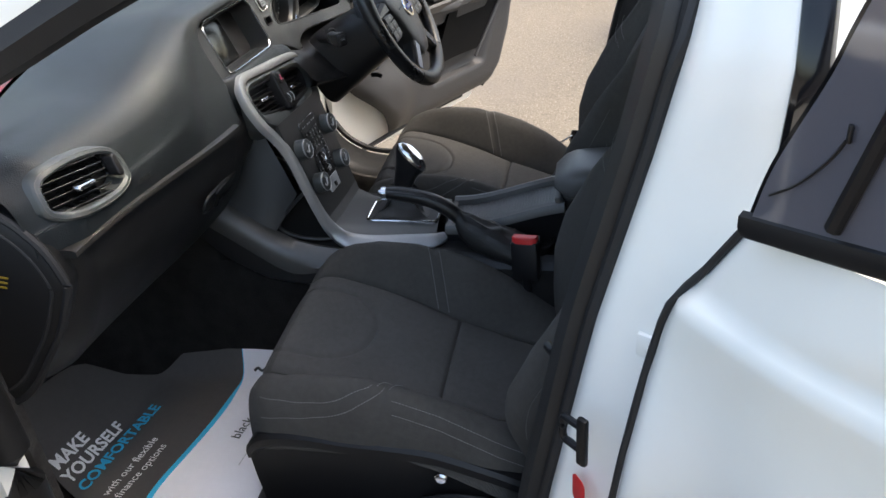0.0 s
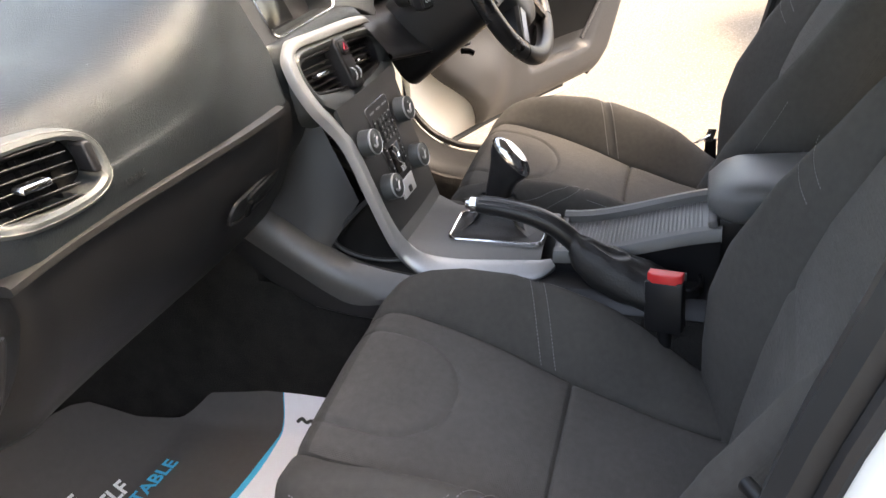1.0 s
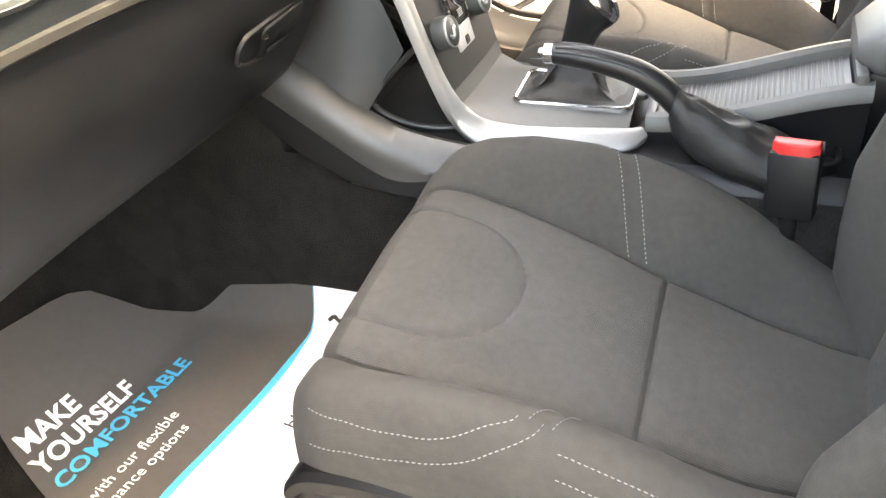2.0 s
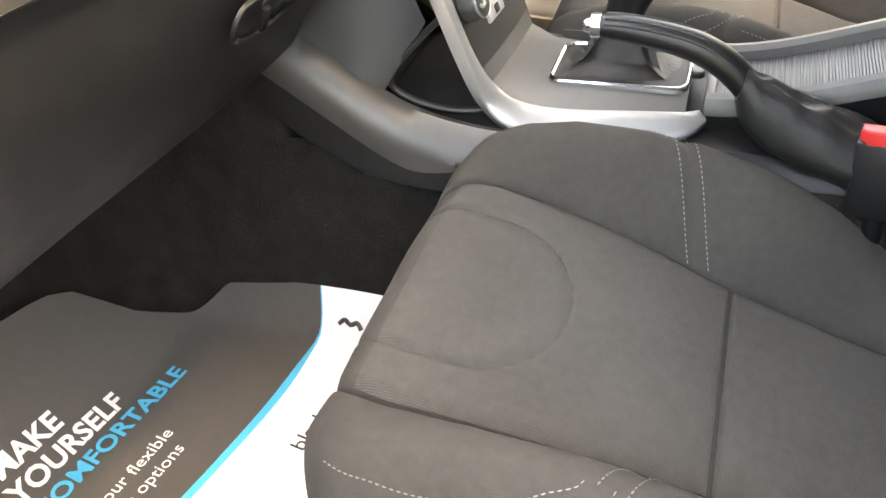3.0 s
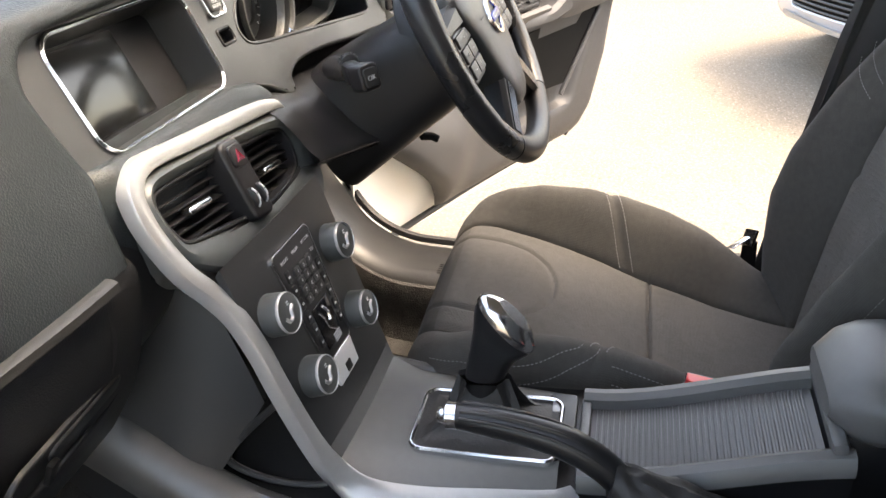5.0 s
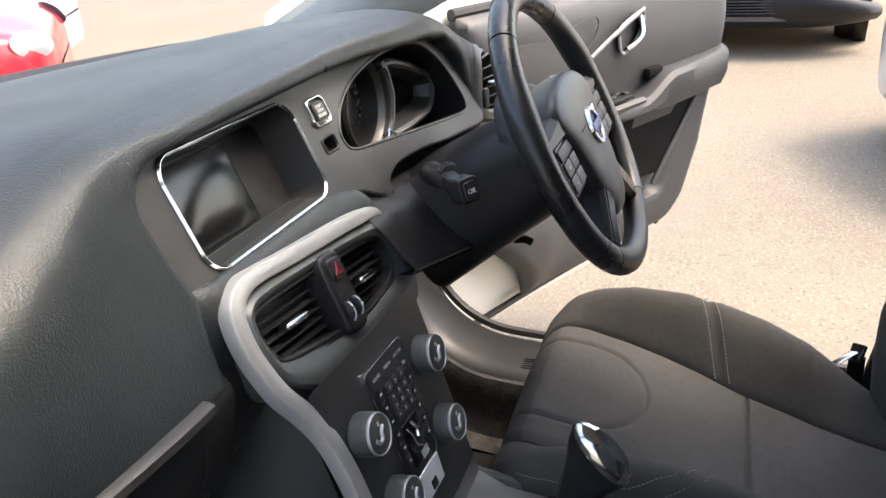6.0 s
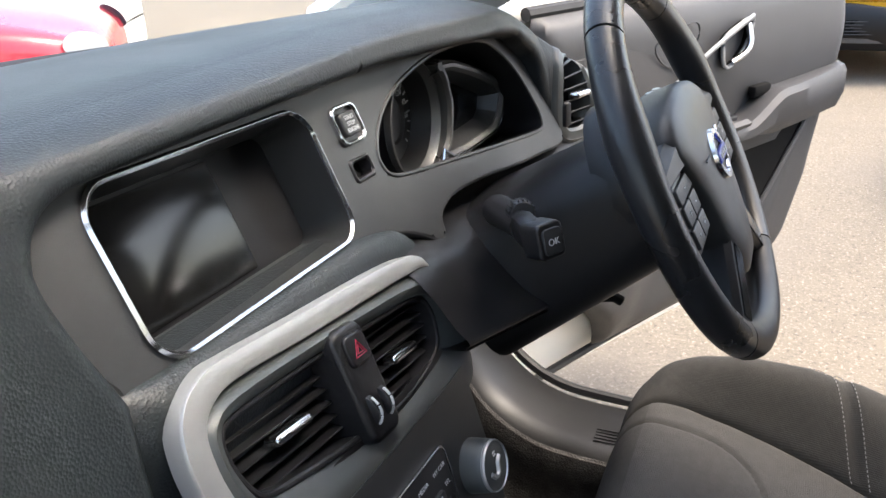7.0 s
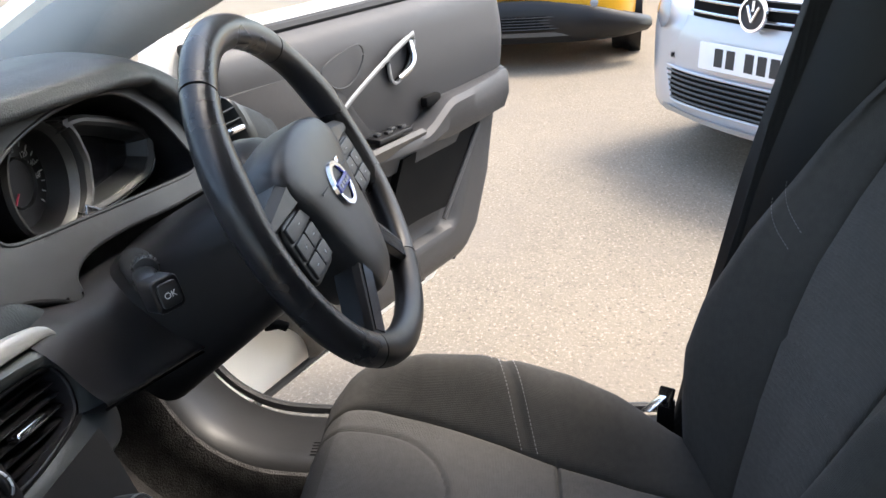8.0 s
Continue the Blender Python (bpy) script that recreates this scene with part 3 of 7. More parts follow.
def nearest(p, ring):
    """The point of a closed outline nearest to p, and how far it is."""
    a = np.array(ring)
    b = np.roll(a, -1, axis=0)
    ab = b - a
    t = np.clip(((p - a) * ab).sum(1) / ((ab * ab).sum(1) + 1e-12), 0, 1)
    q = a + ab * t[:, None]
    d = np.linalg.norm(q - p, axis=1)
    k = int(d.argmin())
    return q[k], float(d[k])


def pierced(outer, holes, step, place):
    """A finely meshed field within an outline, with openings, laid out in space by place(x, z)."""
    lo, hi = np.min(outer, axis=0), np.max(outer, axis=0)
    xs, zs = np.arange(lo[0] - step, hi[0] + step, step), np.arange(lo[1] - step, hi[1] + step, step)
    rings = [outer, *holes]
    keep = lambda p: inside(p, outer) and not any(inside(p, h) for h in holes)
    bm, made, kept = bmesh.new(), {}, {(i, j): keep((x, z)) for i, x in enumerate(xs) for j, z in enumerate(zs)}

    def corner(i, j):
        if (i, j) not in made:
            p = np.array((xs[i], zs[j]))
            q, d = min((nearest(p, r) for r in rings), key=lambda v: v[1])
            if d < step * 0.5 or not kept[i, j]:
                p = q
            made[i, j] = bm.verts.new(place(float(p[0]), float(p[1])))
        return made[i, j]

    for i in range(len(xs) - 1):
        for j in range(len(zs) - 1):
            if sum(kept[i + a, j + b] for a, b in ((0, 0), (1, 0), (1, 1), (0, 1))) >= 2:
                vs = [corner(i + a, j + b) for a, b in ((0, 0), (1, 0), (1, 1), (0, 1))]
                bm.faces.new(vs)
    bmesh.ops.remove_doubles(bm, verts=bm.verts, dist=1e-5)
    bmesh.ops.dissolve_degenerate(bm, edges=bm.edges, dist=1e-6)
    return bm


def build_dashboard():
    dash = thing("dashboard", "dark grey textured dashboard with silver trimmed vents and screen", "dashboard")
    # one pad flows from door to door; over the fascia it ends in a rolled lip, beside it in a rounded flank
    def pad_line(x):
        yb = 1.567 - 0.95 * min(abs(x), 0.6) ** 2 - 0.4 * max(0, abs(x) - 0.6)
        e = smooth01(((0.735 if x < 0 else 0.775) - abs(x)) / 0.07)
        front = 1.012 - 0.030 * smooth01((x + 0.68) / 0.5) + 0.035 * (1 - e) + 0.012 * smooth01((x + 0.05) / 0.2)
        top = 1.082 + 0.060 * smooth01((x + 0.47) / 0.32) - 0.012 * (1 - e) - 0.004 * smooth01((x - 0.2) / 0.3)
        fall = smooth01((x - 0.500) / 0.110)
        top -= 0.150 * smooth01((x - 0.46) / 0.36)
        turn = 0.40 * min(0.14, max(0.0, x - 0.595))
        front -= 0.012 * fall + turn
        hard = smooth01((x + 0.36) / 0.20)
        ly = 1.0425 - 0.035 * smooth01((x - 0.22) / 0.25) - 0.010 * fall - turn
        nose = lambda soft, crisp: tuple(u + (v - u) * hard for u, v in zip(soft, crisp))
        prof = [(yb + 0.01, 1.094), (yb * 0.55 + front * 0.45 + 0.03, top * 0.6 + 1.103 * 0.4 + 0.004 * (1 - fall)), nose((front + 0.115, top + 0.007), (ly + 0.095, top + 0.004)), nose((front + 0.054, top - 0.006), (ly + 0.040, top + 0.001)), nose((front + 0.018, top - 0.038), (ly + 0.009, top - 0.007)), nose((front + 0.004, top - 0.082), (ly - 0.002, top - 0.018)), nose((front - 0.002, 0.985), (ly - 0.014, top - 0.055)), (front, 0.936 if x > 0.2 else 0.941 - 0.014 * smooth01((x + 0.72) / 0.62))]
        return spline(prof, 14), e

    def resampled(pts, n):
        arr = np.array(pts)
        dist = np.concatenate([[0], np.cumsum(np.linalg.norm(np.diff(arr, axis=0), axis=1))])
        total = dist[-1]
        split_at = total - 0.262
        ss = np.concatenate([np.linspace(0, split_at, 26)[:-1], np.linspace(split_at, total, n - 25)])
        return [(float(np.interp(q, dist, arr[:, 0])), float(np.interp(q, dist, arr[:, 1]))) for q in ss]

    LIP = [(-0.30, 1.126), (-0.05, 1.126), (0.09, 1.125), (0.20, 1.123), (0.33, 1.120), (0.45, 1.116), (0.525, 1.104), (0.567, 1.073), (0.590, 1.028), (0.606, 0.975), (0.612, 0.930)]
    SIDE = [(0.92, -0.176), (0.96, -0.170), (1.0, -0.161), (1.04, -0.172), (1.08, -0.180), (1.14, -0.184)]

    def depth_in(x, z):
        """How far a point of the pad's face lies inside the fascia's opening."""
        slope = (lerp_at(x + 0.01, LIP) - lerp_at(x - 0.01, LIP)) / 0.02
        a = (lerp_at(x, LIP) - z) / math.sqrt(1 + slope * slope)
        b = x - lerp_at(z, SIDE)
        k = 0.055
        h = max(0.0, k - abs(a - b)) / k
        return min(a, b) - h * h * k * 0.25

    def sunk(d):
        """The set-back of the pad's edge: a rounded shoulder, then a straight wall."""
        r = 0.013
        if d <= 0:
            return 0.0
        return r - math.sqrt(r * r - d * d) if d < r * 0.98 else r * 0.8 + (d - r * 0.98) * 6.0

    cols = sorted(set(np.round(np.concatenate([np.linspace(-0.735, -0.26, 44), np.linspace(-0.26, -0.10, 70), np.linspace(-0.10, 0.50, 90), np.linspace(0.50, 0.625, 56), np.linspace(0.625, 0.775, 20)]), 5)))
    bm, grid = bmesh.new(), []
    for x in cols:
        pts, e = pad_line(x)
        line = resampled(pts, 150)
        shift = math.copysign(0.012, x) * (1 - e)
        col = []
        for k, (y, z) in enumerate(line):
            d = depth_in(x, z) if k > 25 else -1.0
            sk = sunk(d)
            col.append((bm.verts.new((x + shift * k / 150, y + min(sk, 0.055), z)), sk))
        grid.append(col)
    for i in range(len(grid) - 1):
        for j in range(149):
            four = (grid[i][j], grid[i][j + 1], grid[i + 1][j + 1], grid[i + 1][j])
            if min(q[1] for q in four) < 0.055:
                bm.faces.new([q[0] for q in four])
    bmesh.ops.delete(bm, geom=[v for v in bm.verts if not v.link_faces], context="VERTS")

    def pad_y(x, z):
        nose = [p for p in pad_line(x)[0] if p[1] < 1.082][::-1]
        return float(np.interp(z, [p[1] for p in nose], [p[0] for p in nose]))

    for sgn, vx, vz, reach in ((-1, -0.632, 1.016, 0.13), (1, 0.650, 0.995, 0.075)):
        hole = inset(vent_outline(sgn), 0.009)
        near = lambda f: abs(f.calc_center_median().x - vx) < reach and abs(f.calc_center_median().z - vz) < (0.06 if sgn < 0 else 0.085)
        bmesh.ops.subdivide_edges(bm, edges=list({e for f in bm.faces if near(f) for e in f.edges}), cuts=3, use_grid_fill=True)
        back = vent_place(sgn).inverted()
        gone = []
        for f in bm.faces:
            p = back @ f.calc_center_median()
            if near(f) and inside((p.x, p.y), hole):
                gone.append(f)
        bmesh.ops.delete(bm, geom=gone, context="FACES")
    part("upper_pad", bm, PAD, dash, "grained soft dash pad with a rolled lip")
    # grained bridge between the screen panel and the vents; it climbs into the pad and drops as a cheek by the column
    rows = []
    for x in np.linspace(-0.172, 0.268, 60):
        fade = smooth01((-0.125 - x) / 0.047)
        drop = 0.010 * smooth01((x - 0.11) / 0.08) + 0.052 * smooth01((x - 0.165) / 0.10) + 0.050 * x - 0.004 * fade
        back = 0.012 * smooth01((x - 0.19) / 0.07) + 0.018 * fade
        rows.append([(x, y + back, z - drop) for y, z in spline([(1.046, 0.996), (1.014, 0.9965), (1.004, 0.994), (0.997, 0.987), (0.991, 0.975), (0.987, 0.955), (0.992, 0.880), (1.02, 0.84)], 3)])
    part("bridge_pad", sheet(rows), PAD, dash, "grained bridge above the vents")
    # trim strip and glove box
    rows = []
    for x in np.linspace(-0.715, -0.200, 30):
        f = 1.006 - 0.036 * smooth01((x + 0.68) / 0.5)
        q = 0.962 - 0.020 * smooth01((x + 0.72) / 0.62)
        rows.append([(x, f + a, q + b) for a, b in ((0.03, -0.010), (0.007, -0.011), (0.002, -0.0135), (0.0015, -0.021), (0.006, -0.024), (0.03, -0.024))])
    part("trim_strip", sheet(rows, around=True, caps=True), STRIP, dash, "satin graphite trim strip")
    rows = []
    for x in np.linspace(-0.725, -0.160, 34):
        f = 1.006 - 0.036 * smooth01((x + 0.68) / 0.5)
        e = 1 - smooth01((x + 0.725) / 0.05)
        q = 0.962 - 0.020 * smooth01((x + 0.72) / 0.62)
        prof = [(f + 0.020, q - 0.012), (f + 0.012, q - 0.030), (f + 0.022, 0.86), (f + 0.045, 0.80), (f + 0.075, 0.75), (f + 0.115, 0.705), (f + 0.20, 0.670), (f + 0.36, 0.665)]
        rows.append([(x, y + 0.03 * e, z) for y, z in spline(prof, 6)])
    part("glove_box", sheet(rows), PAD_LOW, dash, "dark grained glove box lid")
    rows = [[(x, y + 0.10 * (x + 0.205), z - 0.02 * (x + 0.205)) for y, z in spline([(1.00, 0.945), (0.985, 0.925), (0.984, 0.90), (0.992, 0.86), (1.010, 0.82), (1.05, 0.78), (1.10, 0.765)], 4)] for x in np.linspace(-0.210, -0.060, 12)]
    part("under_panel", sheet(rows), PAD_LOW, dash, "dark panel between glove box and centre stack")
    rec = plate(inset(rrect(0.180, 0.044, 0.021, 8), 0.0), -0.002, 0.003, 0.002)
    hm = axes((-0.262, 1.010, 0.820), (1, 0.06, -0.05), (0, -0.45, 0.89))
    h = part("glove_handle", moved(rec, hm), BLACK, dash, "black glove box pull handle")
    part("handle_lip", moved(tube(spline([(-0.086, -0.010, 0.003), (-0.055, -0.020, 0.004), (0.0, -0.022, 0.005), (0.055, -0.019, 0.004), (0.086, 0.004, 0.003)], 5), 0.003, 8), hm), PAD_LOW, h)
    part("handle_lever", moved(plate(rrect(0.11, 0.022, 0.010, 6, 0.015, 0.006), 0.002, 0.006, 0.003), hm), PAD_LOW, h)
    part("handle_latch", moved(box(0.012, 0.026, 0.006, 0.002, (-0.045, 0.0, 0.010)), hm), DEEP, h)
    # end cap facing the door
    ring = spline([(1.30, 1.07), (1.12, 1.035), (1.050, 0.985), (1.022, 0.92), (1.030, 0.88), (1.085, 0.785), (1.19, 0.675), (1.34, 0.68), (1.42, 0.9)], 6, closed=True)
    bm = sheet([[(x, 1.18 + (y - 1.18) * k, 0.88 + (z - 0.88) * k) for y, z in ring] for x, k in ((-0.705, 0.97), (-0.728, 1.0), (-0.742, 0.97), (-0.748, 0.90))], around=True, caps=True)
    cap = part("end_cap", bm, PAD_LOW, dash, "dark rounded dashboard end cap")
    for k, r in ((1.0, 0.007), (0.86, 0.004)):
        part("cap_rim", tube([(-0.740 - 0.006 * (k < 1), 1.18 + (y - 1.18) * k, 0.88 + (z - 0.88) * k) for y, z in ring], r, 8, closed=True), RUBBER, cap, "rounded rim of the end cap")
    sm = axes((-0.7495, 1.12, 0.915), (0, -1, -0.15), (0, -0.15, 1))
    for k in range(3):
        part("sticker", moved(plate(rrect(0.030 - 0.006 * k, 0.0035, 0.001), 0, 0.0008, 0.0003), sm @ pose(0, 0.010 - 0.009 * k, 0)), mat("yellow_sticker", (0.26, 0.18, 0.02), 0.5) if k == 0 else bpy.data.materials["yellow_sticker"], cap, "small yellow warning print")
    for sgn in (-1, 1):
        build_side_vent(dash, sgn, pad_y)
    # small raised marking on the pad
    part("pad_marking", moved(lettering("AIRBAG", 0.0105, 0.0004), axes((-0.532, 1.0005, 0.965), (1, -0.07, 0.0), (0, 0.06, 1))), PANEL, dash, "small raised lettering")
    build_screen(dash)
    build_cluster(dash)
    return dash


def vent_blades(parent, m, w, h, n, knob_at, tilt=20, depth=0.02):
    for k in range(n):
        y = h * ((k + 0.5) / n - 0.5)
        part("blade", moved(box(w, 0.0013, depth, 0.0005), m @ pose(0, y, -depth * 0.5, tilt)), BLACK, parent)
    for k in range(4):
        x = w * ((k + 0.5) / 4 - 0.5)
        part("fin", moved(box(0.0016, h, depth * 0.6, 0), m @ pose(x, 0, -depth * 1.5)), DEEP, parent)
    part("vent_tab", moved(plate(rrect(0.040, 0.008, 0.0038, 4), -0.004, 0.008, 0.003), m @ pose(*knob_at)), CHROME, parent, "chrome vent tab")


def inside(p, ring):
    """Whether a flat point lies within a closed outline."""
    n, odd = len(ring), False
    for i in range(n):
        a, b = ring[i - 1], ring[i]
        if (a[1] > p[1]) != (b[1] > p[1]) and p[0] < a[0] + (p[1] - a[1]) / (b[1] - a[1]) * (b[0] - a[0]):
            odd = not odd
    return odd


def vent_outline(sgn):
    out = spline([(-0.079, -0.006), (-0.073, 0.030), (-0.045, 0.050), (0.020, 0.054), (0.064, 0.042), (0.081, 0.012), (0.078, -0.026), (0.052, -0.047), (0.0, -0.053), (-0.052, -0.047), (-0.075, -0.032)], 5, closed=True)
    out = [(-sgn * x * (0.62 if sgn > 0 else 1.14), y * (1.26 if sgn > 0 else 0.84)) for x, y in out]
    area = sum(out[i - 1][0] * out[i][1] - out[i][0] * out[i - 1][1] for i in range(len(out)))
    return out[::-1] if area < 0 else out


def vent_place(sgn):
    if sgn > 0:
        return axes((0.650, 0.0, 0.995), (1, 0, 0), (0, 0, 1))
    return axes((-0.626, 0.0, 1.018), (1, 0, 0), (0, 0, 1)) @ pose(0, 0, 0, 0, 0, -8)


def build_side_vent(dash, sgn, pad_y):
    m = vent_place(sgn)
    out = vent_outline(sgn)

    def laid(name, bm, material, parent, label=""):
        """Bends a piece of the vent to the curve of the pad that it sits in."""
        moved(bm, m)
        for v in bm.verts:
            y = pad_y(v.co.x, v.co.z)
            v.co.y += y if sgn > 0 else 0.6 * y + 0.4 * (1.0225 + 0.42 * (v.co.z - 1.016))
        return part(name, bm, material, parent, label)

    rim, tall, wide = (0.020, 0.096, 0.058) if sgn > 0 else (0.014, 0.066, 0.124)
    v = laid("side_vent", frame_ring(out, inset(out, rim), -0.03, 0.0048, 0.004), POD, dash, "rounded side air vent")
    laid("vent_ring", frame_ring(inset(out, 0.0035), inset(out, 0.0058), -0.004, 0.0052, 0.0009), FLANK, v, "satin silver vent ring")
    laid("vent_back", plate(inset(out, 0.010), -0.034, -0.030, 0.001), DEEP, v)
    at = pose(sgn * (0.014 if sgn < 0 else 0.0), -0.002, 0.003)
    for k in range(6):
        h = tall * ((k + 0.5) / 6 - 0.5)
        w = wide - 0.020 * abs(2 * (k + 0.5) / 6 - 1) ** 2
        laid("blade", moved(box(w, 0.0017, 0.018, 0.0006), at @ pose(0, h, -0.009, -25)), BLACK, v)
    for k in range(4):
        laid("fin", moved(box(0.0016, tall, 0.010, 0), at @ pose(wide * ((k + 0.5) / 4 - 0.5), 0, -0.024)), DEEP, v)
    laid("vent_tab", moved(plate(rrect(0.040 if sgn < 0 else 0.030, 0.008, 0.0038, 4), -0.004, 0.008, 0.003), at @ pose(0, 0.002, 0.002)), CHROME, v, "chrome vent tab")
    laid("vent_wheel", moved(plate(rrect(0.013, 0.034, 0.005, 4), -0.01, 0.009, 0.003), pose(-sgn * (0.069 if sgn < 0 else 0.030), 0.006 if sgn < 0 else -0.022, 0)), BLACK, v, "ribbed thumb wheel")


def build_screen(dash):
    # one smooth fascia runs from the screen to the instruments and bends towards the driver
    rim = [(-0.137, 0.9985), (-0.05, 0.994), (0.05, 0.989), (0.130, 0.983), (0.185, 0.972), (0.222, 0.956), (0.246, 0.941), (0.258, 0.943), (0.266, 0.960), (0.30, 0.971), (0.36, 0.971), (0.43, 0.964), (0.52, 0.953), (0.58, 0.945), (0.607, 0.950), (0.614, 0.985), (0.596, 1.03), (0.570, 1.075), (0.538, 1.106), (0.50, 1.120), (0.45, 1.127), (0.33, 1.132), (0.2, 1.134), (0.09, 1.136), (0.0, 1.137), (-0.07, 1.136), (-0.12, 1.127), (-0.155, 1.109), (-0.171, 1.087), (-0.169, 1.060), (-0.160, 1.034), (-0.148, 1.009)]
    outline = [(float(p[0]), float(p[1])) for p in spline(rim, 6, True)]
    mouth = [(float(p[0]), float(p[1])) for p in spline(MOUTH, 6, True)]
    hole = rrect(0.234, 0.1105, 0.022, 8, 0.0, 0.053)
    opening = []
    for u, v in hole:
        p = S @ Vector((u, v, 0))
        opening.append((p.x, p.z))
    slot = []
    for u, v in rrect(0.030, 0.016, 0.004, 3, 0.169, 0.043):
        p = S @ Vector((u, v, 0))
        slot.append((p.x, p.z))
    panel = part("screen_panel", pierced(outline, (opening, mouth, slot), 0.0045, fascia), PANEL, dash, "smooth dark grey fascia round screen and dials")
    ring2 = [[fascia(x, z, dd) for x, z in (outline if not k else inset(outline, -k))] for k, dd in ((0.0, 0.0), (0.0022, 0.001), (0.0034, 0.004), (0.0036, 0.020))]
    part("fascia_edge", sheet(ring2, around=True), PANEL, dash)
    ring = part("screen_frame", moved(frame_ring(rrect(0.243, 0.1195, 0.027, 8, 0, 0.053), rrect(0.2345, 0.111, 0.0235, 8, 0, 0.053), -0.004, 0.0045, 0.0020), S), CHROME, panel, "satin silver screen frame")
    # recessed box with the display at its back
    rec = sheet([[(x, y, 0.001) for x, y in rrect(0.2345, 0.111, 0.0235, 8, 0, 0.053)], [(x, y, -0.046) for x, y in rrect(0.222, 0.096, 0.012, 8, 0, 0.055)]], around=True)
    part("screen_recess", moved(rec, S), PANEL, panel)
    part("screen_back", moved(plate(rrect(0.226, 0.100, 0.012, 6, 0, 0.055), -0.060, -0.0445, 0.001), S), BLACK, panel)
    part("display", moved(plate(rrect(0.150, 0.0905, 0.003, 3, -0.034, 0.055), -0.048, -0.0425, 0.0008), S), SCREEN, panel, "switched off glossy black display")
    # start button and key slot
    bmx = S @ pose(0.174, 0.083, 0.002)
    st = part("start_button", moved(frame_ring(rrect(0.043, 0.036, 0.009), rrect(0.036, 0.029, 0.007), -0.008, 0.0025, 0.0012), bmx), CHROME, dash, "chrome ringed start button")
    part("button_well", moved(plate(rrect(0.040, 0.031, 0.008), -0.01, -0.002, 0.001), bmx), BLACK, st)
    part("button_cap", moved(plate(rrect(0.027, 0.022, 0.005), -0.004, 0.004, 0.002), bmx), PANEL, st)
    for j, word in enumerate(("START", "STOP", "ENGINE")):
        part("lettering", moved(lettering(word, 0.0055, 0.0002, align="CENTER"), bmx @ pose(0, 0.0035 - 0.0055 * j, 0.0042)), MARK, st)
    kx = S @ pose(0.169, 0.043, 0.0015)
    ks = part("key_slot", moved(frame_ring(rrect(0.036, 0.022, 0.005), rrect(0.0285, 0.0145, 0.004), -0.016, 0.0004, 0.0015), kx), BLACK, dash, "key fob slot")
    part("slot_hole", moved(plate(rrect(0.034, 0.019, 0.004), -0.017, -0.013, 0.0005), kx), DEEP, ks)


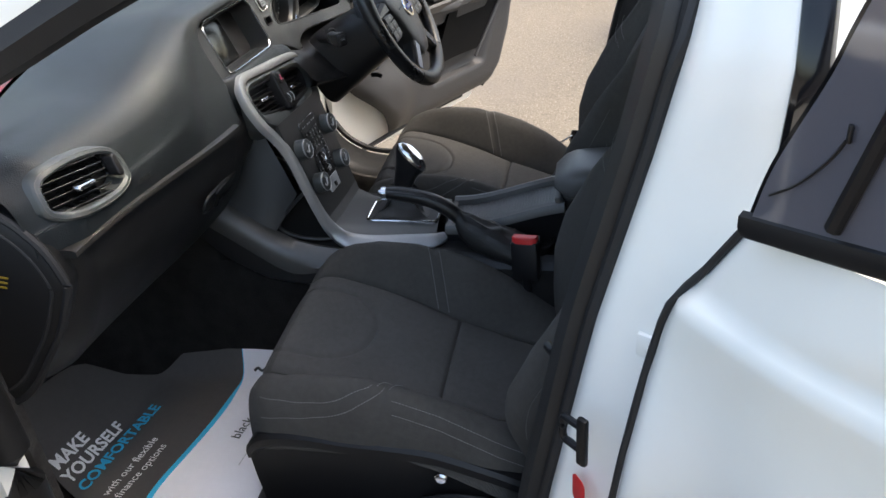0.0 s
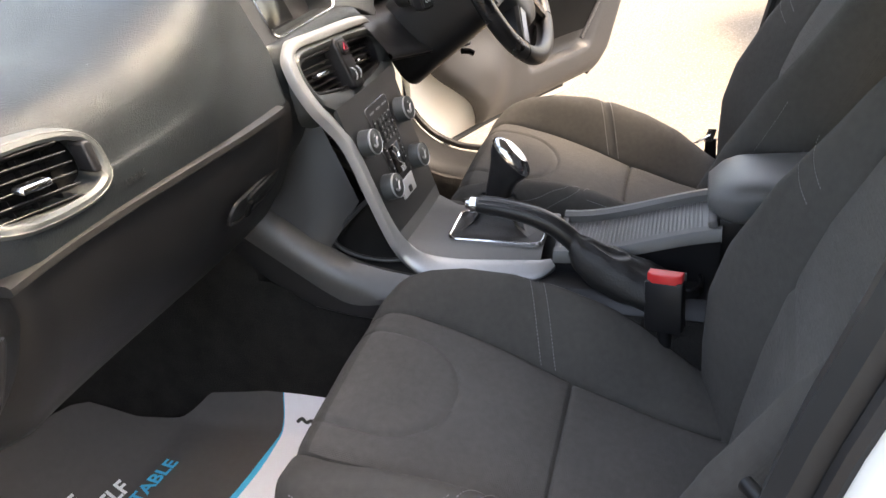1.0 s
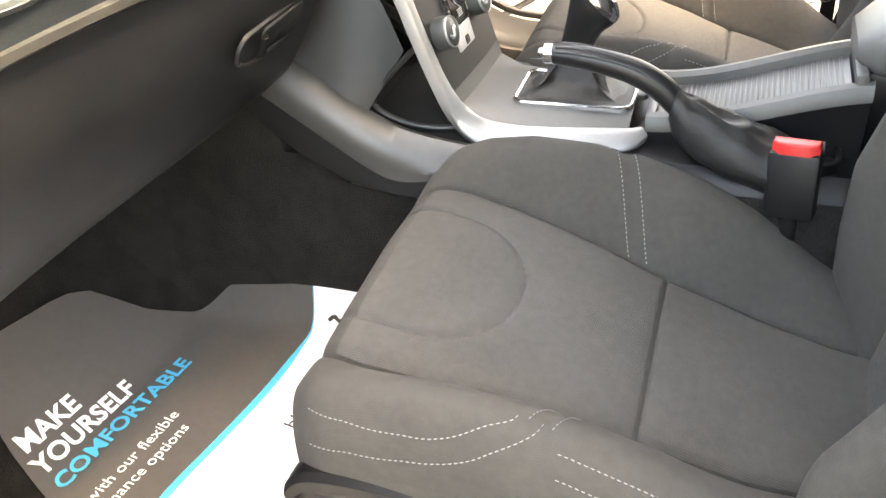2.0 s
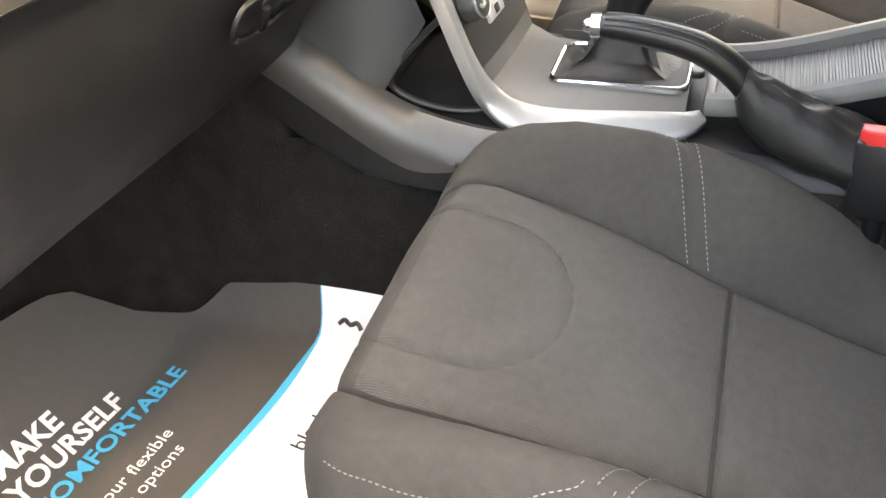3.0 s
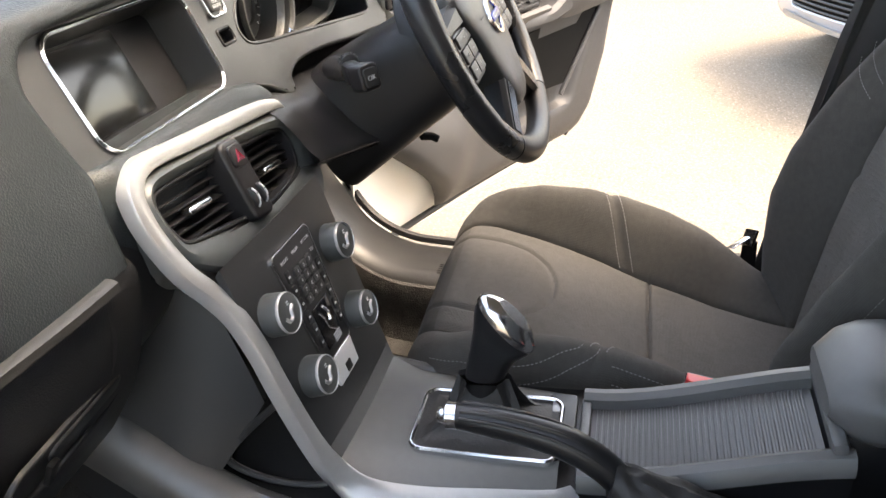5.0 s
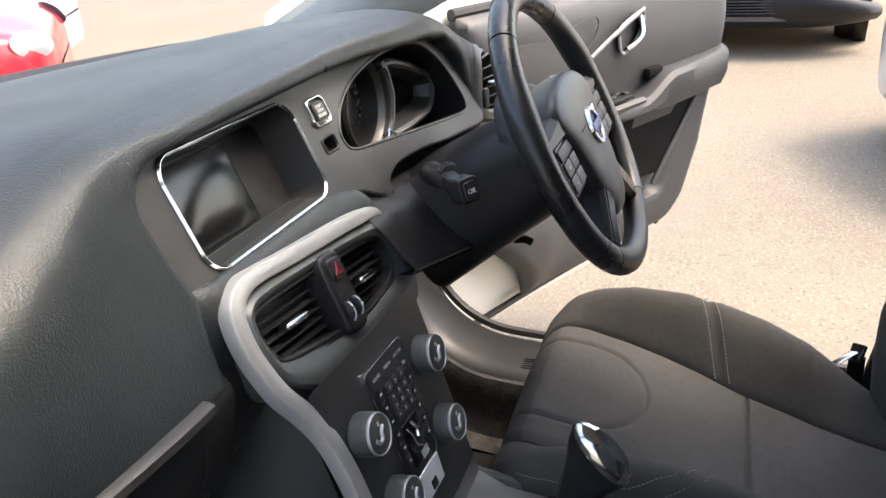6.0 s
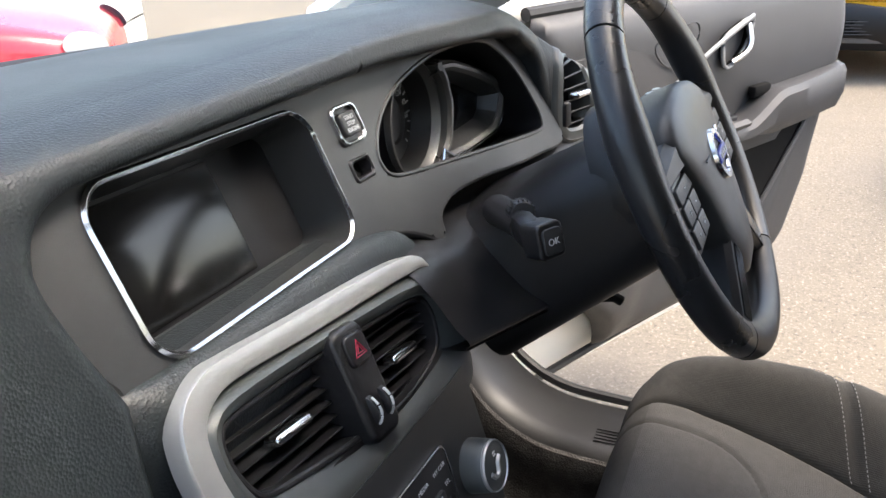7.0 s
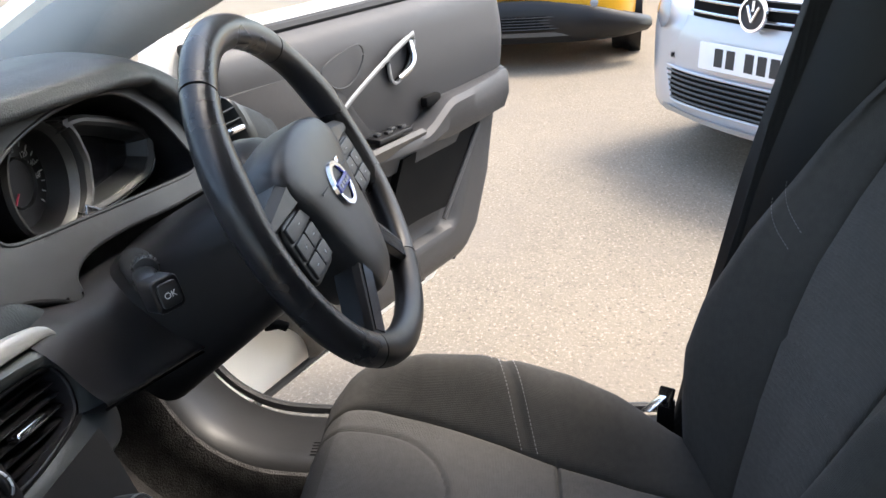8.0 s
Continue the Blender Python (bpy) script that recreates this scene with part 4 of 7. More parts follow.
def build_cluster(dash):
    face = fascia
    a = [(float(p[0]), float(p[1])) for p in spline(MOUTH, 6, True)]
    near = lambda pts, k, dx=0.0: [(0.385 + (x - 0.385) * k + dx, 1.03 + (z - 1.03) * k) for x, z in pts]
    lipped = [[face(x, z, dd) for x, z in inset(a, k)] for k, dd in ((-0.003, 0.0), (-0.002, -0.0015), (0.0, -0.0015), (0.002, 0.001), (0.003, 0.006))]
    part("binnacle_lip", sheet(lipped, around=True), PANEL, dash, "smooth dark grey lip round the dials")
    rings = [[face(x, z, dd) for x, z in near(a, k, dx)] for dd, k, dx in ((0.004, 0.996, 0.0), (0.030, 1.0, 0.012), (0.070, 1.04, 0.032), (0.125, 1.06, 0.040), (0.126, 0.5, 0.035), (0.126, 0.02, 0.035))]
    binn = part("binnacle", sheet(rings, around=True), BLACK, dash, "deep black instrument binnacle")
    # Unseen black box, added to block daylight through gaps behind the dials.
    part("binnacle_light_stop", box(0.46, 0.10, 0.20, 0.01, (0.42, 1.22, 0.985)), DEEP, dash)
    # speedometer
    D = axes((0.3585, 1.066, 1.027), (1, 0, 0), (0, 0.05, 0.999)) @ Matrix.Scale(0.97, 4)
    DW = axes((0.3585, 1.066, 1.027), (1, -0.09, 0), (0, 0.05, 0.999))
    dial = part("speed_dial", moved(lathe([(0.001, -0.034), (0.048, -0.034), (0.053, -0.028), (0.060, -0.004), (0.063, 0.001), (0.066, -0.001), (0.067, -0.04)], 48), D), BLACK, binn, "round speedometer with silver rim")
    part("dial_rim", moved(lathe([(0.0570, -0.012), (0.0610, -0.001), (0.0640, 0.004), (0.0660, 0.003), (0.0670, -0.004), (0.0570, -0.012)], 48, caps=False), D), FLANK, dial, "satin dial rim")
    part("dial_cone", moved(lathe([(0.0585, -0.006), (0.055, -0.020), (0.0515, -0.030)], 48, caps=False), D), BLACK, dial, "black dial cone")
    part("dial_face", moved(lathe([(0.0005, 0), (0.048, 0), (0.051, 0.003)], 40), D @ pose(0, 0, -0.033)), BLACK, dial)
    part("inner_ring", moved(lathe([(0.026, 0.0), (0.028, 0.005), (0.030, 0.0), (0.026, 0.0)], 36, caps=False), D @ pose(0, 0, -0.031)), STRIP, dial, "thin inner ring")
    for j in range(19):
        part("tick", moved(box(0.006, 0.0012, 0.001, 0), D @ pose(0, 0, -0.0295) @ pose(0, 0, 0, 0, 0, 225 - 15 * j) @ pose(0.045, 0, 0)), MARK, dial)
    part("needle", moved(box(0.030, 0.002, 0.002, 0.0005), D @ pose(0, 0, -0.027) @ pose(0, 0, 0, 0, 0, 222) @ pose(0.028, 0, 0)), DIMRED, dial, "red needle")
    for j, num in enumerate(("80", "120", "140", "160")):
        g = radians((80, 45, 20, -5)[j])
        part("numeral", moved(lettering(num, 0.010, 0.0002, align="CENTER"), D @ pose(-0.002 + 0.037 * math.cos(g), -0.003 + 0.037 * math.sin(g), -0.0295)), MARK, dial)
    # wing display with angular silver frame
    wing = [(0.040, 0.054), (0.083, 0.051), (0.141, 0.032), (0.205, 0.005), (0.219, -0.014), (0.207, -0.046), (0.183, -0.063), (0.108, -0.067), (0.024, -0.063), (0.056, -0.035), (0.066, 0.0), (0.058, 0.034)]
    ring = []
    for i in range(len(wing)):
        p, q = np.array(wing[i]), np.array(wing[(i + 1) % len(wing)])
        ring += [tuple(p + (q - p) * t) for t in (0.12, 0.5, 0.88)]
    ring = ring[::-1]
    w = part("wing_display", moved(frame_ring(ring, inset(ring, 0.012), -0.030, 0.010, 0.004), DW), FLANK, binn, "angular side display with satin frame")
    bevel = sheet([[(x, y, 0.008) for x, y in inset(ring, 0.010)], [(x, y, -0.012) for x, y in inset(ring, 0.020)], [(x, y, -0.022) for x, y in inset(ring, 0.022)]], around=True)
    part("wing_bevel", moved(bevel, DW), PANEL, w, "dark sloping inner frame")
    low = [p for p in ring if p[1] < -0.045 and p[0] > 0.02]
    low.sort()
    part("wing_edge", moved(tube([(x, y + 0.005, 0.0105) for x, y in low], 0.0018, 6), DW), CHROME, w, "thin satin edge")
    part("wing_glass", moved(plate(ring, -0.034, -0.020, 0.001), DW), GLOSS, w)


# ---- centre stack and console ----
def build_stack():
    st = thing("centre_stack", "floating centre console panel with silver edging and many buttons", "centre console")
    # silver edging: over the vents, down both sides and along the gear plate
    crown = [(0.161, 0.0235, 0.002), (0.152, 0.031, 0.0055), (0.130, 0.036, 0.0080), (0.080, 0.0415, 0.0090), (-0.020, 0.0495, 0.0090), (-0.085, 0.0555, 0.0085), (-0.114, 0.0550, 0.0098), (-0.136, 0.0440, 0.0105), (-0.1455, 0.022, 0.0100), (-0.1470, -0.006, 0.0095)]
    half = [(*(V @ Vector((u + 0.002, v, 0.003))), w) for u, v, w in crown] + [(-0.1375, 0.951, 0.902, 0.0096), (-0.1255, 0.937, 0.874, 0.0098), (-0.1190, 0.921, 0.846, 0.0100), (-0.1180, 0.904, 0.806, 0.0104), (-0.1190, 0.888, 0.757, 0.0108), (-0.1150, 0.868, 0.692, 0.0115), (-0.112, 0.848, 0.648, 0.0135), (-0.113, 0.818, 0.621, 0.018), (-0.111, 0.760, 0.608, 0.023), (-0.102, 0.685, 0.607, 0.023), (-0.090, 0.628, 0.611, 0.017), (-0.07, 0.604, 0.613, 0.009)]
    pts = spline(half, 6)
    whole = [tuple(p) for p in pts]
    rows = []
    for i, p in enumerate(whole):
        a, b = np.array(whole[max(i - 1, 0)][:3]), np.array(whole[min(i + 1, len(whole) - 1)][:3])
        t = (b - a) / np.linalg.norm(b - a)
        flat = smooth01((0.70 - p[2]) / 0.095)
        nrm = np.array((-0.62 * flat, -0.94 * (1 - flat), 0.33 * (1 - flat) + 0.78 * flat))
        nrm = nrm - t * (nrm @ t)
        nrm /= np.linalg.norm(nrm)
        sd = np.cross(t, nrm)
        c, w = np.array(p[:3]), p[3]
        rows.append([c + sd * w * k + nrm * h for k, h in ((-1.0, -0.010), (-1.0, 0.003), (-0.85, 0.0055), (-0.4, 0.0068), (0.4, 0.0068), (0.85, 0.0055), (1.0, 0.003), (1.0, -0.010))])
    part("silver_edging", sheet(rows, around=True, caps=True), SILVER, st, "satin silver edging strip")
    # control panel
    rows = []
    for v in np.linspace(0.075, -0.190, 24):
        hw = 0.115 - 0.004 * (0.06 - v) / 0.27
        rows.append([K @ Vector((u, v, -0.002 + 0.004 * (1 - (u / hw) ** 2))) for u in np.linspace(-hw, hw, 17)])
    part("control_panel", thick(rows, (0, 0.006, -0.008)), PANEL, st, "dark grey control panel")
    # sweeps out into the gear plate
    rows = rows[-3:]
    for k in range(1, 9):
        f = k / 8
        y, z = 0.840 - 0.218 * f, 0.632 + 0.004 * (1 - f) ** 3
        hw = 0.112 - 0.022 * f
        rows.append([(u, y, z - 0.020 * max(0.0, (abs(u) / hw - 0.5) * 2) ** 1.6) for u in np.linspace(-hw, hw, 17)])
    # Same moulding as the control panel; the paler colour stands for sky sheen.
    part("gear_plate", thick([[(x, y, z + 0.0015) for x, y, z in r] for r in rows], (0, 0.006, -0.008)), CONSOLE, st, "gear lever plate, its grey paled to paint in the sky's sheen")
    # vent pod
    top = [(-0.140, 0.028), (-0.126, 0.043), (-0.095, 0.047), (0.0, 0.040), (0.08, 0.032), (0.148, 0.024), (0.168, 0.010), (0.178, -0.020), (0.178, -0.052), (0.166, -0.082), (0.138, -0.095), (0.06, -0.084), (-0.02, -0.084), (-0.065, -0.084), (-0.108, -0.062), (-0.132, -0.040), (-0.141, -0.010)]
    outl = [(p[0], p[1]) for p in spline(top[::-1], 4, True)]
    rough = [(-0.122, 0.004), (-0.120, 0.020), (-0.108, 0.028), (-0.06, 0.026), (0.0, 0.021), (0.06, 0.0145), (0.12, 0.008), (0.138, 0.002), (0.144, -0.012), (0.140, -0.028), (0.128, -0.042), (0.09, -0.050), (0.045, -0.052), (-0.017, -0.044), (-0.07, -0.034), (-0.108, -0.025), (-0.118, -0.014)]
    hole = spline(rough[::-1], 4, True)
    hole = [(p[0], p[1]) for p in hole]
    rings = [[(x * 0.98, y * 0.98, -0.060) for x, y in outl], [(x, y, -0.020) for x, y in outl], [(x, y, 0.002) for x, y in inset(outl, 0.001)], [(x, y, 0.009) for x, y in inset(outl, 0.006)], [(0.6 * a + 0.4 * c, 0.6 * b + 0.4 * e, 0.011) for (a, b), (c, e) in zip(outl, hole)], [(0.25 * a + 0.75 * c, 0.25 * b + 0.75 * e, 0.007) for (a, b), (c, e) in zip(outl, hole)], [(x, y, -0.002) for x, y in hole], [(x, y, -0.040) for x, y in hole]]
    pod = part("vent_pod", moved(sheet(rings, around=True), V), POD, st, "dark grey vent pod")
    part("opening_rim", moved(frame_ring(inset(hole, -0.0035), inset(hole, 0.0015), -0.02, 0.0045, 0.0015), V), BLACK, pod, "black rim round the vents")
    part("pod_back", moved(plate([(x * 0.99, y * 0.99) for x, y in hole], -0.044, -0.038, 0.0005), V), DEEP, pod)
    for u, v, w, h in ((-0.062, -0.002, 0.118, 0.062), (0.087, -0.020, 0.112, 0.062)):
        vent_blades(pod, V @ pose(u, v, -0.006, 0, 0, -4.5), w, h, 6, (0.0, -0.004, 0.001), tilt=18)
    hz = V @ pose(0.010, -0.012, -0.002, 0, 0, -4.0)
    col = part("switch_column", moved(plate(rrect(0.040, 0.090, 0.010), -0.03, 0.018, 0.005), hz), BLACK, pod, "black switch column between the vents")
    part("hazard_button", moved(plate(rrect(0.026, 0.024, 0.006), 0.014, 0.0215, 0.002), hz @ pose(0, 0.026, 0)), BLACK, col, "hazard button with red triangle")
    tri = [np.array((0.008 * math.cos(radians(q)), 0.008 * math.sin(radians(q)), 0)) for q in (90, 210, 330)]
    for sc in (1.0, 0.5):
        part("triangle", moved(tube([t * sc for t in tri], 0.0006, 5, closed=True), hz @ pose(0, 0.0245, 0.0218)), DIMRED, col)
    for sgn in (-1, 1):
        part("thumb_wheel", moved(lathe([(0.012, -0.004), (0.0135, -0.003), (0.0135, 0.003), (0.012, 0.004)], 24), hz @ pose(sgn * 0.0085, -0.020, 0.0105, 0, 90, 0)), BLACK, col, "ribbed vent thumb wheel")
        for q0 in (-0.95, -0.35, 0.25):
            part("wheel_mark", moved(tube([(sgn * 0.0085, -0.020 + 0.0140 * math.sin(q), 0.0105 + 0.0140 * math.cos(q)) for q in np.linspace(q0, q0 + 0.5, 5)], 0.0011, 6), hz), MARK, col)
    # dark neck under the pod
    rows = [[V @ Vector((u * w, v, d)) for u in np.linspace(-1, 1, 13)] for w, v, d in ((0.135, -0.045, 0.004), (0.125, -0.072, 0.002), (0.118, -0.088, -0.004), (0.112, -0.100, -0.022))]
    part("pod_neck", sheet(rows), BLACK, st)
    # four knobs
    for u, v, word in ((-0.079, 0.0, ""), (0.077, 0.001, ""), (-0.066, -0.087, ""), (0.066, -0.086, "")):
        m = K @ pose(u, v, 0.0)
        kn = part("rotary_knob", moved(lathe([(0.0230, 0.0), (0.0222, 0.014), (0.0215, 0.019), (0.0205, 0.021), (0.0195, 0.0215)], 32), m), POD, st, "round knob with silver rim")
        part("knob_rim", moved(lathe([(0.0200, 0.0208), (0.0207, 0.0226), (0.0216, 0.0212), (0.0212, 0.018), (0.0200, 0.0208)], 32, caps=False), m), SILVER, kn, "satin silver knob rim")
        part("knob_face", moved(lathe([(0.0005, 0.0216), (0.012, 0.0214), (0.0203, 0.0208)], 32), m), POD, kn)
        sw = spline([(-0.010, -0.002, 0.0216), (-0.006, -0.007, 0.0222), (0.0, -0.006, 0.0224), (0.003, 0.001, 0.0222), (0.009, 0.004, 0.0216)], 5)
        part("knob_swirl", moved(tube(sw, 0.0022, 6), m), SILVER, kn)
        for j in range(2):
            part("knob_mark", moved(box(0.004, 0.0012, 0.0006, 0), m @ pose(0.003, 0.008 + 0.0026 * j, 0.0217)), MARK, kn)
    # keypad and seat climate panel
    kp = rrect(0.088, 0.142, 0.008, 5, -0.002, -0.026)
    kp = [(x * (1 - 0.22 * max(0, (0.045 - y)) / 0.142), y) for x, y in kp]
    pad = part("key_panel", moved(plate(kp, 0.0, 0.0045, 0.0015), K), BLACK, st, "black keypad panel with silver outline")
    part("panel_outline", moved(frame_ring([(x * 1.03, -0.026 + (y + 0.026) * 1.02) for x, y in kp], kp, 0.0, 0.0048, 0.0006), K), CHROME, pad, "thin chrome outline")
    for r in range(4):
        for c in range(3):
            b = part("key", moved(plate(rrect(0.0125, 0.0095, 0.002, 3), 0.004, 0.0075, 0.001), K @ pose(-0.0145 + 0.0145 * c, 0.014 - 0.0115 * r, 0)), PANEL, pad)
            part("key_mark", moved(lettering("123456789*0#"[3 * r + c], 0.006, 0.0001, align="CENTER"), K @ pose(-0.0145 + 0.0145 * c, 0.012 - 0.0115 * r, 0.0077)), MARK, b)
    for c, word in enumerate(("RADIO", "MEDIA", "MY CAR")):
        part("key_word", moved(lettering(word, 0.0052, 0.0001, align="CENTER"), K @ pose(-0.026 + 0.026 * c, 0.031, 0.0048)), MARK, pad)
    part("key_word", moved(lettering("TEL", 0.0052, 0.0001, align="CENTER"), K @ pose(0.031, 0.016, 0.0048)), MARK, pad)
    for sgn in (-1, 1):
        for r in range(6):
            if sgn > 0 and r == 0:
                continue
            b = part("side_key", moved(plate(rrect(0.0085, 0.014, 0.002, 3), 0.004, 0.006, 0.001), K @ pose(sgn * (0.0315 - 0.0009 * r), 0.016 - 0.0172 * r, 0)), BLACK, pad)
            part("key_mark", moved(box(0.004, 0.0022, 0.0004, 0), K @ pose(sgn * (0.0315 - 0.0009 * r), 0.016 - 0.0172 * r, 0.0062)), MARK, b)
    glossy = part("climate_panel", moved(plate(rrect(0.040, 0.052, 0.002, 3, -0.001, -0.060), 0.004, 0.0056, 0.0008), K), GLOSS, pad, "gloss black climate panel")
    fig = [(-0.012, -0.042, 0.006), (-0.006, -0.052, 0.006), (-0.004, -0.064, 0.006), (0.004, -0.072, 0.006), (0.010, -0.076, 0.006)]
    part("climate_sign", moved(tube(spline(fig, 4), 0.0012, 6), K), CHROME, glossy, "pale seat outline marking")
    part("climate_sign", moved(tube(spline([(0.0, -0.040, 0.006), (0.006, -0.050, 0.006), (0.004, -0.060, 0.006)], 4), 0.0020, 6), K), CHROME, glossy)
    for j in range(4):
        part("climate_bar", moved(box(0.016, 0.0014, 0.0005, 0), K @ pose(0.006, -0.078 - 0.0028 * j, 0.0058)), MARK, glossy)
    lab = part("label_tab", moved(plate([(-0.028, -0.130), (0.024, -0.130), (0.027, -0.098), (-0.031, -0.098)], 0.0, 0.006, 0.002), K), MARK, st, "pale label tab under the keypad")
    part("tab_mark", moved(plate(rrect(0.014, 0.012, 0.002, 3, 0.0, -0.121), 0.005, 0.0066, 0.0005), K), BLACK, lab)
    return st


def build_console():
    con = thing("centre_console", "low centre console with graphite flanks, gear gaiter and ribbed tray", "centre console")
    # flanks sweeping from the bulkhead to the seats
    crest = [(1.20, 0.800), (1.09, 0.730), (1.03, 0.690), (0.97, 0.650), (0.92, 0.627), (0.85, 0.613), (0.75, 0.606), (0.62, 0.595), (0.52, 0.572), (0.40, 0.555)]
    hem = [(0.40, 0.49), (0.75, 0.525), (0.94, 0.538), (1.0, 0.549), (1.083, 0.594), (1.152, 0.656), (1.20, 0.70)]
    for sgn in (-1, 1):
        rows = []
        for i, (y, z) in enumerate(spline(crest, 6)):
            if y < 0.60:
                continue
            w = 0.158 + 0.012 * math.sin(min(1, max(0, (1.2 - y) / 0.5)) * math.pi)
            fold = 0.030 + 0.027 * smooth01((y - 0.84) / 0.11)
            rows.append([(sgn * x, y, zz) for x, zz in ((0.120, z - 0.012), (0.128, z - 0.002), (0.136, z - 0.001), (w - 0.008, z - 0.018), (w, z - 0.035), (w + 0.003, z - fold), (w + 0.001, z - fold - 0.012))])
        part("flank", sheet(rows), FLANK, con, "satin graphite console flank")
        rows = []
        for i, (y, z) in enumerate(spline(crest, 6)):
            w = 0.158 + 0.012 * math.sin(min(1, max(0, (1.2 - y) / 0.5)) * math.pi)
            fold = 0.030 + 0.027 * smooth01((y - 0.84) / 0.11)
            rows.append([(sgn * x, y, zz) for x, zz in ((w, z - fold - 0.004), (w + 0.002, z - fold - 0.02), (w + 0.004, lerp_at(y, hem) + 0.006), (w - 0.002, lerp_at(y, hem)), (w - 0.03, lerp_at(y, hem) - 0.004))])
        part("lower_flank", sheet(rows), PAD_LOW, con, "dark lower console side")
    # cubby behind the panel
    rows = [[(x, y, z) for x in np.linspace(-0.122, 0.122, 7)] for y, z in spline([(0.80, 0.604), (0.90, 0.606), (1.02, 0.626), (1.08, 0.68), (1.11, 0.78), (1.06, 0.93)], 5)]
    part("cubby_floor", thick(rows, (0, 0.006, -0.012)), MATT, con, "dark cubby behind the floating panel")
    lip = spline([(-0.108, 0.885, 0.750), (-0.112, 0.925, 0.712), (-0.1155, 0.955, 0.680), (-0.1165, 0.970, 0.656), (-0.113, 0.958, 0.637), (-0.108, 0.925, 0.621), (-0.10, 0.885, 0.613), (-0.085, 0.85, 0.611)], 5)
    part("cubby_lip", tube(lip, 0.0042, 8), PANEL, con, "raised lip round the cubby")
    low = [(-0.127, 1.13, 0.757), (-0.131, 1.09, 0.729), (-0.136, 1.03, 0.690), (-0.138, 1.000, 0.668), (-0.131, 0.972, 0.650)]
    high = [(-0.050, 1.08, 0.950), (-0.050, 1.055, 0.930), (-0.060, 1.005, 0.880), (-0.082, 0.955, 0.790), (-0.104, 0.920, 0.728)]
    rows = [[np.array(p) + (np.array(q) - np.array(p)) * f for f in np.linspace(0, 1, 8)] for p, q in zip(spline(low, 5), spline(high, 5))]
    for sgn in (1, -1):
        part("cubby_cheek", sheet([[(sgn * p[0], p[1], p[2]) for p in r] for r in rows]), PANEL, con, "satin dark side wall of the cubby")
    part("cubby_tray", moved(plate(rrect(0.20, 0.13, 0.03, 6), 0, 0.006, 0.003), pose(0, 0.925, 0.612, 4)), MATT, con)
    # deck beneath gear plate and round the brake
    deck = [[(x, y, z) for x, z in ((-0.150, 0.560), (-0.140, 0.582), (-0.118, 0.600), (0.118, 0.600), (0.140, 0.582), (0.150, 0.560))] for y in np.linspace(0.84, 0.20, 12)]
    part("deck", sheet(deck), BLACK, con, "black plastic console deck")
    # gear plate frame, gaiter
    gf = rrect(0.108, 0.168, 0.018, 6)
    gm = pose(-0.003, 0.706, 0.6370)
    part("gaiter_frame", moved(frame_ring(gf, inset(gf, 0.0055), -0.004, 0.004, 0.002), gm), CHROME, con, "chrome gaiter frame")
    rings = []
    gf = [tuple(np.array(gf[i]) + (np.array(gf[(i + 1) % len(gf)]) - np.array(gf[i])) * h) for i in range(len(gf)) for h in (0.0, 0.25, 0.5, 0.75)]
    for k in range(16):
        f = k / 15
        rr = inset(gf, 0.006 + 0.040 * f ** 0.8)
        rings.append([(x * (1 - 0.45 * f) + 0.020 * f, y * (1 - 0.55 * f) + 0.006 * f, 0.055 * f ** 1.2 - 0.012 * math.sin(math.pi * f) + 0.012 * noise.noise(Vector((x * 45, y * 45, f * 2.5))) * math.sin(math.pi * f)) for x, y in rr])
    part("gear_gaiter", moved(sheet(rings, around=True, caps=True), gm), GAITER, con, "creased black leather gear gaiter")
    sw = part("switch_pad", moved(plate(rrect(0.070, 0.034, 0.007), 0, 0.008, 0.003), pose(0.030, 0.625, 0.628)), PANEL, con, "small grey switch pad")
    part("switch", moved(plate(rrect(0.020, 0.010, 0.003), 0.006, 0.010, 0.001), pose(0.038, 0.632, 0.628)), SILVER, sw)
    # ribbed sliding tray beside the brake, its rims rising to the armrest
    def tray_z(y):
        return 0.622 + 0.065 * smooth01((0.60 - y) / 0.30)
    x0, x1, ya, yb = -0.050, 0.058, 0.592, 0.362
    rows = [[(x, y, tray_z(y)) for x in (x0, x1)] for y in np.linspace(ya, yb, 10)]
    bed = part("tray_bed", thick(rows, (0, 0, -0.006)), CONSOLE, con, "ribbed sliding tray cover")
    for y in np.linspace(ya - 0.008, yb + 0.010, 34):
        sl = (tray_z(y - 0.01) - tray_z(y + 0.01)) / 0.02
        part("rib", moved(box(x1 - x0 - 0.006, 0.0040, 0.0024, 0.0010, seg=1), pose((x0 + x1) / 2, y, tray_z(y) + 0.0006, -math.degrees(math.atan(sl)))), CONSOLE, bed)
    for x, s in ((x0, -1), (x1, 1)):
        rows = []
        for y in np.linspace(ya + 0.01, yb - 0.02, 12):
            z = tray_z(y)
            rows.append([(x - s * 0.002, y, z - 0.004), (x, y, z + 0.012), (x + s * 0.008, y, z + 0.017), (x + s * 0.018, y, z + 0.015), (x + s * 0.024, y, z + 0.006), (x + s * 0.0245, y, z - 0.004)])
        part("tray_side", sheet([[(r[-1][0] - s * 0.001, r[-1][1], r[-1][2] + 0.004), (r[-1][0] - s * 0.004, r[-1][1], r[-1][2] - 0.01), (r[-1][0] - s * 0.006, r[-1][1], 0.585)] for r in rows]), BLACK, con, "black tray side")
        part("tray_rim", sheet(rows), CONSOLE, con, "grey tray rim")
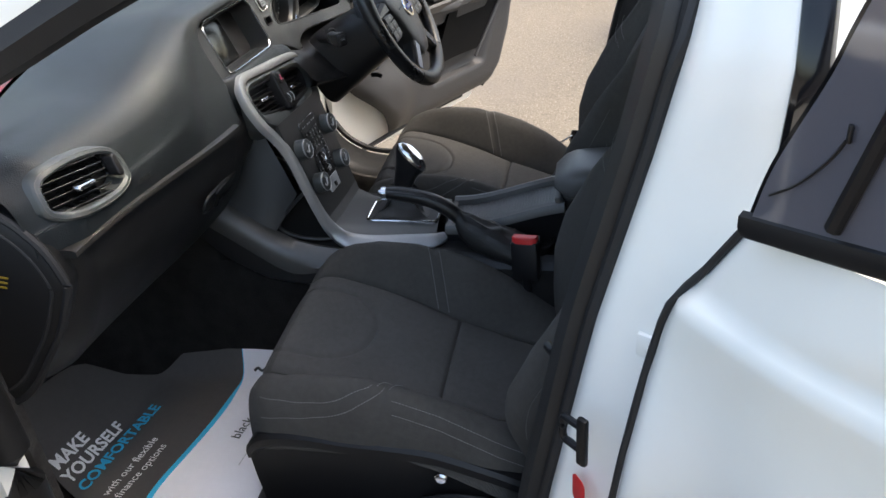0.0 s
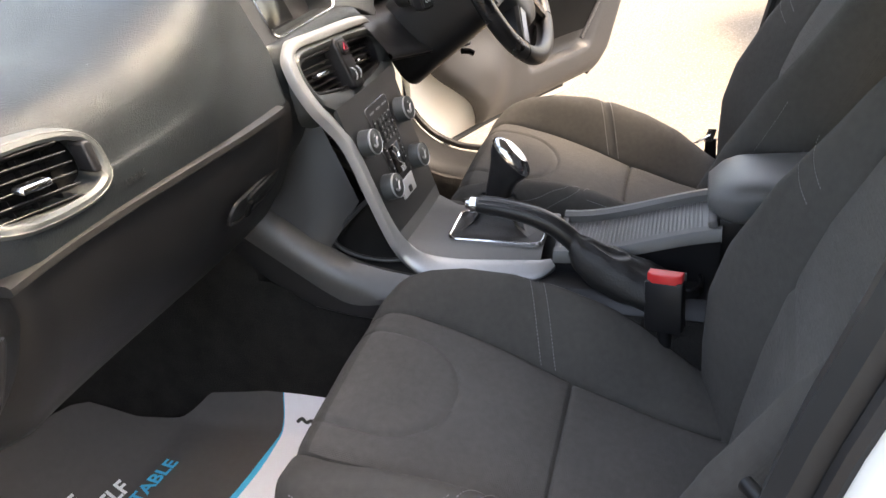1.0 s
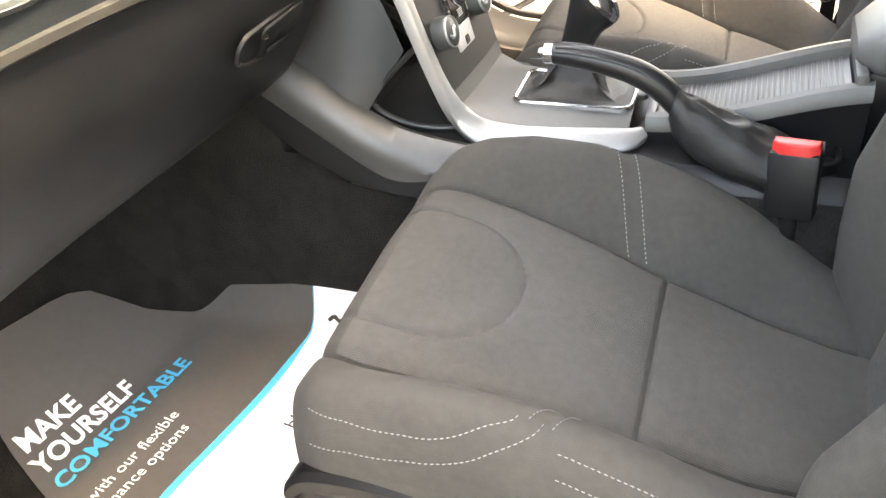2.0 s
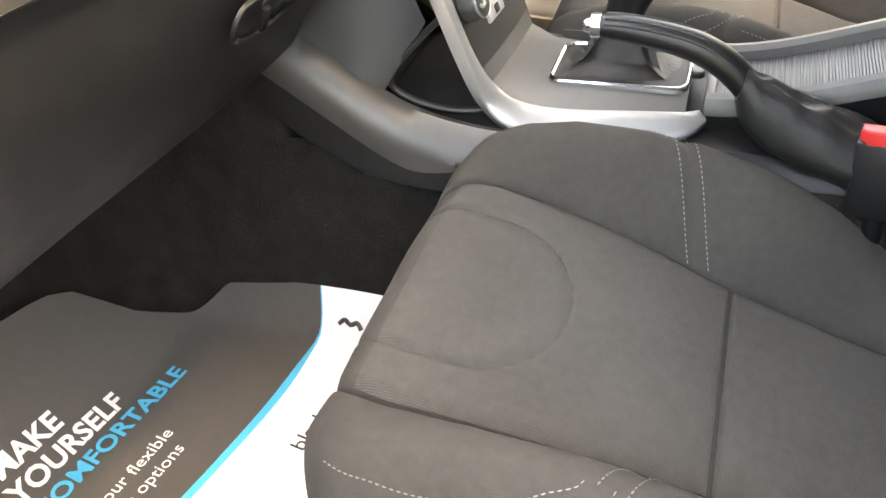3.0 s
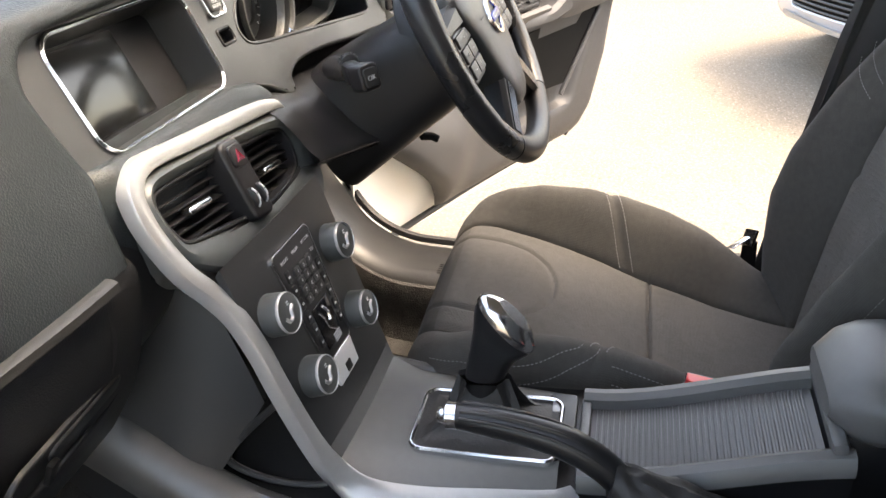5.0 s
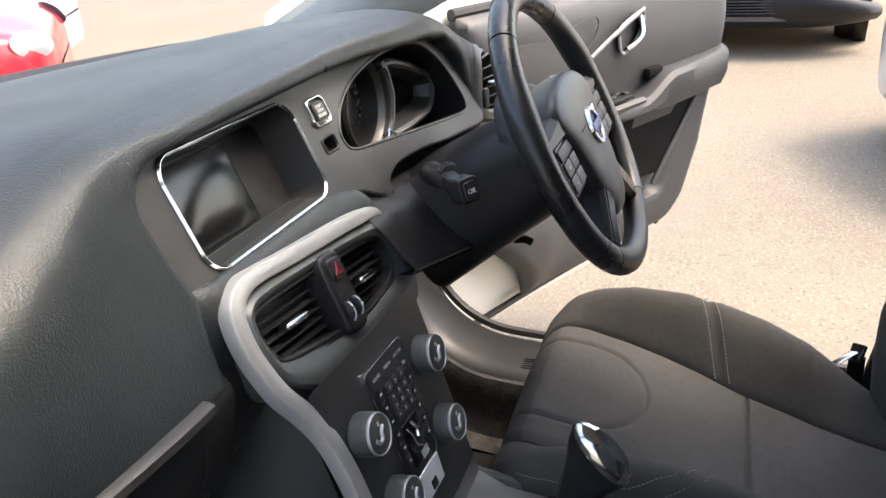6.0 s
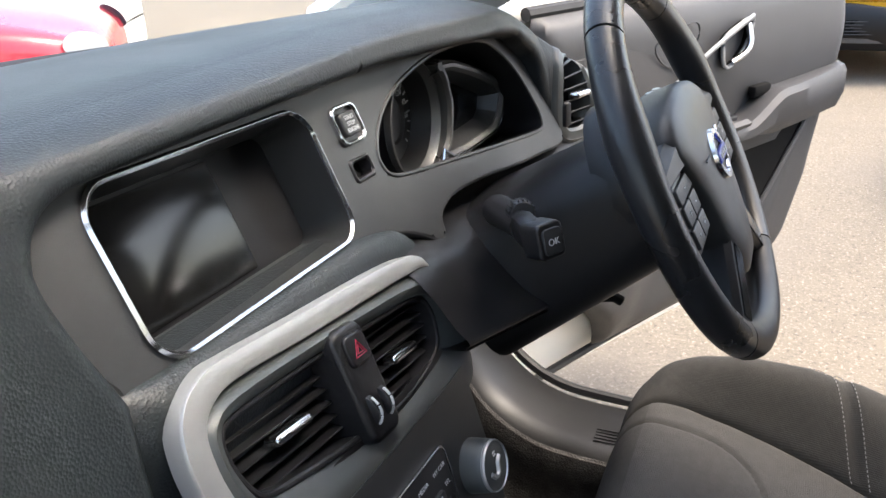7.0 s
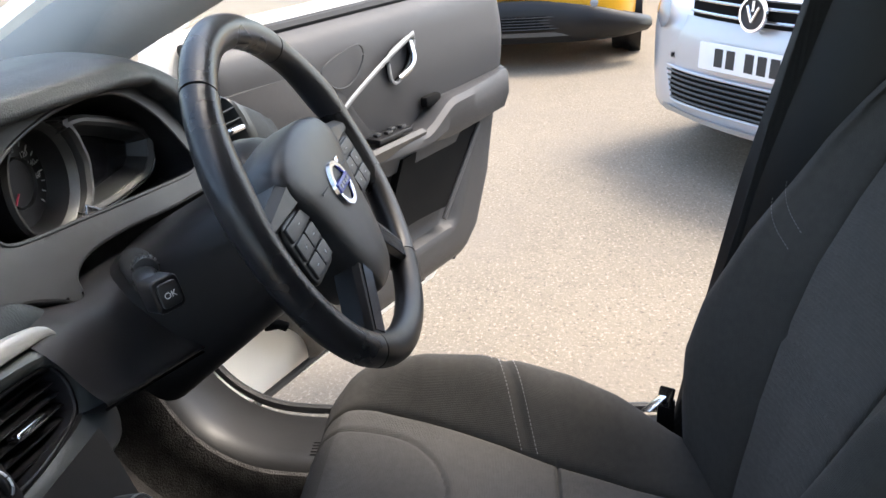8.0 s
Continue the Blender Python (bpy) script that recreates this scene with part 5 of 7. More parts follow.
    part("tray_end", moved(box(x1 - x0 + 0.03, 0.016, 0.045, 0.006), pose((x0 + x1) / 2, yb - 0.010, tray_z(yb) + 0.008, -14)), CONSOLE, con)
    part("tray_front", moved(box(x1 - x0 + 0.02, 0.012, 0.020, 0.004), pose((x0 + x1) / 2, ya + 0.006, 0.622)), CONSOLE, con)
    # armrest
    rows = []
    for k in range(12):
        f = k / 11
        y = 0.365 - 0.24 * f
        w = 0.078 * (1 - (1 - min(1, f * 5)) ** 2 * 0.35)
        h = 0.036 * math.sqrt(1 - (1 - min(1, f * 4 + 0.05)) ** 2)
        rows.append([(0.018 + w * math.copysign(abs(math.cos(q)) ** 0.5, math.cos(q)), y, 0.722 + 0.02 * f + h * math.copysign(abs(math.sin(q)) ** 0.6, math.sin(q))) for q in (2 * math.pi * j / 28 for j in range(28))])
    part("armrest", sheet(rows, around=True, caps=True), CONSOLE, con, "padded dark armrest lid")
    part("armrest_box", box(0.13, 0.22, 0.12, 0.012, (0.018, 0.25, 0.645)), BLACK, con)
    # dished pocket behind the brake
    part("pocket_rim", moved(frame_ring(rrect(0.07, 0.075, 0.03, 6), rrect(0.058, 0.063, 0.025, 6), -0.02, 0.004, 0.002), pose(-0.085, 0.400, 0.612)), BLACK, con)
    return con


def build_gear_lever():
    g = thing("gear_lever", "gear lever with chrome topped black knob", "gear lever", at=(0.016, 0.735, 0.622))
    slope = lambda z: 0.55 * smooth01((z - 0.05) / 0.07)
    sec = [(0.0, 0.013, 0.016, 0.0), (0.012, 0.014, 0.019, 0.0), (0.045, 0.016, 0.022, 0.002), (0.085, 0.0185, 0.027, 0.004), (0.108, 0.0215, 0.035, 0.004), (0.124, 0.0195, 0.036, 0.000), (0.134, 0.011, 0.022, -0.004)]
    rows = [[(w * math.cos(q), dy + d * math.sin(q), 0.030 + z + slope(z) * d * math.sin(q)) for q in (2 * math.pi * j / 24 for j in range(24))] for z, w, d, dy in spline(sec, 4)]
    part("knob", sheet(rows, around=True, caps=True), LEATHER, g, "black leather gear knob")
    rows = [[(w * 1.03 * math.cos(q), dy + d * 1.03 * math.sin(q), 0.0315 + z + slope(z) * d * math.sin(q)) for q in (2 * math.pi * j / 24 for j in range(24))] for z, w, d, dy in spline(sec, 4)[18:]]
    tilt = part("knob_cap", sheet(rows, around=True, caps=True), CHROME, g, "chrome knob cap")
    part("pattern_plate", moved(plate(rrect(0.018, 0.034, 0.008, 5), 0, 0.0015, 0.0008), pose(0, -0.003, 0.1635, 29)), GLOSS, tilt)
    for dx in (-0.005, 0.0, 0.005):
        part("pattern_line", moved(box(0.0012, 0.018, 0.0006, 0), pose(dx, -0.003, 0.1655, 29)), MARK, tilt)
    part("collar", lathe([(0.016, 0.020), (0.0165, 0.030), (0.014, 0.034)], 24), CHROME, g, "silver knob collar")
    part("shaft", lathe([(0.010, -0.01), (0.010, 0.03)], 16), BLACK, g)
    g.rotation_euler = (radians(20), 0, 0)
    return g


def crumple(f, q):
    """Folds of soft leather round a lever, deepest half way down."""
    n = noise.noise(Vector((f * 2.6 + 3, math.cos(q) * 2.4, math.sin(q) * 2.4)))
    m = noise.noise(Vector((f * 7.0 + 7, math.cos(q) * 1.4, math.sin(q) * 1.4)))
    return (0.0040 * (1 - 2.6 * abs(n)) + 0.0016 * m + 0.0016 * math.sin(26 * f + 2.2 * math.cos(q))) * smooth01(f * 4) * smooth01((1 - f) * 6)


def build_handbrake():
    h = thing("handbrake", "black handbrake lever with leather gaiter and silver button", "handbrake")
    path = [(-0.104, 0.722, 0.735), (-0.104, 0.690, 0.733), (-0.105, 0.650, 0.727), (-0.105, 0.615, 0.717), (-0.105, 0.585, 0.700), (-0.105, 0.560, 0.676), (-0.106, 0.545, 0.655)]
    rad = [0.0125, 0.0145, 0.0155, 0.0165, 0.0165, 0.0160, 0.0150]
    pr = spline([(*p, r) for p, r in zip(path, rad)], 5)
    part("grip", tube([p[:3] for p in pr], [float(p[3]) for p in pr], 16), LEATHER, h, "black moulded grip")
    for s in (-1, 1):
        part("grip_seam", tube([(p[0] + s * 0.0065, p[1], p[2] + p[3] * 0.90) for p in pr[2:26]], 0.0019, 8), LEATHER, h)
        part("grip_seam", tube([(p[0] + s * 0.0125, p[1], p[2] + p[3] * 0.62) for p in pr[2:26]], 0.0019, 8), LEATHER, h)
    part("button", moved(lathe([(0.0080, -0.004), (0.0082, 0.009), (0.0070, 0.013), (0.003, 0.0145)], 18), axes((-0.104, 0.722, 0.735), (1, 0, 0), (0, 0.05, 1)) @ pose(0, 0, 0, 180) @ pose(0, 0, 0)), CHROME, h, "silver release button")
    part("grip_end", moved(lathe([(0.0135, -0.006), (0.0138, 0.004), (0.011, 0.006)], 18), axes((-0.104, 0.722, 0.735), (1, 0, 0), (0, 0.05, 1)) @ pose(0, 0, 0, 180)), CHROME, h)
    rows = []
    gp = spline([(0.566, 0.680, 0.0185, 0.0190), (0.552, 0.661, 0.0265, 0.0270), (0.520, 0.640, 0.0360, 0.0330), (0.485, 0.623, 0.0430, 0.0345), (0.445, 0.608, 0.0465, 0.0330), (0.405, 0.597, 0.0480, 0.0300)], 12)
    for i, (y, z, w, d) in enumerate(gp):
        f = i / (len(gp) - 1)
        rows.append([(-0.108 + (w + 0.0012 * math.sin(5 * q + 6 * f) * f) * math.cos(q), y - 0.25 * d * math.sin(q), z + (d + crumple(f, q)) * math.sin(q)) for q in (2 * math.pi * j / 60 for j in range(60))])
    part("gaiter", sheet(rows, around=True, caps=True), GAITER, h, "creased black leather gaiter")
    part("gaiter_seam", stitches([(-0.108 + 0.4 * w, y + 0.18 * d, z + 0.93 * d + 0.0035) for y, z, w, d in gp[3:]], 0.005, 0.0011), BLACK, h, "stitched gaiter seam")
    part("gaiter_collar", tube([(-0.106 + 0.018 * math.cos(q), 0.556 + 0.012 * math.sin(q), 0.668 + 0.016 * math.sin(q) * 1.0) for q in np.linspace(0, 2 * math.pi, 25)[:-1]], 0.0022, 6, closed=True), BLACK, h)
    return h


build_dashboard()
build_stack()
build_console()
build_gear_lever()
build_handbrake()


# ---- front seats (built about the seat's own middle line, x = 0) ----
INSERT_W = [(0.30, 0.120), (0.45, 0.125), (0.53, 0.131), (0.60, 0.141), (0.69, 0.152), (0.80, 0.163), (0.88, 0.167)]
MID_Z = [(0.28, 0.455), (0.34, 0.463), (0.44, 0.482), (0.56, 0.520), (0.62, 0.544), (0.68, 0.562), (0.74, 0.579), (0.80, 0.592), (0.86, 0.600), (0.90, 0.602)]
CREST_Z = [(0.28, 0.465), (0.34, 0.490), (0.378, 0.513), (0.45, 0.563), (0.52, 0.600), (0.59, 0.625), (0.654, 0.638), (0.734, 0.642), (0.79, 0.633), (0.83, 0.618), (0.86, 0.604), (0.90, 0.585)]


def bolster(y):
    return max(0.004, lerp_at(y, CREST_Z) - lerp_at(y, MID_Z))


def cushion_top(dx, y):
    """Height of the cushion over a point of its plan."""
    w, a = lerp_at(y, INSERT_W), abs(dx)
    hb = bolster(y)
    crest, edge = 0.224, 0.262
    if a < w:
        h = 0.005 * (1 - (a / w) ** 2)
    elif a < crest:
        t = (a - w) / (crest - w)
        h = hb * (t ** 0.75) * (1.5 - 0.5 * t) if t < 1 else hb
        h = hb * math.sin(t * math.pi / 2) ** 1.25
    else:
        t = min(1.0, (a - crest) / (edge - crest))
        h = hb - 0.085 * (1 - math.sqrt(max(0.0, 1 - t * t)))
    z = lerp_at(y, MID_Z) + h
    if y > 0.825:                                           # rolls over the front
        t = min(1.0, (y - 0.825) / 0.062)
        z -= 0.080 * (1 - math.sqrt(max(0.0, 1 - t ** 2.2)))
    return z


def seam_depth(dx, y):
    """How far a point sinks towards the nearest seam."""
    a, w = abs(dx), lerp_at(y, INSERT_W)
    d = 0.0
    d = max(d, 0.0085 * math.exp(-((a - w) / 0.0032) ** 2) + 0.003 * math.exp(-((a - w) / 0.010) ** 2))
    if a < w + 0.004:
        d = max(d, 0.007 * math.exp(-((y - 0.545) / 0.0028) ** 2) + 0.003 * math.exp(-((y - 0.545) / 0.010) ** 2))
    # horseshoe seam of the front panel
    if y > 0.66:
        if y > 0.785:
            r = abs(a - 0.105)
        else:
            r = abs(math.hypot(dx, (y - 0.785) * 1.12) - 0.105)
        d = max(d, 0.005 * math.exp(-(r / 0.0042) ** 2))
    # panel seam across each bolster
    if a > w:
        yy = 0.584 + 0.36 * (a - w)
        d = max(d, 0.004 * math.exp(-((y - yy) / 0.008) ** 2))
    return d


def back_lines(z):
    """Middle of the backrest's face and the forward reach of its bolsters at a height."""
    mid = lerp_at(z, [(0.45, 0.345), (0.55, 0.332), (0.64, 0.316), (0.72, 0.296), (0.82, 0.258), (0.90, 0.218), (1.0, 0.160), (1.1, 0.098), (1.25, 0.02)])
    fwd = lerp_at(z, [(0.45, 0.040), (0.55, 0.060), (0.64, 0.075), (0.72, 0.074), (0.82, 0.062), (0.90, 0.046), (1.0, 0.040), (1.1, 0.030), (1.25, 0.01)])
    half = lerp_at(z, [(0.45, 0.235), (0.60, 0.258), (0.95, 0.252), (1.06, 0.215), (1.14, 0.150), (1.25, 0.125)])
    return mid, fwd, half


def pinch(y):
    """Narrowing of the cushion in plan: towards the back, and round its front corners."""
    t = min(1.0, max(0.0, (y - 0.800) / 0.088))
    return 1.0 - 0.10 * smooth01((0.46 - y) / 0.14) - 0.33 * (1 - math.sqrt(1 - 0.98 * t * t))


def flank_point(s, y, fall):
    """A point on the outer side of a bolster, some way below its crest."""
    t = math.sqrt(max(0.0, 1 - (1 - fall / 0.085) ** 2))
    a = 0.224 + 0.038 * t
    return (s * (a + 0.0006) * pinch(y), y, cushion_top(a, y) + 0.0004)


def build_seat():
    seat = thing("front_seat", "black cloth front seat with grey stitching, empty", "car seat", "front seats")
    # cushion
    ys = sorted(set(np.linspace(0.30, 0.80, 130)) | {0.545 + 0.0018 * k for k in range(-5, 6)}) + list(0.80 + 0.0865 * np.sin(np.linspace(0.02, 1, 24) * math.pi / 2))
    rows = []
    inner, outer = list(np.linspace(-1, 1, 91)), list(np.sin(np.linspace(0, 1, 30) * math.pi / 2) ** 1.0)
    fine = [0.0017, 0.0034, 0.006, 0.010, 0.018]
    for y in ys:
        row = []
        w = lerp_at(y, INSERT_W)
        flank = [w + f for f in fine] + [w + 0.028 + (0.262 - w - 0.028) * t for t in outer]
        inside = [w * q for q in inner if abs(q) < 0.93]
        cols = [-f for f in flank[::-1]] + [-w, -w + 0.0017, -w + 0.0034] + inside + [w - 0.0034, w - 0.0017, w] + flank
        for dx in cols:
            z = cushion_top(dx, y) - seam_depth(dx, y) + 0.0025 * noise.noise(Vector((dx * 9, y * 9, 3.0)))
            row.append((dx * pinch(y), y, z))
        side = lambda p, s: [(p[0] + s * 0.004, p[1], p[2] - 0.03), (p[0] + s * 0.002, p[1], min(p[2] - 0.032, 0.512 - 0.10 * max(0.0, 0.55 - p[1]))), (p[0] - s * 0.05, p[1], 0.44)]
        rows.append(side(row[0], -1)[::-1] + row + side(row[-1], 1))
    last = rows[-1]
    for dy, dz, k in ((0.005, -0.018, 0.99), (0.003, -0.036, 0.98), (-0.010, -0.048, 0.965), (-0.05, -0.056, 0.93)):
        rows.append([(x * k, y + dy, max(min(z, z + dz), 0.43)) for x, y, z in last])
    part("cushion", sheet(rows), FABRIC, seat, "black woven seat cushion with seams")
    edge = 3 + len(fine) + len(outer) + 2
    part("cushion_insert", sheet([[(x, y, z + 0.0014) for x, y, z in r[edge:-edge]] for r in rows[:150]]), FABRIC_IN, seat, "paler woven middle field of the cushion")
    for s in (-1, 1):
        for off in (0.0, 0.022):
            ln = []
            for a in np.linspace(0.139, 0.228, 28):
                yy = 0.576 + off + 0.36 * (a - 0.15)
                ln.append((s * a, yy, cushion_top(a, yy) + 0.0004))
            part("stitching", stitches(ln), STITCH, seat, "pale grey stitching")
        # seams along the outer side: two run forward and part, two run back
        for fall in ([(0.634, 0.0), (0.66, 0.008), (0.69, 0.022), (0.72, 0.029), (0.76, 0.028), (0.80, 0.020), (0.835, 0.012)], [(0.612, 0.0), (0.64, 0.018), (0.67, 0.038), (0.70, 0.050), (0.73, 0.056), (0.76, 0.057), (0.80, 0.052), (0.835, 0.046)]):
            run = spline(fall, 6)
            ln = [flank_point(s, float(p[0]), max(0.0, float(p[1]))) for p in run]
            part("stitching", stitches(ln), STITCH, seat)
        for fall in (0.010, 0.030):
            ln = [flank_point(s, y, fall) for y in np.linspace(0.37, 0.60, 36)]
            part("stitching", stitches(ln), STITCH, seat)
    # backrest
    rows = []
    for z in np.linspace(0.42, 1.25, 94):
        mid, fwd, half = back_lines(z)
        w = 0.095 + 0.05 * smooth01((z - 0.55) / 0.45)
        w = min(w, half - 0.06)
        sec = [(0, 0.0), (w * 0.5, 0.001), (w * 0.93, -0.001), (w, -0.006), (w + 0.012, 0.006), ((w + half) * 0.5, fwd * 0.72), (half - 0.038, fwd), (half - 0.012, fwd * 0.80), (half, fwd * 0.15), (half, -0.05), (half - 0.03, -0.10), (half * 0.5, -0.115), (0, -0.118)]
        hs = spline(sec, 6)
        ring = [(p[0], mid + p[1]) for p in hs] + [(-p[0], mid + p[1]) for p in hs[-2:0:-1]]
        dent = 0.005 * math.exp(-((z - 0.735) / 0.006) ** 2)
        rows.append([(x, y - (dent if abs(x) < w and y > mid - 0.02 else 0) + 0.002 * noise.noise(Vector((x * 8, z * 8, 1.0))), z - 0.12 * (mid - y) * 0.3) for x, y in ring])
    reach = lambda x, z: 0.030 * smooth01((-x - 0.15) / 0.08) * math.exp(-((z - 0.60) / 0.10) ** 2)
    rows = [[(x, y - 0.022 - 0.056 * x + reach(x, z), z) for x, y, z in r] for r in rows]
    part("backrest_insert", sheet([[(x, y + 0.0014, z) for x, y, z in r[-17:] + r[:18]] for r in rows[:86]]), FABRIC_IN, seat, "paler woven middle field of the backrest")
    part("backrest", sheet(rows, around=True, caps=True), FABRIC, seat, "black woven backrest with raised side bolsters")
    for s in (-1, 1):
        for off in (0.0, 0.022):
            ln = []
            for q in np.linspace(0.0, 0.85, 22):
                z = 0.832 + off + 0.05 * q
                mid, fwd, half = back_lines(z)
                a = 0.150 + (half - 0.165) * q
                ln.append((s * a, mid + fwd * (0.45 + 0.60 * math.sin(q * 1.9)) + 0.007 - 0.022 - 0.056 * s * a, z))
            if s > 0:
                part("stitching", stitches(ln, r=0.0006), STITCH, seat)
            ln = []
            for z in np.linspace(0.56, 0.82, 34):
                mid, fwd, half = back_lines(z)
                ln.append((s * (half - 0.003 + 0.0025 * (off > 0)), mid + fwd * 0.42 - off - 0.022 - 0.056 * s * half + reach(s * half, z), z))
            part("stitching", stitches(ln), STITCH, seat)
    # plastic base with side shields, bolts and runners
    for s in (-1, 1):
        prof = [(0.868, 0.505), (0.845, 0.530), (0.80, 0.541), (0.74, 0.541), (0.69, 0.535), (0.60, 0.530), (0.53, 0.522), (0.46, 0.500), (0.41, 0.482), (0.36, 0.462)]
        rows = []
        for y, zt in spline(prof, 8):
            low = 0.335 + 0.06 * smooth01((0.62 - y) / 0.2)
            rows.append([(s * x, y, z) for x, z in ((0.235, zt + 0.002), (0.262, zt + 0.004), (0.268, zt - 0.004), (0.266, zt - 0.022), (0.258, zt - 0.030), (0.252, (zt + low) / 2), (0.238, low), (0.20, low - 0.01))])
        part("side_shield", sheet(rows), BLACK, seat, "black plastic seat side shield")
        part("shield_bolt", moved(lathe([(0.011, 0), (0.0115, 0.004), (0.008, 0.007), (0.004, 0.0065)], 18), pose(s * 0.266, 0.520, 0.474, 0, 90 * s, 0)), CHROME, seat, "steel pivot bolt")
        part("shield_rib", tube(spline([(s * 0.258, 0.56, 0.405), (s * 0.262, 0.50, 0.425), (s * 0.262, 0.42, 0.420), (s * 0.258, 0.34, 0.405)], 5), 0.006, 8), BLACK, seat)
        part("runner", box(0.035, 0.62, 0.022, 0.004, (s * 0.19, 0.60, 0.300)), FLANK, seat, "steel seat runner")
        part("runner_foot", box(0.05, 0.05, 0.03, 0.006, (s * 0.19, 0.865, 0.302)), BLACK, seat)
    part("front_valance", box(0.49, 0.03, 0.13, 0.012, (0, 0.845, 0.435)), BLACK, seat)
    part("seat_pan", box(0.46, 0.50, 0.06, 0.01, (0, 0.60, 0.385)), BLACK, seat)
    return seat


left = build_seat()
left.location = (-0.378, 0, 0)
tagged(left, "black cloth passenger seat with grey stitching and plastic side shield")
right = copy_thing(left, Matrix.Translation((0.375, -0.024, 0.012)))
tagged(right, "black cloth driver's seat with grey stitching beside the steering wheel")


def build_buckle(m, label, tall):
    b = thing("belt_buckle", label, "seat belt buckle", "belt buckles")
    b.matrix_world = m
    part("case", box(0.058, 0.026, tall, 0.005, (0, 0, -tall / 2 - 0.008)), BLACK, b, "black buckle case")
    part("release", moved(plate([(-0.026, -0.011), (0.026, -0.011), (0.026, 0.006), (0.018, 0.012), (-0.018, 0.012), (-0.026, 0.006)], -0.012, 0.004, 0.003), pose(0, 0, 0)), RED, b, "red release button")
    part("slot_plate", box(0.056, 0.004, 0.014, 0.001, (0, -0.0145, -0.006)), FLANK, b)
    part("stalk", tube([(0, 0, -tall), (0, -0.01, -tall - 0.07), (0, -0.03, -tall - 0.14)], 0.011, 10), BLACK, b)


build_buckle(pose(-0.142, 0.420, 0.655, 8, 4, 78), "black seat belt buckle with red button beside the handbrake", 0.085)
build_buckle(pose(0.130, 0.457, 0.616, 8, -4, 80), "black seat belt buckle with red button by the tray", 0.07)

# seat belt and its lower anchor by the driver's door
belt = thing("seat_belt", "black webbing seat belt hanging along the driver's pillar", "seat belt")
pts = spline([(0.645, 0.090, 1.42), (0.655, 0.145, 1.20), (0.66, 0.190, 1.00), (0.662, 0.230, 0.80), (0.660, 0.27, 0.62), (0.650, 0.31, 0.45)], 8)
part("webbing", thick([[(x + 0.004, y + 0.030, z), (x, y + 0.004, z), (x - 0.002, y - 0.018, z)] for x, y, z in pts], (0.002, 0.001, 0)), mat("black_webbing", (0.012, 0.012, 0.012), 0.8, bump=0.6, bscale=260, kind="weave"), belt, "black woven webbing")
part("tongue", moved(box(0.034, 0.006, 0.032, 0.003), pose(0.634, 0.350, 0.550, 30, 20, 30)), GLOSS, belt, "black belt tongue")
part("tongue_blade", moved(box(0.020, 0.002, 0.045, 0.001), pose(0.628, 0.366, 0.545, 70, 20, 30)), CHROME, belt, "steel tongue blade")
part("anchor_strap", thick([[(0.655, 0.33, 0.43), (0.655, 0.36, 0.43)], [(0.638, 0.335, 0.540), (0.638, 0.360, 0.535)]], (0.003, 0, 0.001)), BLACK, belt)
guide = thing("belt_guide_peg", "black plastic peg on the passenger pillar trim", "belt guide")
part("peg", tube([(-0.70, 0.318, 0.792), (-0.688, 0.326, 0.791), (-0.672, 0.336, 0.790)], [0.009, 0.008, 0.0075], 12), BLACK, guide)


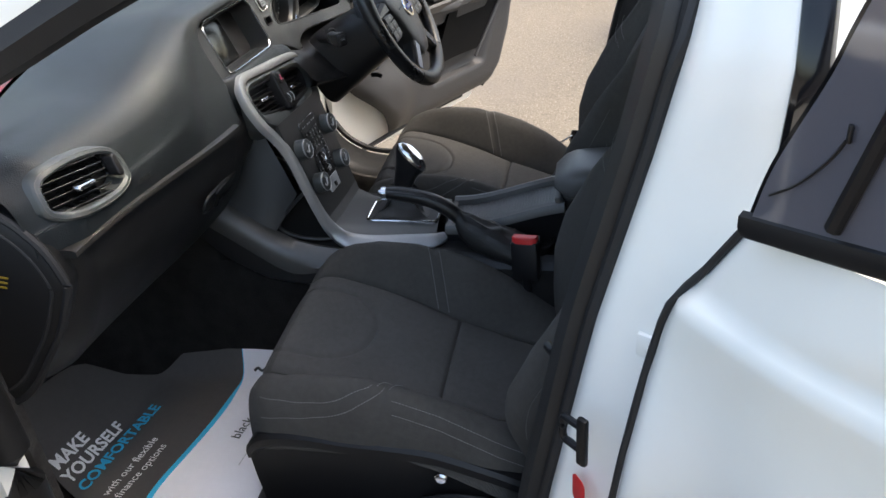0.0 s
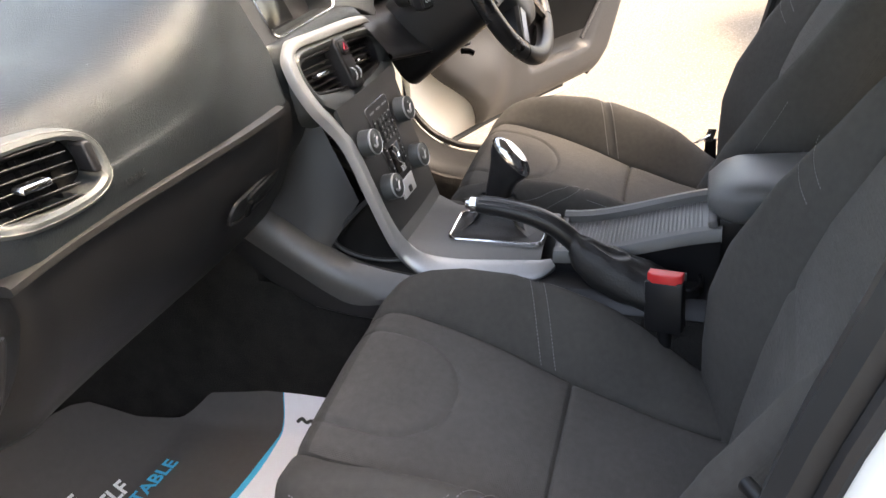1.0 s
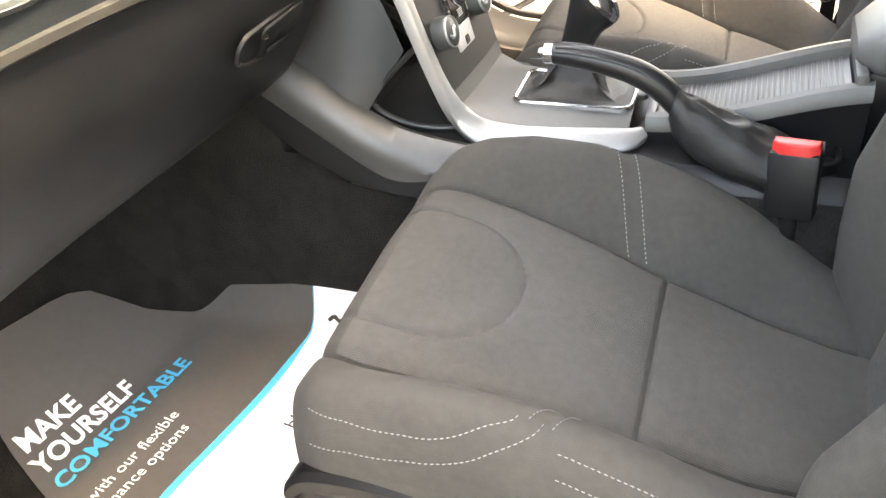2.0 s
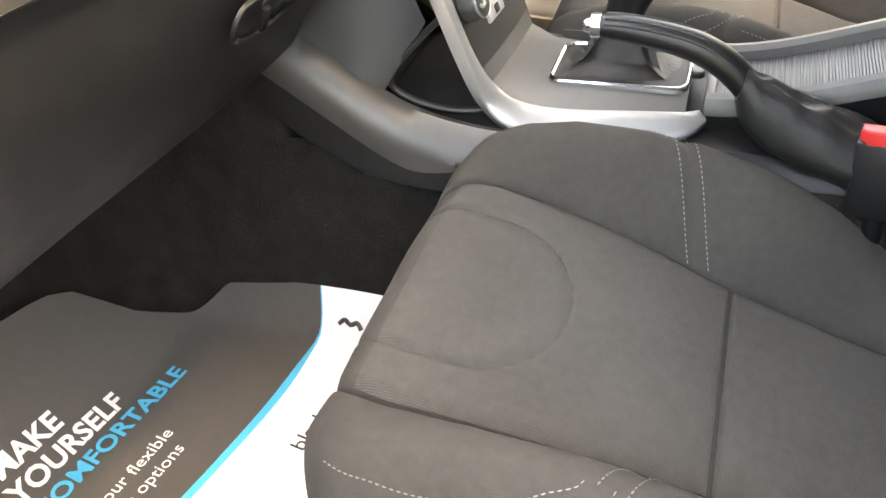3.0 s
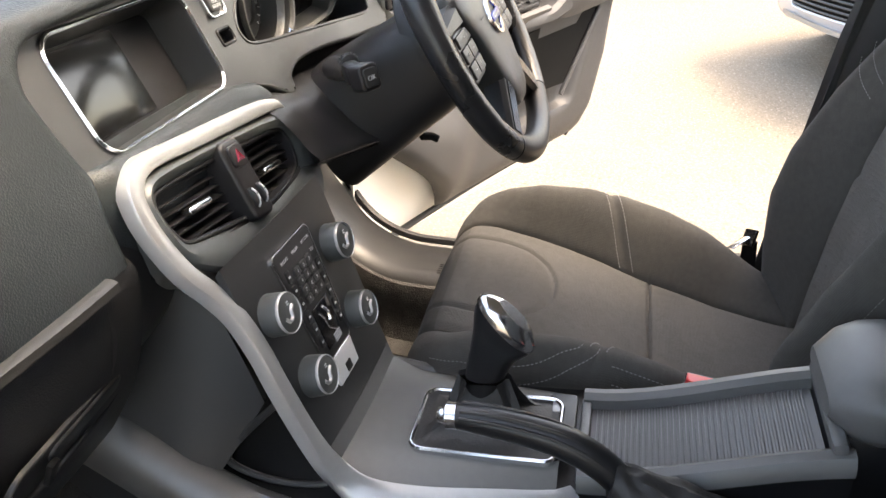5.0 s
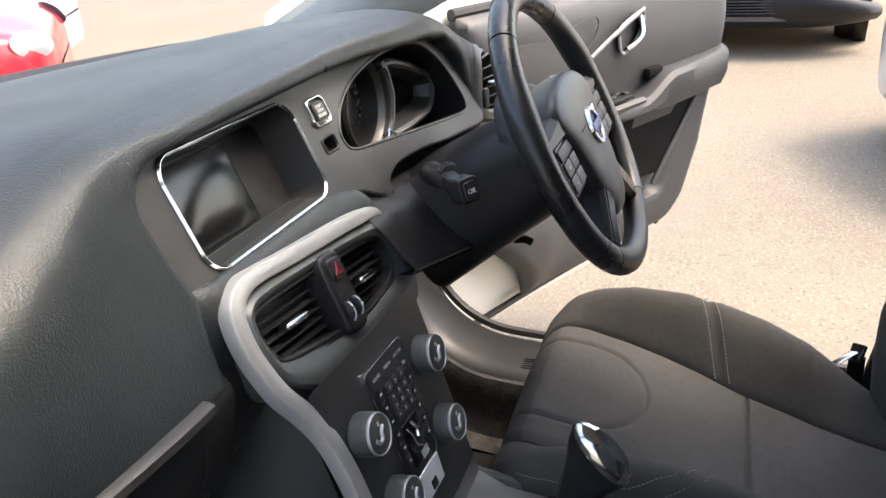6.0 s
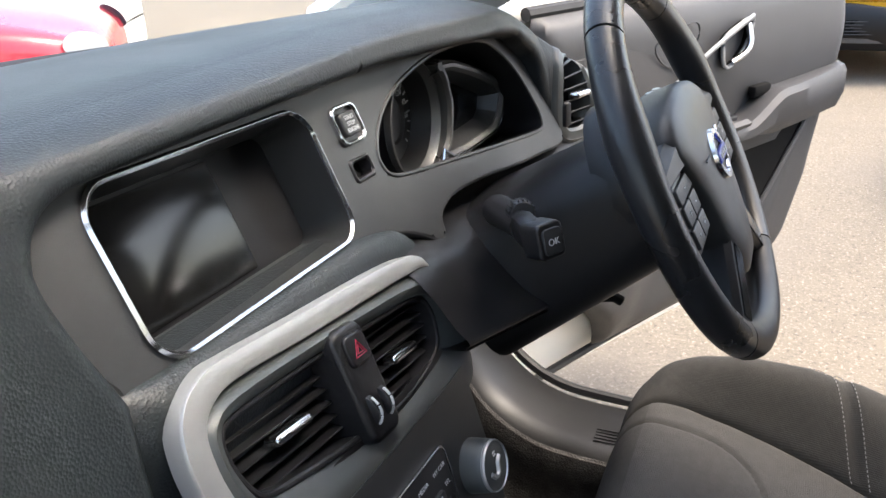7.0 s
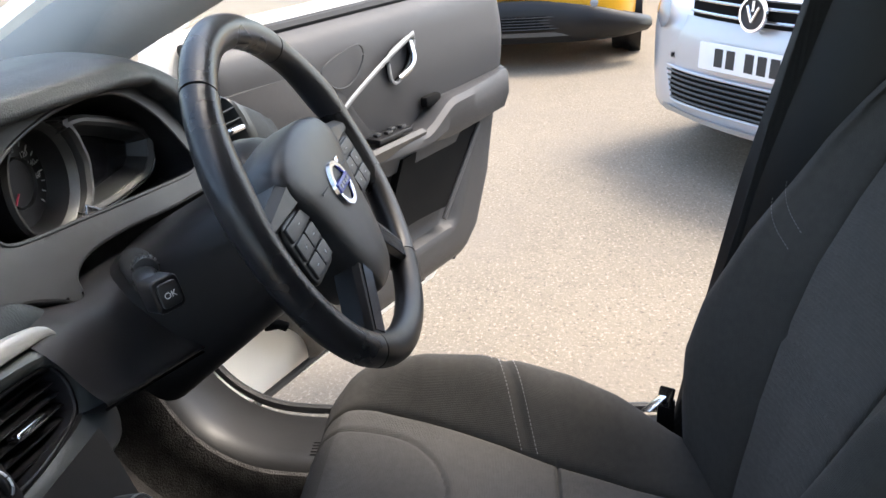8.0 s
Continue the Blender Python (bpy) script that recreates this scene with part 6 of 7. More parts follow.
# ---- steering wheel and column ----
def build_wheel():
    wh = thing("steering_wheel", "black leather steering wheel with round badge and button pads", "steering wheel")

    def arc(a0, a1, n, grip=True):
        out = []
        for q in np.radians(np.linspace(a0, a1, n)):
            bump = 0.0
            if grip:
                bump = 0.0022 * math.exp(-((math.degrees(q) % 360 - 22) / 12) ** 2) + 0.0022 * math.exp(-((math.degrees(q) % 360 - 158) / 12) ** 2)
            out.append((0.1865 * math.cos(q), 0.1865 * math.sin(q), 0.0, 0.0168 + bump))
        return out

    for a0, a1, m_, lab in ((-52, 52, WHEELSKIN, "stitched leather rim"), (52, 128, WHEELSKIN, "smooth leather rim top"), (128, 232, WHEELSKIN, "stitched leather rim"), (232, 308, BLACK, "smooth plastic rim foot")):
        pr = arc(a0 + 0.35, a1 - 0.35, 44)
        part("rim", moved(tube([p[:3] for p in pr], [p[3] for p in pr], 20, wide=1.12, up=(0, 0, 1)), W), m_, wh, lab)
    pr = arc(0, 360, 121)[:-1]
    part("rim_core", moved(tube([p[:3] for p in pr], 0.0148, 14, closed=True), W), DEEP, wh)
    for a0 in (12, 60, 100, 150, 195, -40):
        ln = []
        for q in np.radians(np.linspace(a0, a0 + 32, 30)):
            ln.append((0.1715 * math.cos(q), 0.1715 * math.sin(q), 0.0075))
        part("rim_stitching", moved(stitches(ln, 0.005, 0.0009), W), BLACK, wh)
    # airbag pad
    outl = spline([(-0.092, 0.030), (-0.070, 0.056), (0.0, 0.066), (0.070, 0.056), (0.092, 0.030), (0.070, -0.010), (0.055, -0.060), (0.030, -0.096), (0.0, -0.102), (-0.030, -0.096), (-0.055, -0.060), (-0.070, -0.010)][::-1], 5, True)
    outl = [(p[0] * 1.10, p[1] * 1.14 - 0.006) for p in outl]
    rings = [[(x * k, y * k - 0.004 * (1 - k), z) for x, y in outl] for k, z in ((1.00, -0.045), (1.05, -0.020), (1.05, 0.004), (1.02, 0.012), (0.94, 0.017), (0.74, 0.0215), (0.45, 0.024), (0.15, 0.025))]
    pad = part("airbag_pad", moved(sheet(rings, around=True, caps=True), W), PANEL, wh, "grey grained airbag pad")
    part("pad_crease", moved(tube([(x, 0.004, 0.0245) for x in (-0.060, -0.035)], 0.0008, 6), W), BLACK, pad)
    part("pad_crease", moved(tube([(x, 0.004, 0.0245) for x in (0.035, 0.060)], 0.0008, 6), W), BLACK, pad)
    for j in range(2):
        part("pad_mark", moved(box(0.010, 0.002, 0.0006, 0), W @ pose(0.002, -0.070 - 0.006 * j, 0.0215)), BLACK, pad)
    # round badge: ring, diagonal bar, plain blue band
    bd = W @ pose(0, -0.006, 0.0245)
    part("badge_ring", moved(lathe([(0.0185, 0.0), (0.0200, 0.004), (0.0255, 0.004), (0.0265, 0.0)], 40, caps=False), bd), CHROME, pad, "chrome badge ring")
    part("badge_disc", moved(lathe([(0.0005, 0.001), (0.0190, 0.001), (0.0195, 0.0)], 36), bd), PANEL, pad)
    part("badge_bar", moved(box(0.046, 0.011, 0.004, 0.001, (0, 0, 0.0035)), bd), BLUE, pad, "blue badge band")
    part("badge_arrow", moved(box(0.012, 0.006, 0.003, 0.001, (0.021, 0.021, 0.003)), bd @ pose(0, 0, 0, 0, 0, 0)), CHROME, pad)
    for k in range(4):
        part("badge_bar_mark", moved(box(0.005, 0.0045, 0.001, 0), bd @ pose(-0.0135 + 0.009 * k, 0, 0.0058)), MARK, pad)
    # side spokes with button pads
    for s in (-1, 1):
        rows = []
        for q in np.linspace(0, 1, 10):
            x = 0.066 + 0.106 * q
            hi, lo = 0.050 - 0.018 * q, -0.034 + 0.006 * q - 0.010 * math.sin(q * math.pi)
            rise = 0.007 * (1 - q)
            rows.append([(s * x, hi, -0.018), (s * x, hi, 0.002 + rise), (s * x, hi - 0.008, 0.009 + rise), (s * x, 0.018, 0.009 + rise), (s * x, 0.013, 0.005), (s * x, lo + 0.010, 0.005), (s * x, lo, -0.001), (s * x, lo, -0.018)])
        sp = part("side_spoke", moved(sheet(rows, around=True, caps=True), W), PANEL, wh, "grey side spoke level with the pad")
        pod = part("button_pad", moved(plate(rrect(0.074, 0.066, 0.014, 5, s * 0.118, -0.018), 0.0, 0.0085, 0.003), W), BLACK, wh, "button pad with five keys")
        for k, (bx, by, bw, bh) in enumerate(((0.118, 0.0040, 0.062, 0.015), (0.1025, -0.0150, 0.0290, 0.0185), (0.1335, -0.0150, 0.0290, 0.0185), (0.1025, -0.0355, 0.0290, 0.0185), (0.1335, -0.0355, 0.0290, 0.0185))):
            part("key", moved(plate(rrect(bw, bh, 0.002, 3, s * bx, by), 0.006, 0.0115, 0.0012), W), PANEL, pod)
            part("key_mark", moved(box(0.0045, 0.0010, 0.0005, 0), W @ pose(s * bx, by, 0.0118)), MARK, pod)
            if k in (2, 3):
                part("key_mark", moved(box(0.0010, 0.0045, 0.0005, 0), W @ pose(s * bx, by, 0.0118)), MARK, pod)
        # lower spokes
        rows = []
        for q in np.linspace(0, 1, 12):
            c = np.array((s * (0.040 + 0.072 * q), -0.078 - 0.068 * q))
            hw = 0.020 - 0.004 * q
            n2 = np.array((0.707 * s, 0.707))
            zt = 0.010 - 0.006 * q
            rows.append([(*(c + n2 * hw * k), zt + h) for k, h in ((-1, -0.022), (-1, 0.0), (-0.7, 0.006), (0.7, 0.006), (1, 0.0), (1, -0.022))])
        ls = part("lower_spoke", moved(sheet(rows, around=True, caps=True), W), BLACK, wh, "black lower spoke")
        rows2 = [[(*(np.array((s * (0.040 + 0.066 * q), -0.081 - 0.063 * q)) + np.array((0.707 * s, 0.707)) * 0.010 * k), 0.0175 - 0.006 * q) for k in (-1, 0, 1)] for q in np.linspace(0.1, 0.9, 6)]
        part("spoke_inlay", moved(thick(rows2, (0, 0, -0.004)), W), GLOSS, ls, "gloss black spoke inlay")
    # hub behind, column shroud, stalks
    part("hub", moved(lathe([(0.085, -0.075), (0.088, -0.055), (0.080, -0.035), (0.060, -0.020)], 30), W), BLACK, wh, "black hub cover")
    return wh


def build_column():
    col = thing("steering_column", "black steering column shroud with control stalks", "steering column")
    rows = []
    for q in np.linspace(0, 1, 12):
        w, h, zz = 0.085 + 0.025 * q, 0.080 + 0.02 * q, -0.05 - 0.20 * q
        rows.append([(w * math.copysign(abs(math.cos(a)) ** 0.6, math.cos(a)), -0.022 * q - 0.006 + h * math.copysign(abs(math.sin(a)) ** 0.6, math.sin(a)) * (0.75 if math.sin(a) > 0 else 1.0), zz) for a in (2 * math.pi * k / 32 for k in range(32))])
    part("shroud", moved(sheet(rows, around=True, caps=True), W), BLACK, col, "black column shroud")
    # knee panel below the instruments
    rows = []
    for x in np.linspace(0.135, 0.70, 30):
        c = min(x, 0.46) - 0.16
        ye, ze = 0.918 - 0.165 * c + 0.10 * smooth01((x - 0.46) / 0.24), 0.886 - 0.225 * c - 0.02 * smooth01((x - 0.46) / 0.2)
        t = 0.020 * smooth01((x - 0.16) / 0.10)
        rows.append([(x, y, z) for y, z in spline([(1.05, 0.968 - t), (0.985, 0.958 - t), (0.958, 0.940 - t), (0.5 * (0.945 + ye), 0.5 * (0.925 - t + ze)), (ye, ze + 0.006), (ye + 0.003, ze), (ye + 0.03, ze - 0.006), (1.20, ze - 0.02), (1.45, 0.78)], 4)])
    part("knee_panel", sheet(rows), BLACK, col, "black knee panel under the column")
    sm = axes((0.168, 0.874, 0.988), (0.82, 0.52, -0.12), (0.0, 0.20, 0.98))
    st = part("control_stalk", moved(joined(box(0.042, 0.027, 0.020, 0.006, (0.018, 0, 0)), tube([(0.032, 0, 0), (0.07, -0.002, 0), (0.14, -0.01, 0)], [0.0125, 0.014, 0.016], 16)), sm), BLACK, col, "chunky black control stalk")
    # end face of the stalk with a square key
    fm = axes((0.164, 0.861, 0.988), (0.80, -0.55, 0.05), (0.05, 0.20, 0.98))
    part("stalk_end", moved(plate(rrect(0.027, 0.031, 0.006, 4), -0.016, 0.006, 0.003), fm), BLACK, st)
    part("stalk_key", moved(plate(rrect(0.019, 0.022, 0.004, 4), 0.004, 0.0085, 0.001), fm), PANEL, st)
    part("key_word", moved(lettering("OK", 0.008, 0.0002, align="CENTER"), fm @ pose(0, -0.003, 0.0088)), MARK, st)
    part("stalk_roller", moved(lathe([(0.0105, -0.007), (0.0120, -0.005), (0.0120, 0.005), (0.0105, 0.007)], 20), sm @ pose(0.050, 0.008, 0.004, 0, 90, 0)), PANEL, st, "ribbed roller")
    for k in range(10):
        a = 0.35 * k - 1.5
        part("roller_rib", moved(box(0.012, 0.0014, 0.0014, 0), sm @ pose(0.050, 0.008 + 0.0120 * math.cos(a), 0.004 + 0.0120 * math.sin(a))), BLACK, st)
    sm2 = axes((0.575, 0.835, 1.010), (-0.92, 0.30, -0.10), (0, 0.2, 0.98))
    st2 = part("wiper_stalk", moved(joined(box(0.06, 0.030, 0.020, 0.006, (0.03, 0, 0)), tube([(0.05, 0, 0), (0.08, 0, 0), (0.13, -0.01, 0)], [0.012, 0.014, 0.016], 14)), sm2), BLACK, col, "wiper stalk with symbols")
    for k in range(2):
        part("stalk_mark", moved(lathe([(0.004, 0), (0.005, 0.0006), (0.003, 0.0008)], 12), sm2 @ pose(0.012 + 0.016 * k, 0.0152, 0.0, -90)), MARK, st2)
    part("column_lever", moved(tube([(0, 0, 0), (0.012, -0.012, -0.004), (0.016, -0.020, -0.010)], 0.006, 10), pose(0.392, 0.865, 0.825)), DEEP, col)
    return col


build_wheel()
build_column()


# ---- driver's door, standing open ----
def build_driver_door():
    d = Vector((0.878, -0.4787, 0))
    n = Vector((-0.4787, -0.878, 0))
    H = Vector((0.80, 1.084, 0))
    door = thing("driver_door", "open white driver's door with dark grey inner panel", "car door")

    def at(s, z, o=0.0):
        p = H + d * s + n * o
        return (p.x, p.y, z)

    def rear(z):
        return lerp_at(z, [(0.36, 0.70), (0.42, 0.80), (0.47, 0.87), (0.60, 0.945), (0.80, 1.005), (0.95, 1.015), (1.10, 1.01)])

    def front(z):
        return lerp_at(z, [(0.36, 0.02), (0.45, 0.0), (0.75, 0.02), (1.0, 0.04), (1.1, 0.06)])

    rows = []
    for z in np.linspace(0.36, 1.085, 22):
        rows.append([at(front(z) - 0.02 + (rear(z) + 0.012 - front(z) + 0.02) * q, z, -0.060) for q in np.linspace(0, 1, 22)])
    part("door_shell", thick(rows, tuple(-0.075 * n)), WHITE, door, "white door shell")
    rows = []
    zs, qs = np.linspace(0.40, 1.062, 64), np.linspace(0.0, 1.0, 72)
    for z in zs:
        row = []
        for q in qs:
            s = front(z) + 0.20 * smooth01((0.68 - z) / 0.26) * (1 - q) + (rear(z) - front(z)) * q
            o = 0.0
            edge = min(1.0, min(q, 1 - q) * 18, (z - 0.40) * 16, (1.062 - z) * 16)
            o -= 0.035 * (1 - math.sqrt(max(0.0, 1 - (1 - edge) ** 2)))
            # belly above the armrest line and a flat field above it
            o += 0.018 * smooth01((s - 0.10) / 0.2) * math.exp(-((z - 0.92) / 0.12) ** 2)
            # map pocket
            o -= 0.032 * smooth01((s - 0.42) / 0.05) * smooth01((0.86 - s - 0.5 * (0.70 - z)) / 0.06) * smooth01((z - 0.50) / 0.02) * smooth01((0.715 - z) / 0.015)
            # loudspeaker bulge
            o += 0.030 * smooth01(1.25 - math.hypot((s - 0.20) / 0.13, (z - 0.54) / 0.12))
            row.append(at(s, z, o))
        rows.append(row)
    part("door_panel", sheet(rows), DOORTRIM, door, "dark grey moulded door panel")
    # map pocket: a near-black sheet paints the shade of the slanting slot under the armrest
    rows = []
    for q in np.linspace(0, 1, 16):
        lo, hi = 0.44 + 0.10 * q, 0.70 + 0.16 * q
        z = 0.575 + 0.165 * q
        rows.append([at(lo + (hi - lo) * f, z, 0.010 - 0.014 * math.sin(math.pi * f)) for f in np.linspace(0, 1, 10)])
    part("pocket_shade", thick(rows, tuple(-0.02 * n)), DEEP, door, "near-black sheet painting the map pocket's shade")
    lipp = [at(0.70 + 0.16 * q, 0.575 + 0.165 * q, 0.014) for q in np.linspace(-0.15, 1, 12)]
    part("pocket_lip", tube(lipp, 0.006, 8), DOORTRIM, door)
    # cloth field
    rows = []
    for k in range(14):
        f = k / 13
        z = 0.815 + 0.175 * f
        rows.append([at(0.07 + (0.30 + 0.10 * (1 - f)) * q, z, 0.010 + 0.022 * math.sin(math.pi * q) * math.sin(math.pi * f)) for q in np.linspace(0, 1, 14)])
    part("cloth_insert", thick(rows, tuple(-0.012 * n)), DOORCLOTH, door, "dark cloth door insert")
    # armrest with pull grip
    rows = []
    for q in np.linspace(0, 1, 40):
        s = 0.38 + 0.605 * q
        grow = smooth01((q - 0.28) / 0.22)
        zt = 0.808 + 0.050 * grow - 0.006 * math.sin(math.pi * q)
        zb = 0.768 - 0.012 * grow
        o = 0.050 + 0.022 * math.sin(math.pi * min(1, q * 1.1)) - 0.045 * smooth01((q - 0.93) / 0.07) ** 2
        rows.append([at(s, zb, 0.0), at(s, zb + 0.004, o * 0.7), at(s, (zt + zb) / 2 - 0.01, o), at(s, zt - 0.012, o), at(s, zt, o * 0.86), at(s, zt + 0.002, o * 0.5), at(s, zt - 0.006, 0.0)])
    part("armrest", sheet(rows, caps=False), DOORTRIM, door, "padded grey armrest")
    # No hollow here: a black block gives the pull grip its shade.
    part("grip_shade_block", moved(box(0.060, 0.022, 0.026, 0.008), axes(at(0.640, 0.852, 0.026), d, Vector((0, 0, 1))) @ pose(0, 0, 0, -90)), DEEP, door, "black block standing in for the shaded pull grip recess")
    part("arm_inlay", sheet([[at(0.36 + 0.20 * q, z, o) for z, o in ((0.782, 0.056), (0.806, 0.066), (0.812, 0.054))] for q in np.linspace(0, 1, 8)]), FLANK, door, "satin graphite armrest inlay")
    sw = part("window_switches", moved(box(0.115, 0.040, 0.012, 0.004), axes(at(0.47, 0.820, 0.034), d, n)), BLACK, door, "window switch block")
    for k in range(4):
        part("switch", moved(box(0.018, 0.013, 0.009, 0.003), axes(at(0.435 + 0.024 * k, 0.828, 0.030 + 0.01 * (k % 2)), d, n)), PANEL, sw)
    # latch handle with silver strip
    strip = [at(s, z, o) for s, z, o in spline([(0.30, 0.875, 0.026), (0.36, 0.915, 0.030), (0.43, 0.950, 0.034), (0.505, 0.982, 0.036), (0.580, 1.008, 0.036)], 6)]
    part("handle_strip", tube(strip, 0.0055, 10, wide=0.6), SILVER, door, "satin silver strip")
    loop = spline([(0.500, 0.975), (0.540, 0.992), (0.582, 1.003), (0.590, 0.992), (0.578, 0.958), (0.555, 0.935), (0.520, 0.918), (0.503, 0.925), (0.497, 0.950)], 5, True)
    cup = [(float(a), float(b)) for a, b in loop]
    rows = [[at(0.545 + (a - 0.545) * k, 0.96 + (b - 0.96) * k, o) for a, b in cup] for k, o in ((0.96, 0.030), (0.90, 0.012), (0.45, 0.010), (0.05, 0.010))]
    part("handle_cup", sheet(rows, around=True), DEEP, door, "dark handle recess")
    part("handle_surround", tube([at(a, b, 0.028) for a, b in cup], 0.0042, 8, closed=True), SILVER, door, "satin silver handle surround")
    lever = [at(a, b, o) for a, b, o in spline([(0.578, 0.992, 0.026), (0.572, 0.962, 0.038), (0.556, 0.942, 0.040), (0.522, 0.926, 0.032)], 6)]
    part("latch_handle", tube(lever, 0.0065, 12), CHROME, door, "chrome latch handle")
    spk = spline([(0.30, 0.985), (0.345, 1.005), (0.415, 1.015), (0.425, 0.985), (0.38, 0.945), (0.33, 0.95)], 5, True)
    part("tweeter_outline", tube([at(s, z, 0.0215) for s, z in spk], 0.0018, 6, closed=True), PANEL, door)
    # window, seal and frame
    rows = [[at(0.10 + 0.88 * q, 1.06 + (0.33 - 0.20 * (1 - q) ** 1.5) * f, -0.062 - 0.10 * f) for q in np.linspace(0, 1, 12)] for f in np.linspace(0, 1, 6)]
    g = part("window_pane", thick(rows, tuple(-0.004 * n)), GLASS, door, "clear door window")
    g.visible_shadow = False
    part("window_seal", tube([at(0.05 + 0.93 * q, 1.068, -0.045) for q in np.linspace(0, 1, 10)], 0.012, 8), RUBBER, door, "black window seal")
    edge = [at(0.10 + 0.88 * q, 1.06 + (0.33 - 0.20 * (1 - q) ** 1.5), -0.155) for q in np.linspace(0, 1, 14)] + [at(0.985, 1.2, -0.10), at(0.985, 1.07, -0.06)]
    part("window_frame", tube(edge, 0.018, 8), BLACK, door, "black window frame")
    part("rubber_edge", tube([at(rear(z) - 0.004, z, -0.028) for z in np.linspace(0.40, 1.06, 26)], 0.006, 8), RUBBER, door)
    part("bump_stop", moved(box(0.02, 0.012, 0.014, 0.003), Matrix.Translation(at(0.842, 0.462, -0.02))), RUBBER, door)
    part("lower_seal", tube([at(0.02 + 0.62 * q, 0.378 + 0.02 * math.sin(q * 2), -0.04) for q in np.linspace(0, 1, 10)], 0.008, 8), RUBBER, door)
    # outside mirror
    m = part("door_mirror", moved(joined(box(0.20, 0.13, 0.13, 0.045, seg=4)), Matrix.Translation(at(0.14, 1.125, -0.24))), WHITE, door, "white door mirror")
    part("mirror_foot", tube([at(0.10, 1.06, -0.12), at(0.12, 1.07, -0.20)], 0.025, 10), BLACK, m)
    return door


build_driver_door()


# ---- passenger door, wide open at the camera's side: only its foot shows ----
def build_passenger_door():
    d, n = Vector((-0.87, -0.49, 0)), Vector((0.49, -0.87, 0))
    H = Vector((-0.86, 1.20, 0))
    door = thing("passenger_door", "open white passenger door with dark loudspeaker grille", "car door")

    def at(s, z, o=0.0):
        p = H + d * s + n * o
        return (p.x, p.y, z)

    rows = [[at(s, z, -0.04) for s in np.linspace(0.04, 0.95, 12)] for z in np.linspace(0.42, 1.02, 8)]
    part("door_shell", thick(rows, tuple(-0.07 * n)), WHITE, door, "white door shell")
    rows = [[at(s, z, 0.02 * math.sin(math.pi * min(1, s * 4)) - 0.03 * smooth01((0.05 - s) / 0.05)) for s in np.linspace(0.0, 0.92, 20)] for z in np.linspace(0.40, 1.0, 12)]
    part("door_panel", sheet(rows), PAD_LOW, door, "dark grey door panel")
    part("edge_trim", tube([at(-0.02, z, 0.050 - 0.02 * abs(z - 0.6)) for z in np.linspace(0.36, 1.0, 10)], 0.034, 18), PAD_LOW, door, "black rounded trim at the hinge edge")
    g = part("speaker_grille", moved(lathe([(0.085, 0.0), (0.085, 0.008), (0.075, 0.014), (0.002, 0.018)], 36), axes(at(0.18, 0.55, 0.034), d, (0, 0, 1)) @ pose(0, 0, 0, 180)), BLACK, door, "round loudspeaker grille")
    return door


build_passenger_door()


